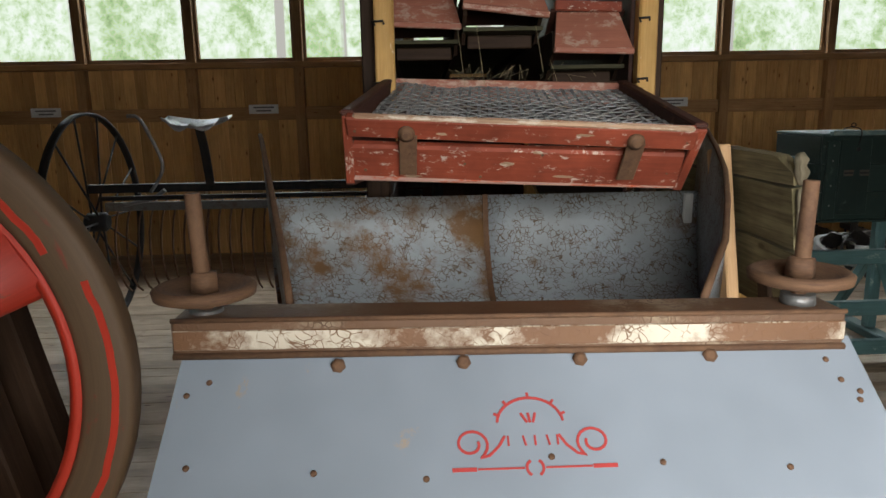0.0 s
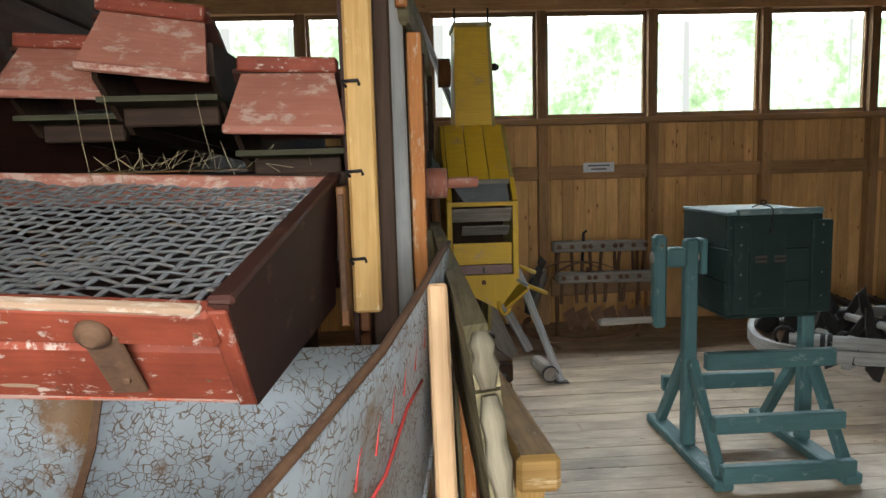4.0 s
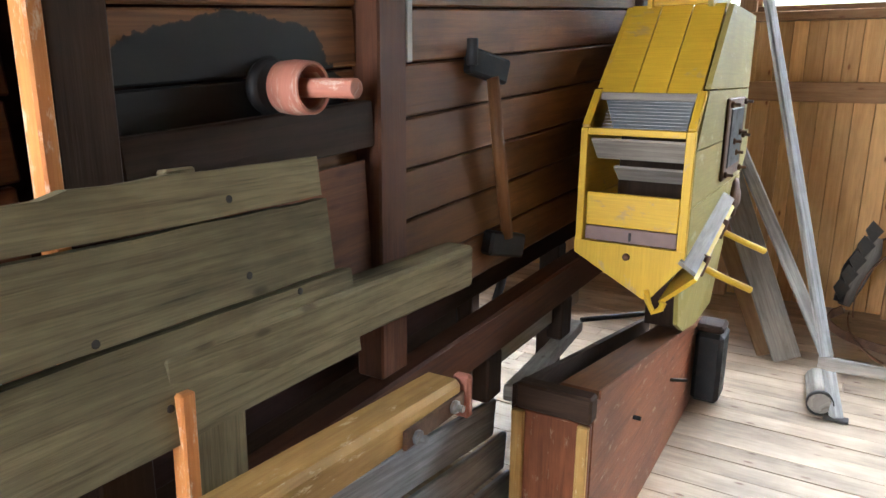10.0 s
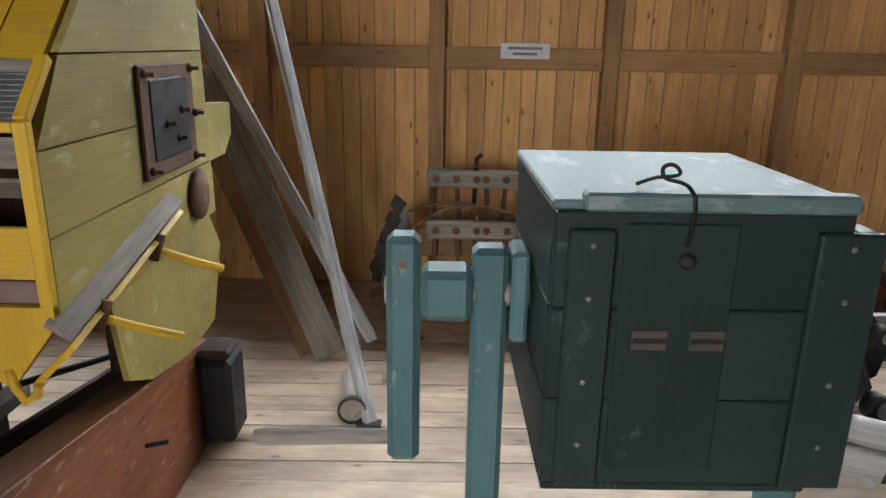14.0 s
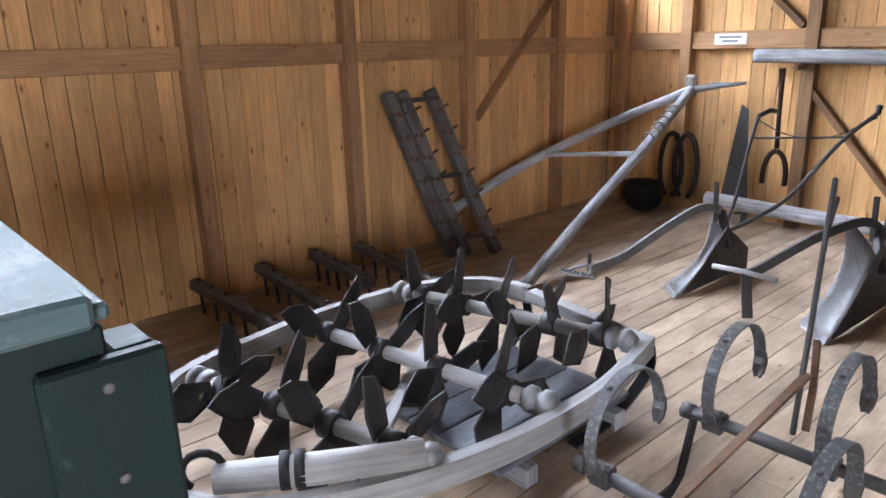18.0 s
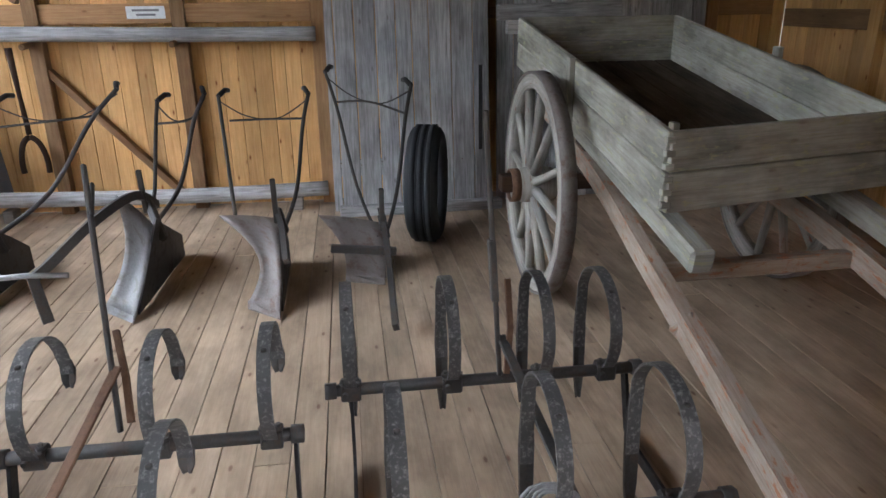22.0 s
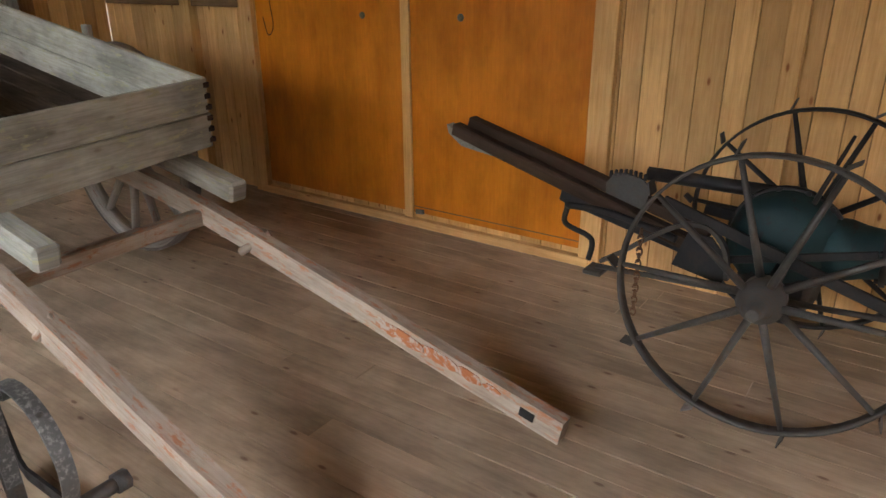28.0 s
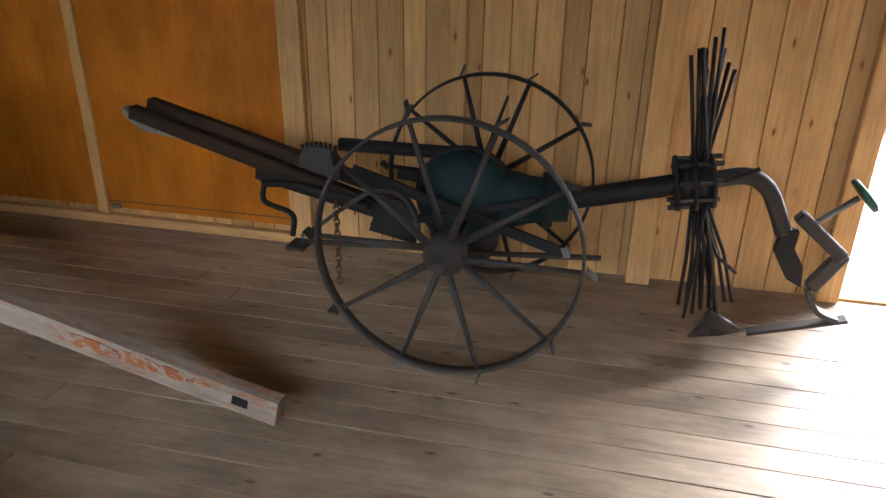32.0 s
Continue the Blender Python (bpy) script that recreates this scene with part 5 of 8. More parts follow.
part("outlet_side", Geo().plate([(EX1 + 0.04, 3.92, 0.97), (EX1 + 0.04, 4.60, 1.11), (1.20, 4.60, 0.95), (1.20, 3.96, 0.86)], 0.014), M_YELLOW, elev)
for y, z in ((4.08, 0.965), (4.42, 1.03)):
    c_ = part("sack_clamp", Geo().tube([(EX1 - 0.02, y - 0.03, z + 0.02), (EX1 + 0.05, y, z), (EX1 + 0.12, y + 0.03, z - 0.035), (EX1 + 0.19, y + 0.07, z - 0.07)], 0.012, 8), M_YELLOW, elev, "yellow cast sack clamp")
    part("clamp_screw", Geo().cyl((EX1 + 0.03, y - 0.02, z - 0.02), (EX1 + 0.05, y + 0.0, z + 0.05), 0.014), M_RUST, c_)
part("sack_hook", Geo().tube([(1.16, 3.95, 0.90), (1.17, 3.945, 0.86), (1.19, 3.945, 0.825), (1.215, 3.945, 0.84), (1.222, 3.945, 0.865)], 0.011, 8), M_YELLOW, elev)
plate_ = part("gear_plate", Geo().box((EX1 + 0.002, 4.46, 1.215), (EX1 + 0.014, 4.87, 1.53), 0.006), M_RUST, elev, "rusty iron bearing plate")
part("gear_recess", Geo().box((EX1 + 0.008, 4.52, 1.26), (EX1 + 0.018, 4.81, 1.49), 0.006), M_BLACK_IRON, plate_)
for y, z in ((4.49, 1.505), (4.84, 1.51), (4.49, 1.24), (4.84, 1.235), (4.62, 1.36), (4.74, 1.39), (4.70, 1.31), (4.86, 1.37)):
    part("bolt", Geo().lathe((EX1 + 0.012, y, z), (1, 0, 0), [(0, 0.013), (0.012, 0.013), (0.014, 0.007), (0.035, 0.007)], 6), M_RUST, plate_)
low = part("gear_plate", Geo().lathe((EX1 + 0.004, 4.86, 1.10), (1, 0, 0), [(0, 0.085), (0.014, 0.085), (0.02, 0.05), (0.03, 0.03)], 10), M_RUST, elev)
part("shelf_bracket", Geo().plate([(EX1 - 0.03, 4.95, 1.39), (EX1 - 0.03, 4.95, 1.17), (EX1 - 0.03, 5.30, 1.17), (EX1 - 0.03, 5.40, 1.24), (EX1 - 0.03, 5.40, 1.36)], 0.07), M_OLIVE, elev)

elev.location.x += 0.014
trough.location.x += 0.014

# ---- red flywheel ----
M_FLY_RED = paint("bright_red_enamel", (0.42, 0.035, 0.018), (0.12, 0.06, 0.04), 0.15, 0.5, 6, 0.35)
fly = thing("flywheel", (-1.08, 0.6, 0.0), "big red iron flywheel of a chaff cutter, brown worn rim", "flywheel")
FC, FA = Vector((-0.943, 0.474, 1.20)), Vector((0.06, -1.0, 0.0)).normalized()
rim_ = part("rim", Geo().lathe(FC, FA, [(-0.022, 0.352), (-0.024, 0.36), (-0.024, 0.412), (-0.020, 0.418), (-0.014, 0.420), (0.014, 0.420), (0.020, 0.418), (0.024, 0.412), (0.024, 0.36), (0.022, 0.352)], 72, True), paint("brown_worn_rim_paint", (0.11, 0.068, 0.038), (0.16, 0.035, 0.02), 0.2, 0.6, 4, 0.3), fly, "brown rim with red paint showing through")
part("inner_band", Geo().lathe(FC, FA, [(-0.02, 0.335), (-0.024, 0.351), (0.027, 0.351), (0.02, 0.335)], 72, True), M_FLY_RED, fly)
side_ = FA.cross(Vector((0, 0, 1))).normalized()
for a0, a1, rad in ((28, 62, 0.372), (-34, 20, 0.397), (80, 140, 0.39), (190, 290, 0.38)):
    ring_ = [FC + FA * 0.0245 + (Vector((0, 0, 1)) * math.sin(radians(a)) - side_ * math.cos(radians(a))) * (rad + 0.003 * noise.noise((a * 0.2, 1, 2))) for a in range(a0, a1 + 1, 3)]
    part("red_streak", Geo().strip(ring_, FA, 0.0012, 0.010), M_FLY_RED, rim_, "streak of red enamel left on the rim")
for k in range(4):
    a = radians(90 * k + 60)
    d = side_ * math.cos(a) + Vector((0, 0, 1)) * math.sin(a)
    part("spoke", Geo().tube([FC + d * 0.05, FC + d * 0.2, FC + d * 0.345], 0.06, 12, False, [0.04, 0.045, 0.062], 0.5, FA), M_FLY_RED, fly)
part("hub", Geo().lathe(FC, FA, [(-0.06, 0.05), (-0.05, 0.08), (0.05, 0.065), (0.06, 0.04)], 24), M_FLY_RED, fly)
part("axle", Geo().cyl(FC - FA * 0.5, FC + FA * 0.1, 0.022), M_BLACK_IRON, fly)
for s in (-0.28, -0.45):
    part("stand_leg", Geo().beam(Vector((FC.x, FC.y, 0)) + FA * s + side_ * 0.25, FC + FA * s, 0.07, 0.07, (0, 1, 0)), M_DARK_WOOD, fly)
    part("stand_leg", Geo().beam(Vector((FC.x, FC.y, 0)) + FA * s - side_ * 0.25, FC + FA * s, 0.07, 0.07, (0, 1, 0)), M_DARK_WOOD, fly)

PLACE = Vector((-0.048, 0.01, 0))
# ---- green box on a stand ----
gbox = thing("seed_box", (2.58, 3.96, 0.0), "dark green wooden drum box on a crank stand, pale lid", "box on stand")
GX0, GX1, GY0, GY1, GZ0, GZ1 = 2.295, 2.785, 3.70, 4.245, 0.84, 1.345
for k in range(3):
    za, zb = GZ0 + k * 0.168, GZ0 + (k + 1) * 0.168 - 0.002
    part("front_board", Geo().box((GX0 + 0.002, GY0, za), (GX1 - 0.002, GY0 + 0.022, zb), 0.003, 0), M_GREEN_BOX, gbox)
    part("side_board", Geo().box((GX0, GY0 + 0.022, za), (GX0 + 0.022, GY1, zb), 0.003, 1), M_GREEN_BOX, gbox)
    part("side_board", Geo().box((GX1 - 0.022, GY0 + 0.022, za), (GX1, GY1, zb), 0.003, 1), M_GREEN_BOX, gbox)
    part("back_board", Geo().box((GX0 + 0.023, GY1 - 0.022, za), (GX1 - 0.023, GY1 - 0.001, zb), 0.003, 0), M_GREEN_BOX, gbox)
part("bottom", Geo().box((GX0 + 0.004, GY0 + 0.004, GZ0 - 0.02), (GX1 - 0.004, GY1 - 0.004, GZ0 - 0.002)), M_GREEN_BOX, gbox)
for x0, x1 in ((GX0 + 0.022, GX0 + 0.098), (GX1 - 0.064, GX1 + 0.043)):
    bt = part("batten", Geo().box((x0, GY0 - 0.02, GZ0 + 0.005), (x1, GY0 - 0.001, GZ1 - 0.03), 0.004), M_GREEN_BOX, gbox)
    for z in (0.93, 1.05, 1.2, 1.29):
        part("screw", Geo().lathe(((x0 + x1) / 2, GY0 - 0.02, z), (0, -1, 0), [(0, 0.006), (0.002, 0.005), (0.003, 0.002)], 8), M_GALV, bt)
part("corner_block", Geo().box((GX1 + 0.001, GY0 - 0.0005, GZ0 + 0.005), (GX1 + 0.041, GY0 + 0.06, GZ1 - 0.031), 0.004), M_GREEN_BOX, gbox)
hatch = part("hatch", Geo().box((GX0 + 0.112, GY0 - 0.008, GZ0 + 0.03), (GX0 + 0.30, GY0 - 0.002, GZ1 - 0.02), 0.003), M_GREEN_BOX, gbox)
for x in (2.434, 2.532):
    part("hinge", Geo().box((x, GY0 - 0.011, 1.106), (x + 0.06, GY0 - 0.0085, 1.142), 0.001), M_IRON, hatch, "small dark hinge plate")
    part("hinge_slit", Geo().box((x + 0.002, GY0 - 0.0125, 1.119), (x + 0.058, GY0 - 0.0115, 1.128), 0.0004), M_BLACK_IRON, hatch)
M_LID = paint("pale_mint_paint", (0.125, 0.19, 0.185), (0.21, 0.25, 0.235), 0.4, 0.45, 5, 0.25)
lid = part("lid", Geo().box((GX0 - 0.006, GY0 - 0.002, GZ1), (GX1 + 0.006, GY1 + 0.004, GZ1 + 0.016), 0.004, 1), M_LID, gbox, "pale mint lid worn white")
part("lid_edge", Geo().box((GX0 + 0.042, GY0 - 0.024, GZ1 + 0.001), (GX1 - 0.012, GY0 + 0.012, GZ1 + 0.032), 0.005), M_LID, lid)
part("lid_wire", Geo().tube(smooth_path([(2.425, 3.72, 1.384), (2.455, 3.715, 1.396), (2.487, 3.705, 1.402), (2.484, 3.70, 1.414), (2.472, 3.70, 1.42), (2.460, 3.70, 1.414), (2.465, 3.70, 1.398), (2.49, 3.69, 1.392), (2.498, 3.672, 1.385), (2.505, 3.664, 1.36), (2.51, 3.69, 1.29)], 3), 0.0035, 6), M_BLACK_IRON, lid, "bent black wire catch")
part("latch", Geo().lathe((2.512, GY0 - 0.009, 1.264), (0, -1, 0), [(0, 0.014), (0.006, 0.014), (0.01, 0.008)], 10), M_BLACK_IRON, hatch)
for s, x in ((-1, 2.213), (1, 2.87)):
    post = part("stand_post", Geo().box((x - 0.036, 3.92, 0.06), (x + 0.036, 3.99, 1.21), 0.012), M_TEAL, gbox, "blue-green stand post")
    part("skid", Geo().box((x - 0.05, 3.5, 0.0), (x + 0.05, 4.46, 0.06), 0.01), M_TEAL, gbox)
    for d in (-1, 1):
        part("brace", Geo().beam((x, 3.955 + d * 0.40, 0.055), (x, 3.955 + d * 0.045, 0.55), 0.06, 0.05, (1, 0, 0), 0.006), M_TEAL, gbox)
    part("bearing_block", Geo().box((x + 0.04 if s < 0 else x - 0.10, 3.90, 1.02), (x + 0.075 if s < 0 else x - 0.04, 4.01, 1.21), 0.008), M_TEAL, gbox)
for y, z in ((3.72, 0.60), (3.62, 0.30), (3.52, 0.085), (4.30, 0.30)):
    part("stand_rail", Geo().box((2.20, y - 0.025, z - 0.045), (2.885, y + 0.025, z + 0.045), 0.006), M_TEAL, gbox)
part("axle_block", Geo().box((2.075, 3.905, 1.06), (2.178, 4.0, 1.165), 0.014), M_TEAL, gbox)
part("axle", Geo().cyl((2.0, 3.955, 1.112), (2.30, 3.955, 1.112), 0.03), M_GREY_WOOD, gbox)
arm = part("crank_arm", Geo().box((2.005, 3.91, 0.735), (2.073, 3.985, 1.235), 0.014), M_TEAL, gbox, "blue-green crank arm")
part("crank_bolt", Geo().lathe((2.04, 3.91, 1.18), (0, -1, 0), [(0, 0.008), (0.004, 0.008)], 8), M_RUST, arm)
part("crank_handle", Geo().tube([(2.03, 3.95, 0.775), (1.93, 3.95, 0.776), (1.74, 3.95, 0.772), (1.715, 3.95, 0.772)], 0.019, 12, False, [0.016, 0.018, 0.021, 0.015]), M_GREY_WOOD, arm, "bare grey wooden crank handle")

# ---- planks and jack pole by the elevator ----
PLACE = Vector((0, 0, 0))
solid("jack_pole", Geo().beam((1.775, 5.32, 0.0), (0.75, 7.08, 3.25), 0.06, 0.04, (0.5, -0.6, 0.3), 0.008), M_GREY_DOOR, "long weathered grey pole leaning against the wall", "pole", "leaning poles")
solid("jack_pole", Geo().beam((1.70, 6.20, 0.0), (0.76, 6.34, 1.79), 0.075, 0.04, (0.2, -1, 0.1), 0.008), M_GREY_DOOR, "weathered grey pole leaning against the wall", "pole", "leaning poles")
PLACE = Vector((-0.035, 0.042, 0))
jack = thing("floor_roller", (1.77, 5.35, 0.0), "worn grey roller foot with an iron ring on the floor", "roller")
part("roller", Geo().cyl((1.70, 5.62, 0.06), (1.73, 5.28, 0.06), 0.058, 0.055), M_GREY_WOOD, jack)
part("iron_ring", Geo().ring((1.73, 5.29, 0.06), (0.1, -1, 0), 0.062, 0.03, 0.006), M_IRON, jack)
part("foot_plate", Geo().box((1.75, 5.24, 0.0), (1.86, 5.30, 0.012), 0.004), M_IRON, jack)
PLACE = Vector((0, 0, 0))
for k, (fx, fy, tx, ty, tz_, w_) in enumerate(((1.50, 5.98, 0.84, 6.34, 1.46, 0.155), (1.40, 6.02, 0.80, 6.40, 1.18, 0.14))):
    solid("plank", Geo().beam((fx, fy, 0.012), (tx, ty, tz_), w_, 0.028, (0.25, -1, 0.35), 0.004), M_GREY_WOOD if k == 0 else M_PINE_OLD, "weathered plank leaning in the corner by the elevator", "plank", "leaning planks")

PLACE = Vector((-0.025, 0.06, 0))
# ---- horse hoe with toothed bars by the north wall ----
hoe = thing("horse_hoe", (2.35, 6.5, 0.0), "rusty horse hoe with weathered toothed wooden bars", "hoe")
for y, z, n in ((6.52, 0.86, 9), (6.36, 0.60, 8)):
    bar = part("tooth_bar", Geo().beam((2.015, y, z), (2.88, y, z - 0.01), 0.10, 0.10, (0, 0, 1), 0.012), M_GREY_WOOD, hoe, "weathered bar with square iron teeth")
    for k in range(n):
        x = 2.07 + 0.095 * k + 0.02 * (k % 3)
        part("tooth", Geo().beam((x, y - 0.02, z + 0.09 if k == 2 else z + 0.02), (x + 0.03 * (k % 2) - 0.01, y + 0.01, z - 0.24), 0.028, 0.026, (0, 1, 0), 0.004), M_RUST, bar)
        part("nut", Geo().lathe((x, y - 0.052, z), (0, -1, 0), [(0, 0.024), (0.012, 0.022)], 6), M_RUST, bar)
part("plank", Geo().beam((1.98, 6.42, 0.50), (2.9, 6.42, 0.52), 0.03, 0.16, (0, 0, 1)), M_PINE_OLD, hoe)
part("hoop", Geo().strip(arc((2.15, 6.40, 0.42), (0.42, 0, 0), (0, 0, 0.32), 20, 205, 16), (0, 1, 0), 0.03, 0.008), M_RUST, hoe)
part("hoop", Geo().strip(arc((2.25, 6.30, 0.18), (0.55, 0, 0), (0, 0.1, 0.12), 150, 350, 16), (0, 0, 1), 0.05, 0.01), M_RUST, hoe)
part("hub_bar", Geo().tube([(1.84, 6.36, 0.66), (1.79, 6.34, 0.50), (1.74, 6.30, 0.30)], 0.05, 10, False, [0.03, 0.055, 0.03]), M_BLACK_IRON, hoe)
for k in range(7):
    x = 2.05 + 0.12 * k
    part("share", Geo().plate([(x, 6.25 + 0.03 * (k % 2), 0.30), (x + 0.09, 6.24, 0.36), (x + 0.13, 6.22, 0.24), (x + 0.05, 6.2, 0.14)], 0.006), M_RUST, hoe)
part("stand_rod", Geo().tube([(2.29, 6.5, 0.72), (2.30, 6.5, 0.98), (2.33, 6.5, 1.0)], 0.014, 8), M_BLACK_IRON, hoe)
for x in (2.05, 2.8):
    part("leg", Geo().tube([(x, 6.5, 0.82), (x, 6.48, 0.0)], 0.018, 8), M_RUST, hoe)
part("roller", Geo().tube([(1.77, 6.32, 0.28), (1.80, 6.33, 0.42), (1.86, 6.36, 0.62), (1.88, 6.37, 0.70)], 0.06, 12, False, [0.035, 0.06, 0.07, 0.04]), M_DRIFT, hoe, "short wooden roller with iron flaps")
for k in range(5):
    part("flap", Geo().plate([(1.74 + 0.03 * k, 6.27, 0.32 + 0.09 * k), (1.70 + 0.03 * k, 6.24, 0.40 + 0.09 * k), (1.73 + 0.03 * k, 6.25, 0.46 + 0.09 * k), (1.79 + 0.03 * k, 6.28, 0.40 + 0.09 * k)], 0.008), M_IRON, hoe)
part("wheel_rim", Geo().strip(arc((2.28, 6.28, 0.30), (0.46, 0, 0), (0, 0.05, 0.44), 60, 190, 18), (0, 1, 0), 0.035, 0.008), M_RUST, hoe)
part("wheel_rim", Geo().strip(arc((2.30, 6.22, 0.24), (0.50, 0, 0), (0, 0.05, 0.30), 175, 300, 18), (0, 1, 0), 0.035, 0.008), M_RUST, hoe)

PLACE = Vector((-0.04, -0.10, 0))
# ---- spade roller harrow ----
sh = thing("spade_harrow", (4.1, 5.1, 0.0), "horse-drawn spade roller harrow with star blades", "harrow")


def sleigh(side):
    if side:
        return [(3.62, 5.76, 0.33), (4.2, 5.84, 0.34), (4.75, 5.80, 0.34), (5.06, 5.62, 0.34), (5.13, 5.35, 0.34)]
    return [(3.62, 5.76, 0.33), (3.42, 5.66, 0.33), (3.26, 5.42, 0.33), (3.16, 5.12, 0.33), (3.19, 4.92, 0.33), (3.34, 4.74, 0.33), (3.7, 4.58, 0.33), (4.1, 4.50, 0.33), (4.55, 4.50, 0.335), (5.02, 4.60, 0.34)]


M_GREY_IRON = iron("grey_weathered_iron", (0.27, 0.265, 0.26), (0.19, 0.165, 0.14), 0.3, 0.5, 0.35)
M_BLADE = iron("dark_blade_steel", (0.045, 0.042, 0.040), (0.065, 0.052, 0.043), 0.3, 0.5, 0.45)
M_DECK = wood("blue_grey_deck_boards", (0.15, 0.155, 0.165), (0.07, 0.072, 0.078), 0.3, 0.25, 0.6, 0.3, 0.4, 0.4)
M_LIMED = wood("limed_grey_wood", (0.44, 0.425, 0.40), (0.26, 0.245, 0.23), 0.2, 0.2, 0.7, 0.25, 0.3)
part("frame_bow", Geo().strip(smooth_path(sleigh(0)), (0, 0, 1), 0.085, 0.045), M_LIMED, sh, "bent grey wooden frame bow")
part("frame_bow", Geo().strip(smooth_path(sleigh(1)), (0, 0, 1), 0.085, 0.045), M_LIMED, sh)
part("end_bar", Geo().beam((5.02, 4.62, 0.34), (5.13, 5.36, 0.34), 0.06, 0.06), M_LIMED, sh)
for p in (((5.02, 4.60, 0.34), (5.05, 4.62, 0.2), (4.85, 4.64, 0.06), (4.6, 4.66, 0.02)), ((5.12, 5.38, 0.34), (5.14, 5.38, 0.2), (4.95, 5.38, 0.06), (4.7, 5.38, 0.02))):
    part("runner", Geo().strip(smooth_path(p), (0, 1, 0), 0.05, 0.012), M_BLACK_IRON, sh, "curved iron runner")
for k in range(4):
    part("deck_board", Geo().box((4.15, 4.64 + 0.17 * k, 0.10), (4.97, 4.80 + 0.17 * k, 0.125), 0.004), M_DECK, sh)
part("deck_bearer", Geo().box((4.25, 4.6, 0.02), (4.32, 5.36, 0.098), 0.004), M_GREY_DOOR, sh)
part("deck_bearer", Geo().box((4.8, 4.6, 0.02), (4.87, 5.36, 0.098), 0.004), M_GREY_DOOR, sh)
part("cross_bar", Geo().beam((3.5, 4.66, 0.26), (4.9, 5.7, 0.28), 0.05, 0.03), M_LIMED, sh)
for si, (a, b_, stars) in enumerate((((3.50, 5.62, 0.37), (3.80, 4.56, 0.37), 4), ((4.05, 5.80, 0.38), (4.30, 4.52, 0.37), 4), ((4.62, 5.78, 0.39), (4.90, 4.60, 0.39), 5))):
    a, b_ = Vector(a), Vector(b_)
    d = (b_ - a).normalized()
    shf = part("shaft", Geo().cyl(a, b_, 0.03), M_LIMED, sh, "grey wooden blade shaft")
    for q, s in ((a, -1), (b_, 1)):
        part("turned_end", Geo().lathe(q - d * s * 0.12, d * s, [(0, 0.03), (0.02, 0.05), (0.045, 0.05), (0.05, 0.035), (0.075, 0.035), (0.08, 0.05), (0.105, 0.05), (0.13, 0.03)], 14), M_GREY_IRON, shf)
    side_v = d.cross(Vector((0, 0, 1))).normalized()
    for k in range(stars):
        c = a + (b_ - a) * ((k + 0.75) / (stars + 0.4))
        part("star_boss", Geo().lathe(c - d * 0.03, d, [(0, 0.05), (0.06, 0.05)], 12), M_BLADE, shf)
        for j in range(4):
            an = radians(90 * j + 25 * k + 37 * si)
            r = side_v * math.cos(an) + Vector((0, 0, 1)) * math.sin(an)
            t = d.cross(r)
            sk = d * (0.035 if j % 2 else -0.035)
            tw = d * 0.02
            pts = [c + r * 0.04 - t * 0.040 + sk, c + r * 0.15 - t * 0.075 + sk - tw, c + r * 0.24 - t * 0.040 + sk, c + r * 0.275 + t * 0.010 + sk, c + r * 0.16 + t * 0.062 + sk + tw, c + r * 0.04 + t * 0.040 + sk]
            part("blade", Geo().plate(pts, 0.006), M_BLADE, shf)
part("log", Geo().tube([(3.26, 4.90, 0.40), (3.5, 4.73, 0.405), (3.76, 4.57, 0.41)], 0.045, 14, False, [0.045, 0.048, 0.044]), M_LIMED, sh, "white birch log tied on with wire")
for f in (0.33, 0.4):
    part("wire_binding", Geo().ring(Vector((3.26, 4.90, 0.40)).lerp(Vector((3.76, 4.57, 0.41)), f), (0.5, -0.33, 0), 0.056, 0.03, 0.01, 18), M_BLACK_IRON, sh)
part("eye_hook", Geo().tube(arc((3.24, 4.93, 0.42), (0.05, -0.03, 0), (0, 0, 0.06), -40, 230, 10), 0.012, 8), M_BLACK_IRON, sh)

PLACE = Vector((-0.02, 0.03, 0))
# ---- spike-tooth harrow leaning on the wall ----
lh = thing("spike_harrow", (6.0, 6.95, 0.0), "weathered grey spike-tooth harrow leaning on the wall", "harrow", "spike harrows")
for k, (fx, fy, tx) in enumerate(((6.03, 6.80, 5.63), (6.12, 6.74, 5.75), (6.33, 6.62, 6.02))):
    a, b_ = Vector((fx, fy, 0.0)), Vector((tx, 7.0, 1.24))
    bm_ = part("beam", Geo().beam(a, b_, 0.095, 0.08, (0, -1, 0), 0.012), M_DRIFT, lh)
    for j in range(7):
        p = a.lerp(b_, 0.1 + 0.13 * j)
        part("spike", Geo().beam(p + Vector((-0.06, -0.04, 0)), p + Vector((0.14, 0.03, 0.03)), 0.018, 0.018, (0, 1, 0), 0.003), M_RUST, bm_)
        part("nut", Geo().lathe(p + Vector((0, -0.045, 0)), (0, -1, 0), [(0, 0.02), (0.014, 0.018)], 6), M_RUST, bm_)
for j in (0.12, 0.5, 0.95):
    part("tie_bar", Geo().beam(Vector((6.0, 6.78, 0)).lerp(Vector((5.6, 6.97, 1.24)), j), Vector((6.36, 6.58, 0)).lerp(Vector((6.05, 6.96, 1.24)), j), 0.035, 0.015, (0, -1, 0)), M_IRON, lh)

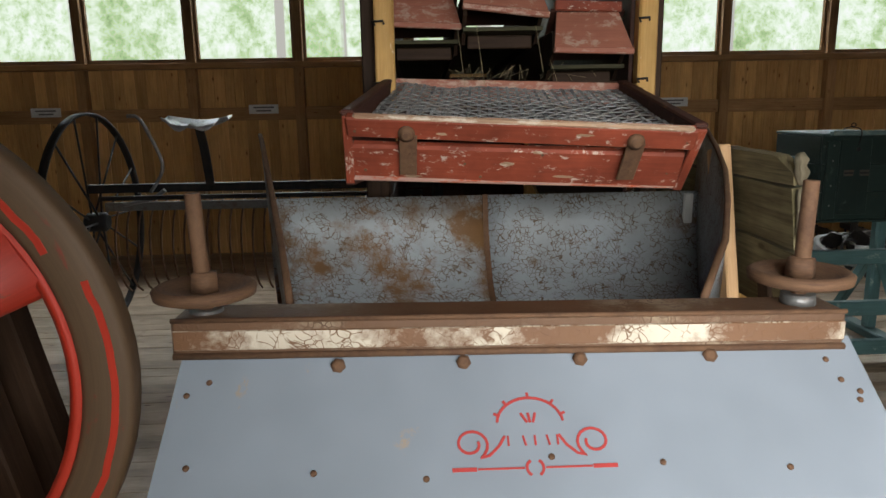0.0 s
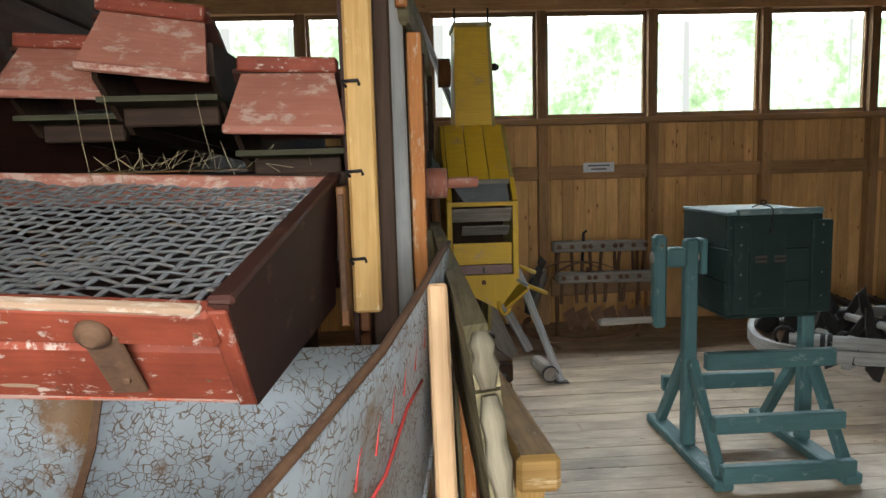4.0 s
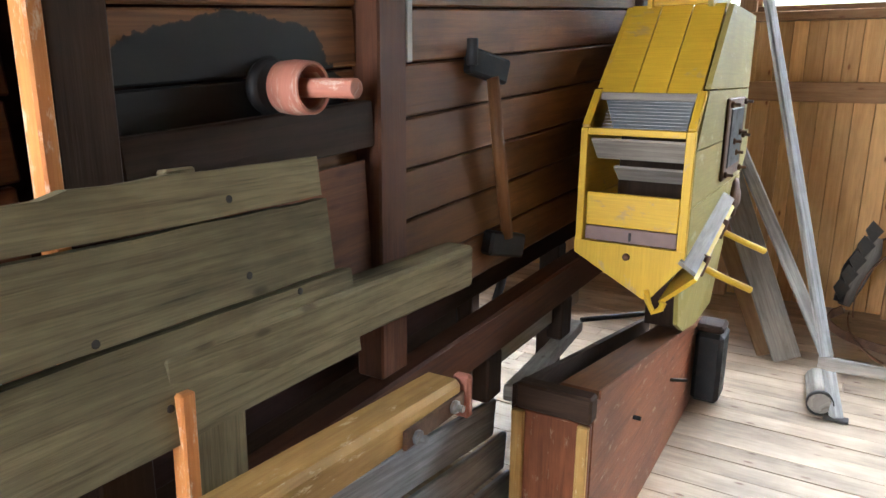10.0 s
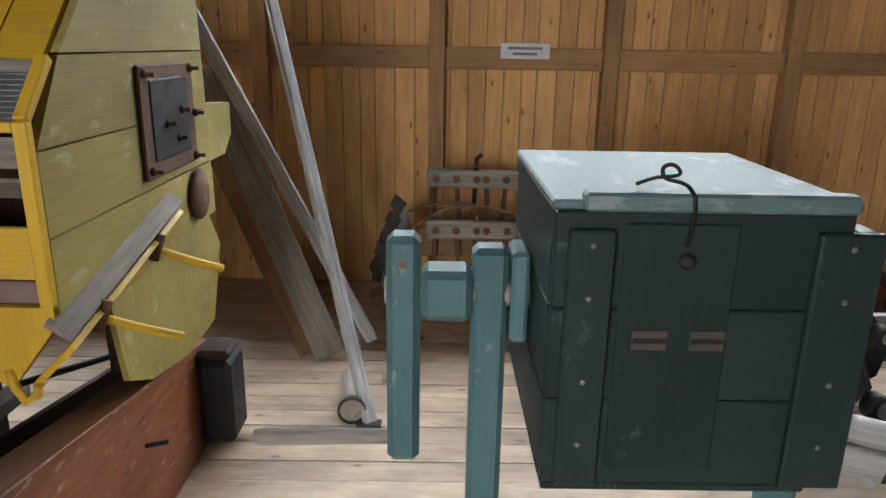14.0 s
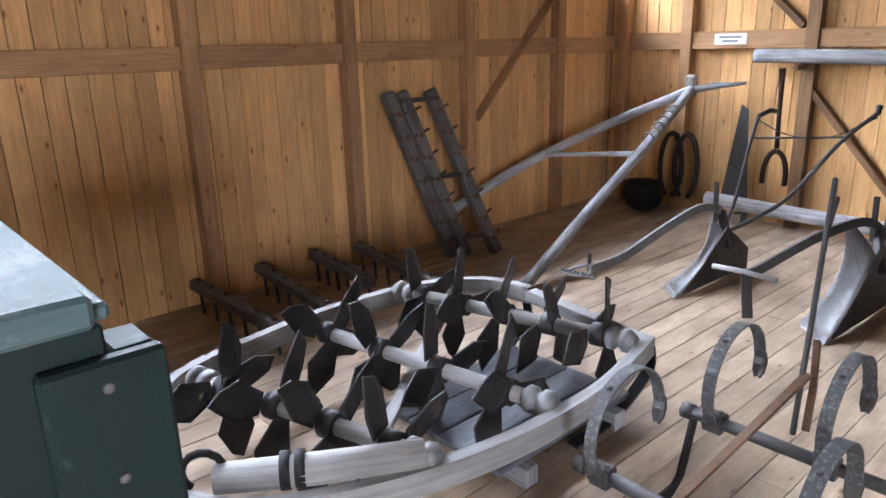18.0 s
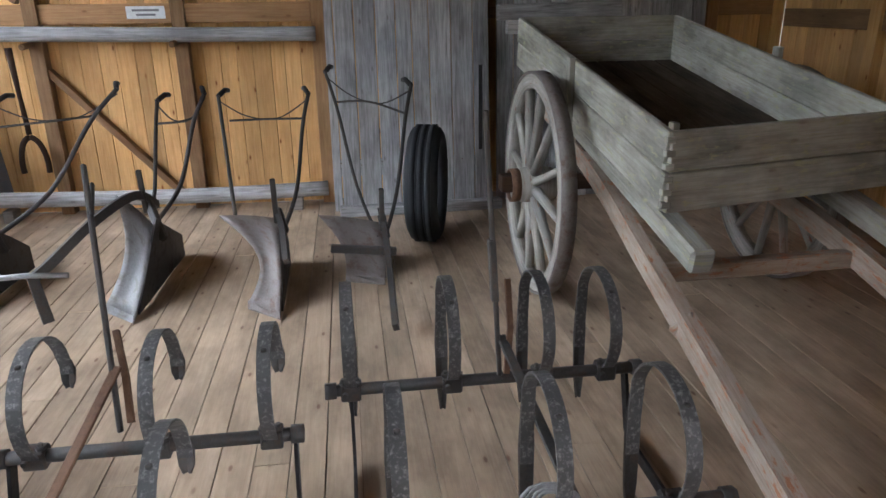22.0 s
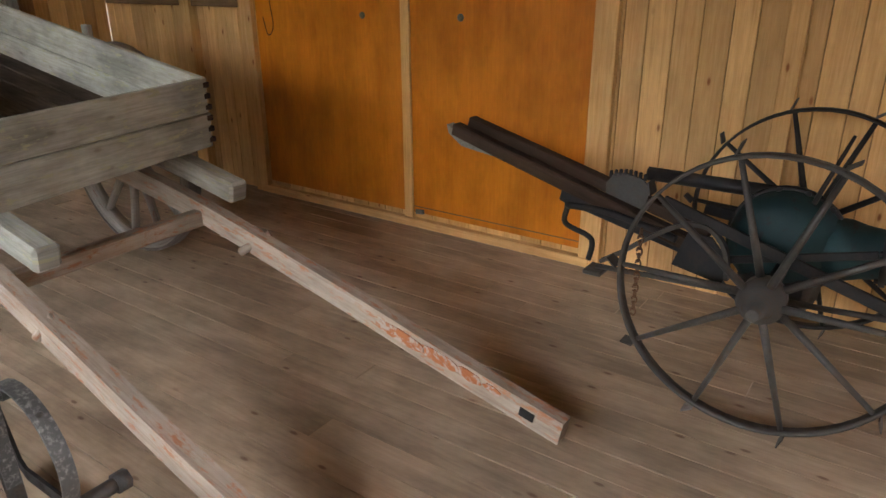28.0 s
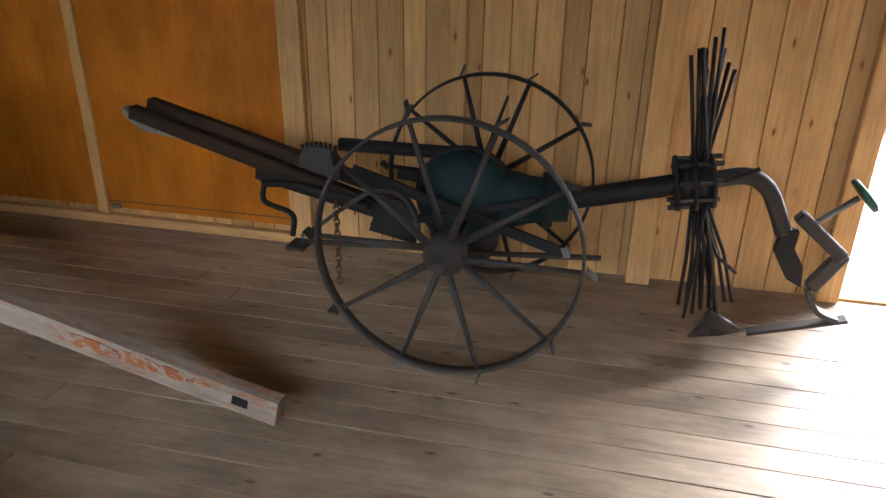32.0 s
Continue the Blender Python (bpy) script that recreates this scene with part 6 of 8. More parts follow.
for k, (ax_, ay_, bx_, by_) in enumerate(((4.14, 7.08, 4.18, 6.10), (4.58, 7.09, 4.51, 6.11), (4.98, 7.08, 4.95, 6.35), (5.31, 7.02, 5.21, 6.05))):
    fh = thing("spike_harrow", ((ax_ + bx_) / 2, 6.6, 0.0), "weathered harrow beam with spikes on the floor", "harrow", "spike harrows")
    a, b_ = Vector((ax_, ay_, 0.19)), Vector((bx_, by_, 0.165))
    part("beam", Geo().beam(a, b_, 0.075, 0.07, (0, 0, 1), 0.012), M_DRIFT, fh)
    for j in range(6):
        p = a.lerp(b_, 0.06 + 0.175 * j)
        part("spike", Geo().beam(p + Vector((0, 0, 0.05)), p + Vector((0.015, 0, -p.z)), 0.018, 0.018, (0, 1, 0), 0.003), M_IRON, fh)

PLACE = Vector((-0.03, -0.02, 0))
# ---- A-shaped drag ----
ad = thing("drag_frame", (7.2, 6.3, 0.0), "A-shaped weathered wooden drag frame leaning in the corner", "drag")
APEX = Vector((8.22, 6.17, 1.13))
part("pole", Geo().tube(smooth_path([(5.82, 5.93, 0.03), (6.6, 6.02, 0.37), (7.4, 6.10, 0.72), tuple(APEX)]), 0.04, 8, False, None, 1.2), M_GREY_DOOR, ad, "silver-grey pole")
part("pole", Geo().tube(smooth_path([(6.2, 7.02, 0.30), (6.95, 6.95, 0.56), (7.7, 6.65, 0.85), tuple(APEX)]), 0.04, 8, False, None, 1.2), M_GREY_DOOR, ad)
part("cross_bar", Geo().beam((7.35, 6.08, 0.70), (7.15, 6.88, 0.64), 0.05, 0.035), M_GREY_DOOR, ad)
part("head_block", Geo().beam(APEX + Vector((0.02, 0.02, -0.06)), APEX + Vector((0.0, 0.0, 0.12)), 0.09, 0.07, (1, 0, 0), 0.012), M_GREY_WOOD, ad)
part("draw_bar", Geo().tube([APEX + Vector((0, -0.02, 0.0)), APEX + Vector((0.05, -0.2, 0.035)), APEX + Vector((0.1, -0.42, 0.06))], 0.025, 8, False, [0.03, 0.028, 0.012]), M_GREY_DOOR, ad)
for j in range(6):
    p = Vector((7.4, 6.10, 0.76)).lerp(APEX, 0.12 + 0.1 * j)
    part("rope_turn", Geo().ring(p, APEX - Vector((7.4, 6.10, 0.72)), 0.050, 0.016, 0.008, 16), M_GREY_WOOD, ad)

# ---- things in the corner ----
M_BLACK_WOOD = wood("blackened_leather_and_wood", (0.035, 0.025, 0.02), (0.015, 0.011, 0.009), 0.2, 0.2, 0.7, 0.3, 0.3)
pot = thing("iron_pot", (8.3, 6.62, 0.0), "black iron cooking pot on the floor", "pot")
part("bowl", Geo().lathe((8.3, 6.62, 0.0), (0, 0, 1), [(0.0, 0.08), (0.05, 0.15), (0.15, 0.19), (0.25, 0.175), (0.27, 0.185), (0.255, 0.16), (0.1, 0.16), (0.03, 0.06)], 24), M_BLACK_IRON, pot)
for k in range(2):
    solid("collar_harness", Geo().tube(arc((8.46, 6.30 + 0.15 * k, 0.42), (0, 0.11, 0), (0, 0, 0.30), -70, 250, 16), 0.024, 8), M_BLACK_WOOD, "old dark horse collar hanging in the corner", "horse collar", "horse collars")
fork = thing("wooden_fork", (8.47, 5.52, 0.5), "dark forked wooden spade hanging on the wall", "fork")
part("shaft", Geo().tube([(8.50, 5.545, 1.30), (8.49, 5.53, 0.95), (8.47, 5.51, 0.66)], 0.02, 8, False, [0.028, 0.018, 0.022]), M_DARK_WOOD, fork)
for lo_, hi_ in ((-15, 88), (92, 195)):
    part("prong", Geo().tube(arc((8.46, 5.505, 0.42), (0, 0.095, 0), (0, 0, 0.22), lo_, hi_, 9), 0.022, 8), M_DARK_WOOD, fork)
solid("saw_blade", Geo().plate([(8.44, 5.95, 0.12), (8.44, 5.70, 0.20), (8.52, 5.80, 0.96), (8.52, 5.86, 1.0)], 0.006), M_IRON, "old dark saw blade leaning on the wall", "saw")

PLACE = Vector((0, 0, 0))
# ---- walls: labels, posts, braces, shelf ----


def label_card(x, y, z, w, h, face):
    """A small paper label with bars for its writing."""
    g = Geo()
    if face == "n":
        g.box((x - w / 2, y - 0.004, z - h / 2), (x + w / 2, y, z + h / 2), 0.0008)
    else:
        g.box((x - 0.004, y - w / 2, z - h / 2), (x, y + w / 2, z + h / 2), 0.0008)
    t = thing("label_card", (x, y, z), "small white paper label with grey writing", "label", "paper labels")
    part("card", g, M_WHITE_PAPER, t)
    for k, f in enumerate((0.7, 0.5)):
        g = Geo()
        zz = z + h * (0.18 - 0.36 * k)
        if face == "n":
            g.box((x - w * f / 2, y - 0.0055, zz - h * 0.09), (x + w * f / 2, y - 0.0042, zz + h * 0.09), 0.0004)
        else:
            g.box((x - 0.0055, y - w * f / 2, zz - h * 0.09), (x - 0.0042, y + w * f / 2, zz + h * 0.09), 0.0004)
        part("writing_bar", g, M_INK, t)


for x in (2.59, -1.80, -4.07):
    label_card(x, Y1 - 0.0755, 1.565, 0.31, 0.095, "n")
for y in (6.0, 4.52):
    label_card(X1 - 0.0755, y, 1.535, 0.28, 0.09, "e")

for k, y in enumerate((7.05, 6.40, 5.335, 4.29, 3.25, 2.16, 1.05, 0.0)):
    part("post", Geo().box((X1 - 0.10, y - 0.05, 0), (X1 - 0.002, y + 0.05, TOP - 0.01)), M_PINE_DARK if k not in (2, 3) else M_PINE_OLD, wall_e)
ys = (7.05, 6.40, 5.335, 4.29, 3.25, 2.16, 1.05, 0.0, -0.6)
for a, b_ in zip(ys, ys[1:]):
    part("rail", Geo().box((X1 - 0.075, b_ + 0.052, 1.455), (X1 - 0.002, a - 0.052, 1.60)), M_PINE_DARK, wall_e)
part("brace", Geo().beam((X1 - 0.03, 5.30, 1.12), (X1 - 0.03, 4.40, 0.08), 0.05, 0.10, (1, 0, 0)), M_PINE_OLD, wall_e, "dark diagonal brace")
part("brace", Geo().beam((X1 - 0.03, 6.36, 2.5), (X1 - 0.03, 5.42, 1.62), 0.05, 0.10, (1, 0, 0)), M_PINE_OLD, wall_e)
part("brace", Geo().beam((7.58, Y1 - 0.085, 1.95), (6.60, Y1 - 0.085, 0.95), 0.02, 0.10, (0, 1, 0)), M_PINE_DARK, wall_n, "diagonal pine brace")
shelf = solid("shelf_beam", Geo().tube(smooth_path([(X1 - 0.16, 5.74, 1.40), (X1 - 0.16, 5.3, 1.395), (X1 - 0.16, 4.3, 1.375), (X1 - 0.16, 3.27, 1.365)]), 0.054, 8, False, None, 0.6, (1, 0, 0)), M_GREY_DOOR, "long weathered grey pole laid across the wall posts", "beam")
for y in (5.36, 4.32):
    solid("peg", Geo().cyl((X1 - 0.03, y, 1.325), (X1 - 0.28, y, 1.31), 0.022), M_PINE_OLD, "wooden wall peg that carries the pole", "peg", "wall pegs")
solid("floor_log", Geo().tube(smooth_path([(8.32, 6.0, 0.19), (8.34, 5.2, 0.16), (8.36, 4.2, 0.14), (8.38, 3.25, 0.15)]), 0.06, 10, False, None, 1.0), M_GREY_DOOR, "long weathered log lying along the wall", "log")
for y in (5.7, 3.5):
    solid("log_block", Geo().box((8.28, y - 0.04, 0.0), (8.42, y + 0.04, 0.10), 0.006), M_GREY_WOOD, "small wooden block under the log", "block", "log blocks")
pic = thing("photograph", (X1 - 0.07, 3.72, 1.72), "faded green and white landscape photograph", "picture")
part("print", Geo().box((X1 - 0.085, 3.52, 1.66), (X1 - 0.078, 3.94, 1.95), 0.001), plain("photo_paper", (0.55, 0.62, 0.6), 0.5), pic)
for k in range(5):
    part("print_patch", Geo().box((X1 - 0.0875, 3.55 + 0.075 * k, 1.68), (X1 - 0.0855, 3.61 + 0.075 * k, 1.74 + 0.03 * (k % 3)), 0.0005), plain("photo_green", (0.10, 0.17, 0.09), 0.5), pic)

PLACE = Vector((-0.02, -0.04, 0))
# ---- grey plank doors leaning on the east wall ----
M_SLOT_DARK = plain("dark_gap", (0.015, 0.014, 0.013), 0.9)
for y0, y1, xf, xt, ht in ((1.98, 3.24, 8.14, 8.40, 2.15), (0.15, 1.90, 8.30, 8.46, 2.1)):
    dr = thing("plank_door", ((xf + xt) / 2, (y0 + y1) / 2, 0.0), "large silver-grey plank door leaning on the wall", "door leaf", "leaning doors")
    y = y0
    while y < y1 - 0.03:
        w = min(rng.uniform(0.12, 0.19), y1 - y)
        part("plank", Geo().beam((xf, y + w / 2, 0.01 + rng.random() * 0.02), (xt, y + w / 2, ht), w - 0.007, 0.028, (-1, 0, 0.15), 0.004), M_GREY_DOOR, dr)
        y += w
    for z in (0.38, 1.72):
        for q_ in range(8):
            yy = y0 + 0.07 + (y1 - y0 - 0.14) * q_ / 7
            xx = xf + (xt - xf) * z / ht - 0.0145
            part("nail_head", Geo().lathe((xx, yy, z + 0.02 * (q_ % 2)), (-1, 0, 0.12), [(-0.003, 0.006), (0.002, 0.005)], 6), M_RUST, dr)
    for z in (0.35, 1.75):
        f = z / ht
        part("ledge", Geo().beam((xf + (xt - xf) * f + 0.04, y0 + 0.03, z), (xf + (xt - xf) * f + 0.04, y1 - 0.03, z), 0.03, 0.13), M_GREY_DOOR, dr)
    if y0 > 1.5:
        part("gap", Geo().beam((xf + (xt - xf) * 0.22 - 0.02, 2.06, 0.47), (xf + (xt - xf) * 0.52 - 0.02, 2.05, 1.12), 0.03, 0.004, (-1, 0, 0.15), 0.001), M_SLOT_DARK, dr)
part("cross_timber", Geo().beam((8.36, 1.90, 1.50), (8.36, 0.9, 1.53), 0.09, 0.12, (0, 0, 1), 0.008), M_GREY_DOOR, dr, "grey squared timber nailed across the door")
solid("sill_timber", Geo().beam((8.06, 3.2, 0.04), (8.10, 1.9, 0.04), 0.09, 0.08, (0, 0, 1), 0.008), M_GREY_DOOR, "grey timber at the foot of the door", "beam")

tyre = thing("car_tyre", (7.42, 2.58, 0.0), "worn black rubber car tyre standing upright", "tyre")
TA = Vector((0.25, 1.0, 0.0)).normalized()
part("casing", Geo().lathe((7.42, 2.58, 0.40), TA, [(-0.06, 0.24), (-0.105, 0.29), (-0.11, 0.35), (-0.09, 0.385), (-0.03, 0.40), (0.03, 0.40), (0.09, 0.385), (0.11, 0.35), (0.105, 0.29), (0.06, 0.24), (0.05, 0.26), (0.085, 0.31), (0.07, 0.37), (-0.07, 0.37), (-0.085, 0.31), (-0.05, 0.26)], 48, True), M_RUBBER, tyre)
for o in (-0.05, 0.0, 0.05):
    part("tread_rib", Geo().lathe((7.42, 2.58, 0.40), TA, [(o - 0.018, 0.395), (o - 0.016, 0.405), (o + 0.016, 0.405), (o + 0.018, 0.395)], 48, True), M_RUBBER, tyre)

PLACE = Vector((-0.03, -0.042, 0))
# ---- ploughs ----


M_DARK_STEEL = iron("dark_plough_steel", (0.05, 0.047, 0.045), (0.07, 0.055, 0.045), 0.3, 0.5, 0.4)
M_BROWN_STEEL = iron("brown_worn_steel", (0.17, 0.145, 0.13), (0.13, 0.085, 0.06), 0.35, 0.55, 0.3)


def plough(tip, body, hl, hr, beam, label, material, board, hollow=1.0, shackle=None, stilt_foot=None):
    """A walking plough: tip of its share, top of its body, ends of its two stilts, points of its beam."""
    tip, body, hl, hr = Vector(tip), Vector(body), Vector(hl), Vector(hr)
    p = thing("plough", (tip.x + 0.4, tip.y, 0.0), label, "plough", "ploughs")
    heel = Vector((body.x + 0.30, body.y - 0.02, 0.0))
    side_n = Vector((0, 1, 0))
    # mouldboard: toe, heel corner, wing and crest, hollow between
    toe, low, wing, crest = [Vector(q) for q in board]
    rows = []
    for k in range(9):
        f = k / 8
        a = low.lerp(wing, f) + Vector((0.02, -0.07 * hollow, -0.01)) * math.sin(math.pi * f)
        b = toe.lerp(crest, f) + Vector((-0.03, -0.012, -0.02)) * math.sin(math.pi * f)
        rows.append([a.lerp(b, g_ / 5) + Vector((0.035, 0, 0)) * math.sin(math.pi * g_ / 5) for g_ in range(6)])
    part("mouldboard", Geo().sheet(rows, 0.008), material, p, "worn steel mouldboard")
    part("share", Geo().plate([toe + Vector((-0.03, -0.005, 0.0)), low + Vector((-0.012, 0.004, -0.035)), low + Vector((0.004, 0.0, 0.012)), toe + Vector((0.02, 0.0, 0.025))], 0.006), material, p)
    off = Vector((0, -0.014, 0))
    part("landside", Geo().plate([toe + Vector((0.06, 0, 0.01)) + off, Vector((heel.x + 0.05, crest.y, 0.0)) + off, Vector((heel.x + 0.04, crest.y, 0.15)) + off, crest + Vector((0.16, 0, -0.04)) + off, crest + Vector((0.02, 0, 0.04)) + off], 0.012), M_DARK_STEEL, p, "dark iron frog and landside")
    part("frog", Geo().beam(crest + Vector((0.04, -0.03, -0.1)), body + Vector((0.04, 0, 0.02)), 0.05, 0.05, (1, 0, 0), 0.01), M_DARK_STEEL, p)
    part("beam", Geo().strip(smooth_path(beam), (0, 0.2, 1), 0.05, 0.03), M_GALV if shackle else M_IRON, p, "forged iron beam")
    foot = heel + Vector((-0.12, 0, 0.2))
    for h, s in ((hl, 1), (hr, -1)):
        start = Vector(stilt_foot) if stilt_foot and s > 0 else body + Vector((0.12, 0.02 * s, -0.14))
        bend = 0.0 if stilt_foot and s > 0 else 1.0
        part("stilt", Geo().tube(smooth_path([start, start.lerp(h, 0.35) + Vector((0.05, 0.015 * s, -0.08)) * bend, start.lerp(h, 0.75), h]), 0.0145, 8, False, None, 0.7), M_IRON, p, "iron stilt")
        part("grip", Geo().tube([h, h + Vector((0.10, -0.03 * s, 0.03)), h + Vector((0.17, -0.04 * s, 0.02))], 0.017, 8), M_BLACK_IRON, p)
    part("stilt_brace", Geo().tube(smooth_path([(body + Vector((0.12, 0, -0.14))).lerp(hl, 0.8), (hl + hr) / 2 + Vector((-0.15, 0, -0.14)), (body + Vector((0.12, 0, -0.14))).lerp(hr, 0.8)]), 0.008, 6), M_IRON, p)
    part("sagging_wire", Geo().tube(smooth_path([hl + Vector((0.0, 0, -0.03)), hl.lerp(hr, 0.3) + Vector((-0.05, 0, -0.13)), hl.lerp(hr, 0.65) + Vector((-0.05, 0, -0.15)), hr + Vector((0.0, 0, -0.03))]), 0.005, 6), M_IRON, p, "thin bent rod between the stilts")
    if shackle:
        c = Vector(shackle)
        head_ = part("draught_head", Geo().beam(c + Vector((-0.06, 0.10, -0.01)), c + Vector((-0.02, -0.13, -0.01)), 0.035, 0.014, (0, 0, 1), 0.003), M_GALV, p, "notched iron hitch bar")
        for k in range(9):
            q_ = (c + Vector((-0.06, 0.10, 0.0))).lerp(c + Vector((-0.02, -0.13, 0.0)), (k + 0.5) / 9)
            part("notch_tooth", Geo().box(q_ - Vector((0.012, 0.005, 0.006)), q_ + Vector((0.012, 0.005, 0.012)), 0.002), M_GALV, head_)
        for d_ in (0.07, -0.09):
            part("head_arm", Geo().beam(c + Vector((-0.04, d_, 0.0)), c + Vector((0.12, 0.0, 0.03)), 0.02, 0.012, (0, 0, 1), 0.003), M_GALV, head_)
        part("head_pin", Geo().cyl(c + Vector((0.09, 0.0, -0.04)), c + Vector((0.09, 0.0, 0.09)), 0.012), M_IRON, head_)
    part("coulter_peg", Geo().beam(body + Vector((-0.02, 0, -0.05)), body + Vector((-0.05, 0, 0.22)), 0.03, 0.02), M_IRON, p)
    return p


plough((6.38, 5.16, 0.0), (6.92, 5.23, 0.44), (7.55, 5.30, 1.02), (7.75, 4.62, 1.06), [(6.95, 5.23, 0.46), (6.75, 5.27, 0.50), (6.5, 5.36, 0.40), (6.2, 5.46, 0.26), (5.95, 5.53, 0.22)], "dark iron walking plough with pale forged draught beam", M_GREY_IRON, ((6.384, 5.186, 0.005), (6.484, 5.315, 0.045), (6.900, 5.268, 0.400), (6.900, 5.167, 0.320)), 1.0, (5.88, 5.55, 0.22))
plough((6.28, 4.29, 0.0), (7.0, 4.33, 0.46), (7.7, 4.36, 0.98), (7.7, 4.05, 1.02), [(7.12, 4.30, 0.42), (6.9, 4.36, 0.54), (6.62, 4.50, 0.48), (6.4, 4.68, 0.32), (6.3, 4.75, 0.27)], "heavy walking plough with pale broad mouldboard", M_GREY_IRON, ((6.310, 4.284, 0.005), (6.430, 4.455, 0.055), (6.800, 4.430, 0.575), (6.800, 4.248, 0.380)), 1.0)
plough((6.21, 3.51, 0.0), (6.72, 3.54, 0.44), (7.7, 3.96, 1.0), (7.7, 3.36, 1.0), [(6.85, 3.53, 0.40), (6.72, 3.53, 0.44), (6.6, 3.50, 0.36), (6.45, 3.48, 0.24)], "rusty walking plough with thin straight stilts", M_BROWN_STEEL, ((6.230, 3.517, 0.005), (6.360, 3.692, 0.050), (6.720, 3.862, 0.444), (6.720, 3.532, 0.410)), 1.9, None, (6.93, 3.806, 0.37))
ridger = plough((6.45, 3.05, 0.0), (6.78, 2.93, 0.34), (7.85, 3.24, 1.13), (7.6, 2.66, 1.05), [(6.95, 2.93, 0.36), (6.6, 2.92, 0.30), (6.2, 2.92, 0.20), (5.9, 2.92, 0.06)], "small dark ridging plough with wide wing", M_BROWN_STEEL, ((6.624, 2.937, 0.005), (6.720, 3.162, 0.030), (6.980, 3.314, 0.341), (6.980, 2.927, 0.270)), 0.8)
part("depth_bar", Geo().beam((6.62, 3.24, 0.245), (6.62, 2.86, 0.205), 0.03, 0.05, (0, 0, 1), 0.006), M_IRON, ridger, "flat iron bar across the plough")
solid("swingle_bar", Geo().tube([(6.28, 4.92, 0.30), (6.30, 4.75, 0.30), (6.30, 4.56, 0.29)], 0.016, 8), M_GREY_IRON, "short iron swingle bar on the plough's nose", "bar")
solid("hitch_plate", Geo().plate([(6.26, 4.74, 0.30), (6.24, 4.70, 0.05), (6.28, 4.66, 0.05), (6.30, 4.70, 0.28)], 0.012), M_IRON, "perforated iron hitch plate hanging from a plough", "hitch")

PLACE = Vector((-0.03, -0.052, 0))
# ---- spring-tine harrows ----


def tine(parent, x, y, zb, r, raised, mat):
    """A spring tine: from its bar up, over and down to a point on the floor."""
    if raised:
        pts = [Vector((x + 0.045, y, zb - 0.045))] + arc((x + r * 0.62, y, zb + r * 0.68), (r, 0, 0), (0, 0, r), 232, 12, 18)
        top_, end_ = pts[-1], Vector((x + r * 1.58, y, zb + r * 0.30))
    else:
        pts = [Vector((x + 0.04, y, zb - 0.04))] + arc((x + r * 0.55, y, zb + r * 0.85), (r, 0, 0), (0, 0, r), 235, 20, 18)
        top_, end_ = pts[-1], Vector((x + r * 1.38, y, 0.02))
    pts += [top_.lerp(end_, 0.3) + Vector((0.012, 0, 0)), top_.lerp(end_, 0.55) + Vector((0.008, 0, 0))]
    t = part("tine", Geo().strip(pts, (0, 1, 0), 0.042, 0.007), mat, parent, "curved flat spring tine")
    # the point: a tapering plate with a ridge along its middle
    q0, q1 = top_.lerp(end_, 0.12) + Vector((0.014, 0, 0)), end_
    rows = [[q + Vector((0, -w_, 0)), q + Vector((0.010, 0, 0)), q + Vector((0, w_, 0))] for q, w_ in ((q0, 0.018), (q0.lerp(q1, 0.35) + Vector((0.006, 0, 0)), 0.025), (q0.lerp(q1, 0.75) + Vector((0.003, 0, 0)), 0.022), (q1, 0.010))]
    part("point", Geo().sheet(rows, 0.007, False), M_IRON, t, "ridged steel point")
    part("bolt", Geo().lathe(pts[10] , (0, 0, 1), [(0, 0.010), (0.008, 0.009), (0.010, 0.004)], 8), M_IRON, t)
    part("clamp", Geo().box((x - 0.03, y - 0.035, zb - 0.035), (x + 0.03, y + 0.035, zb + 0.03), 0.006), M_IRON, t)
    for d_ in (-0.024, 0.024):
        part("clamp_bolt", Geo().cyl((x - 0.012, y + d_, zb + 0.02), (x - 0.012, y + d_, zb + 0.052), 0.008), M_IRON, t)
        part("clamp_nut", Geo().lathe((x - 0.012, y + d_, zb + 0.03), (0, 0, 1), [(0, 0.015), (0.012, 0.015)], 6), M_IRON, t)
    part("clamp_bolt", Geo().cyl((x - 0.045, y + 0.02, zb), (x + 0.045, y + 0.02, zb), 0.009), M_IRON, t)
    return t


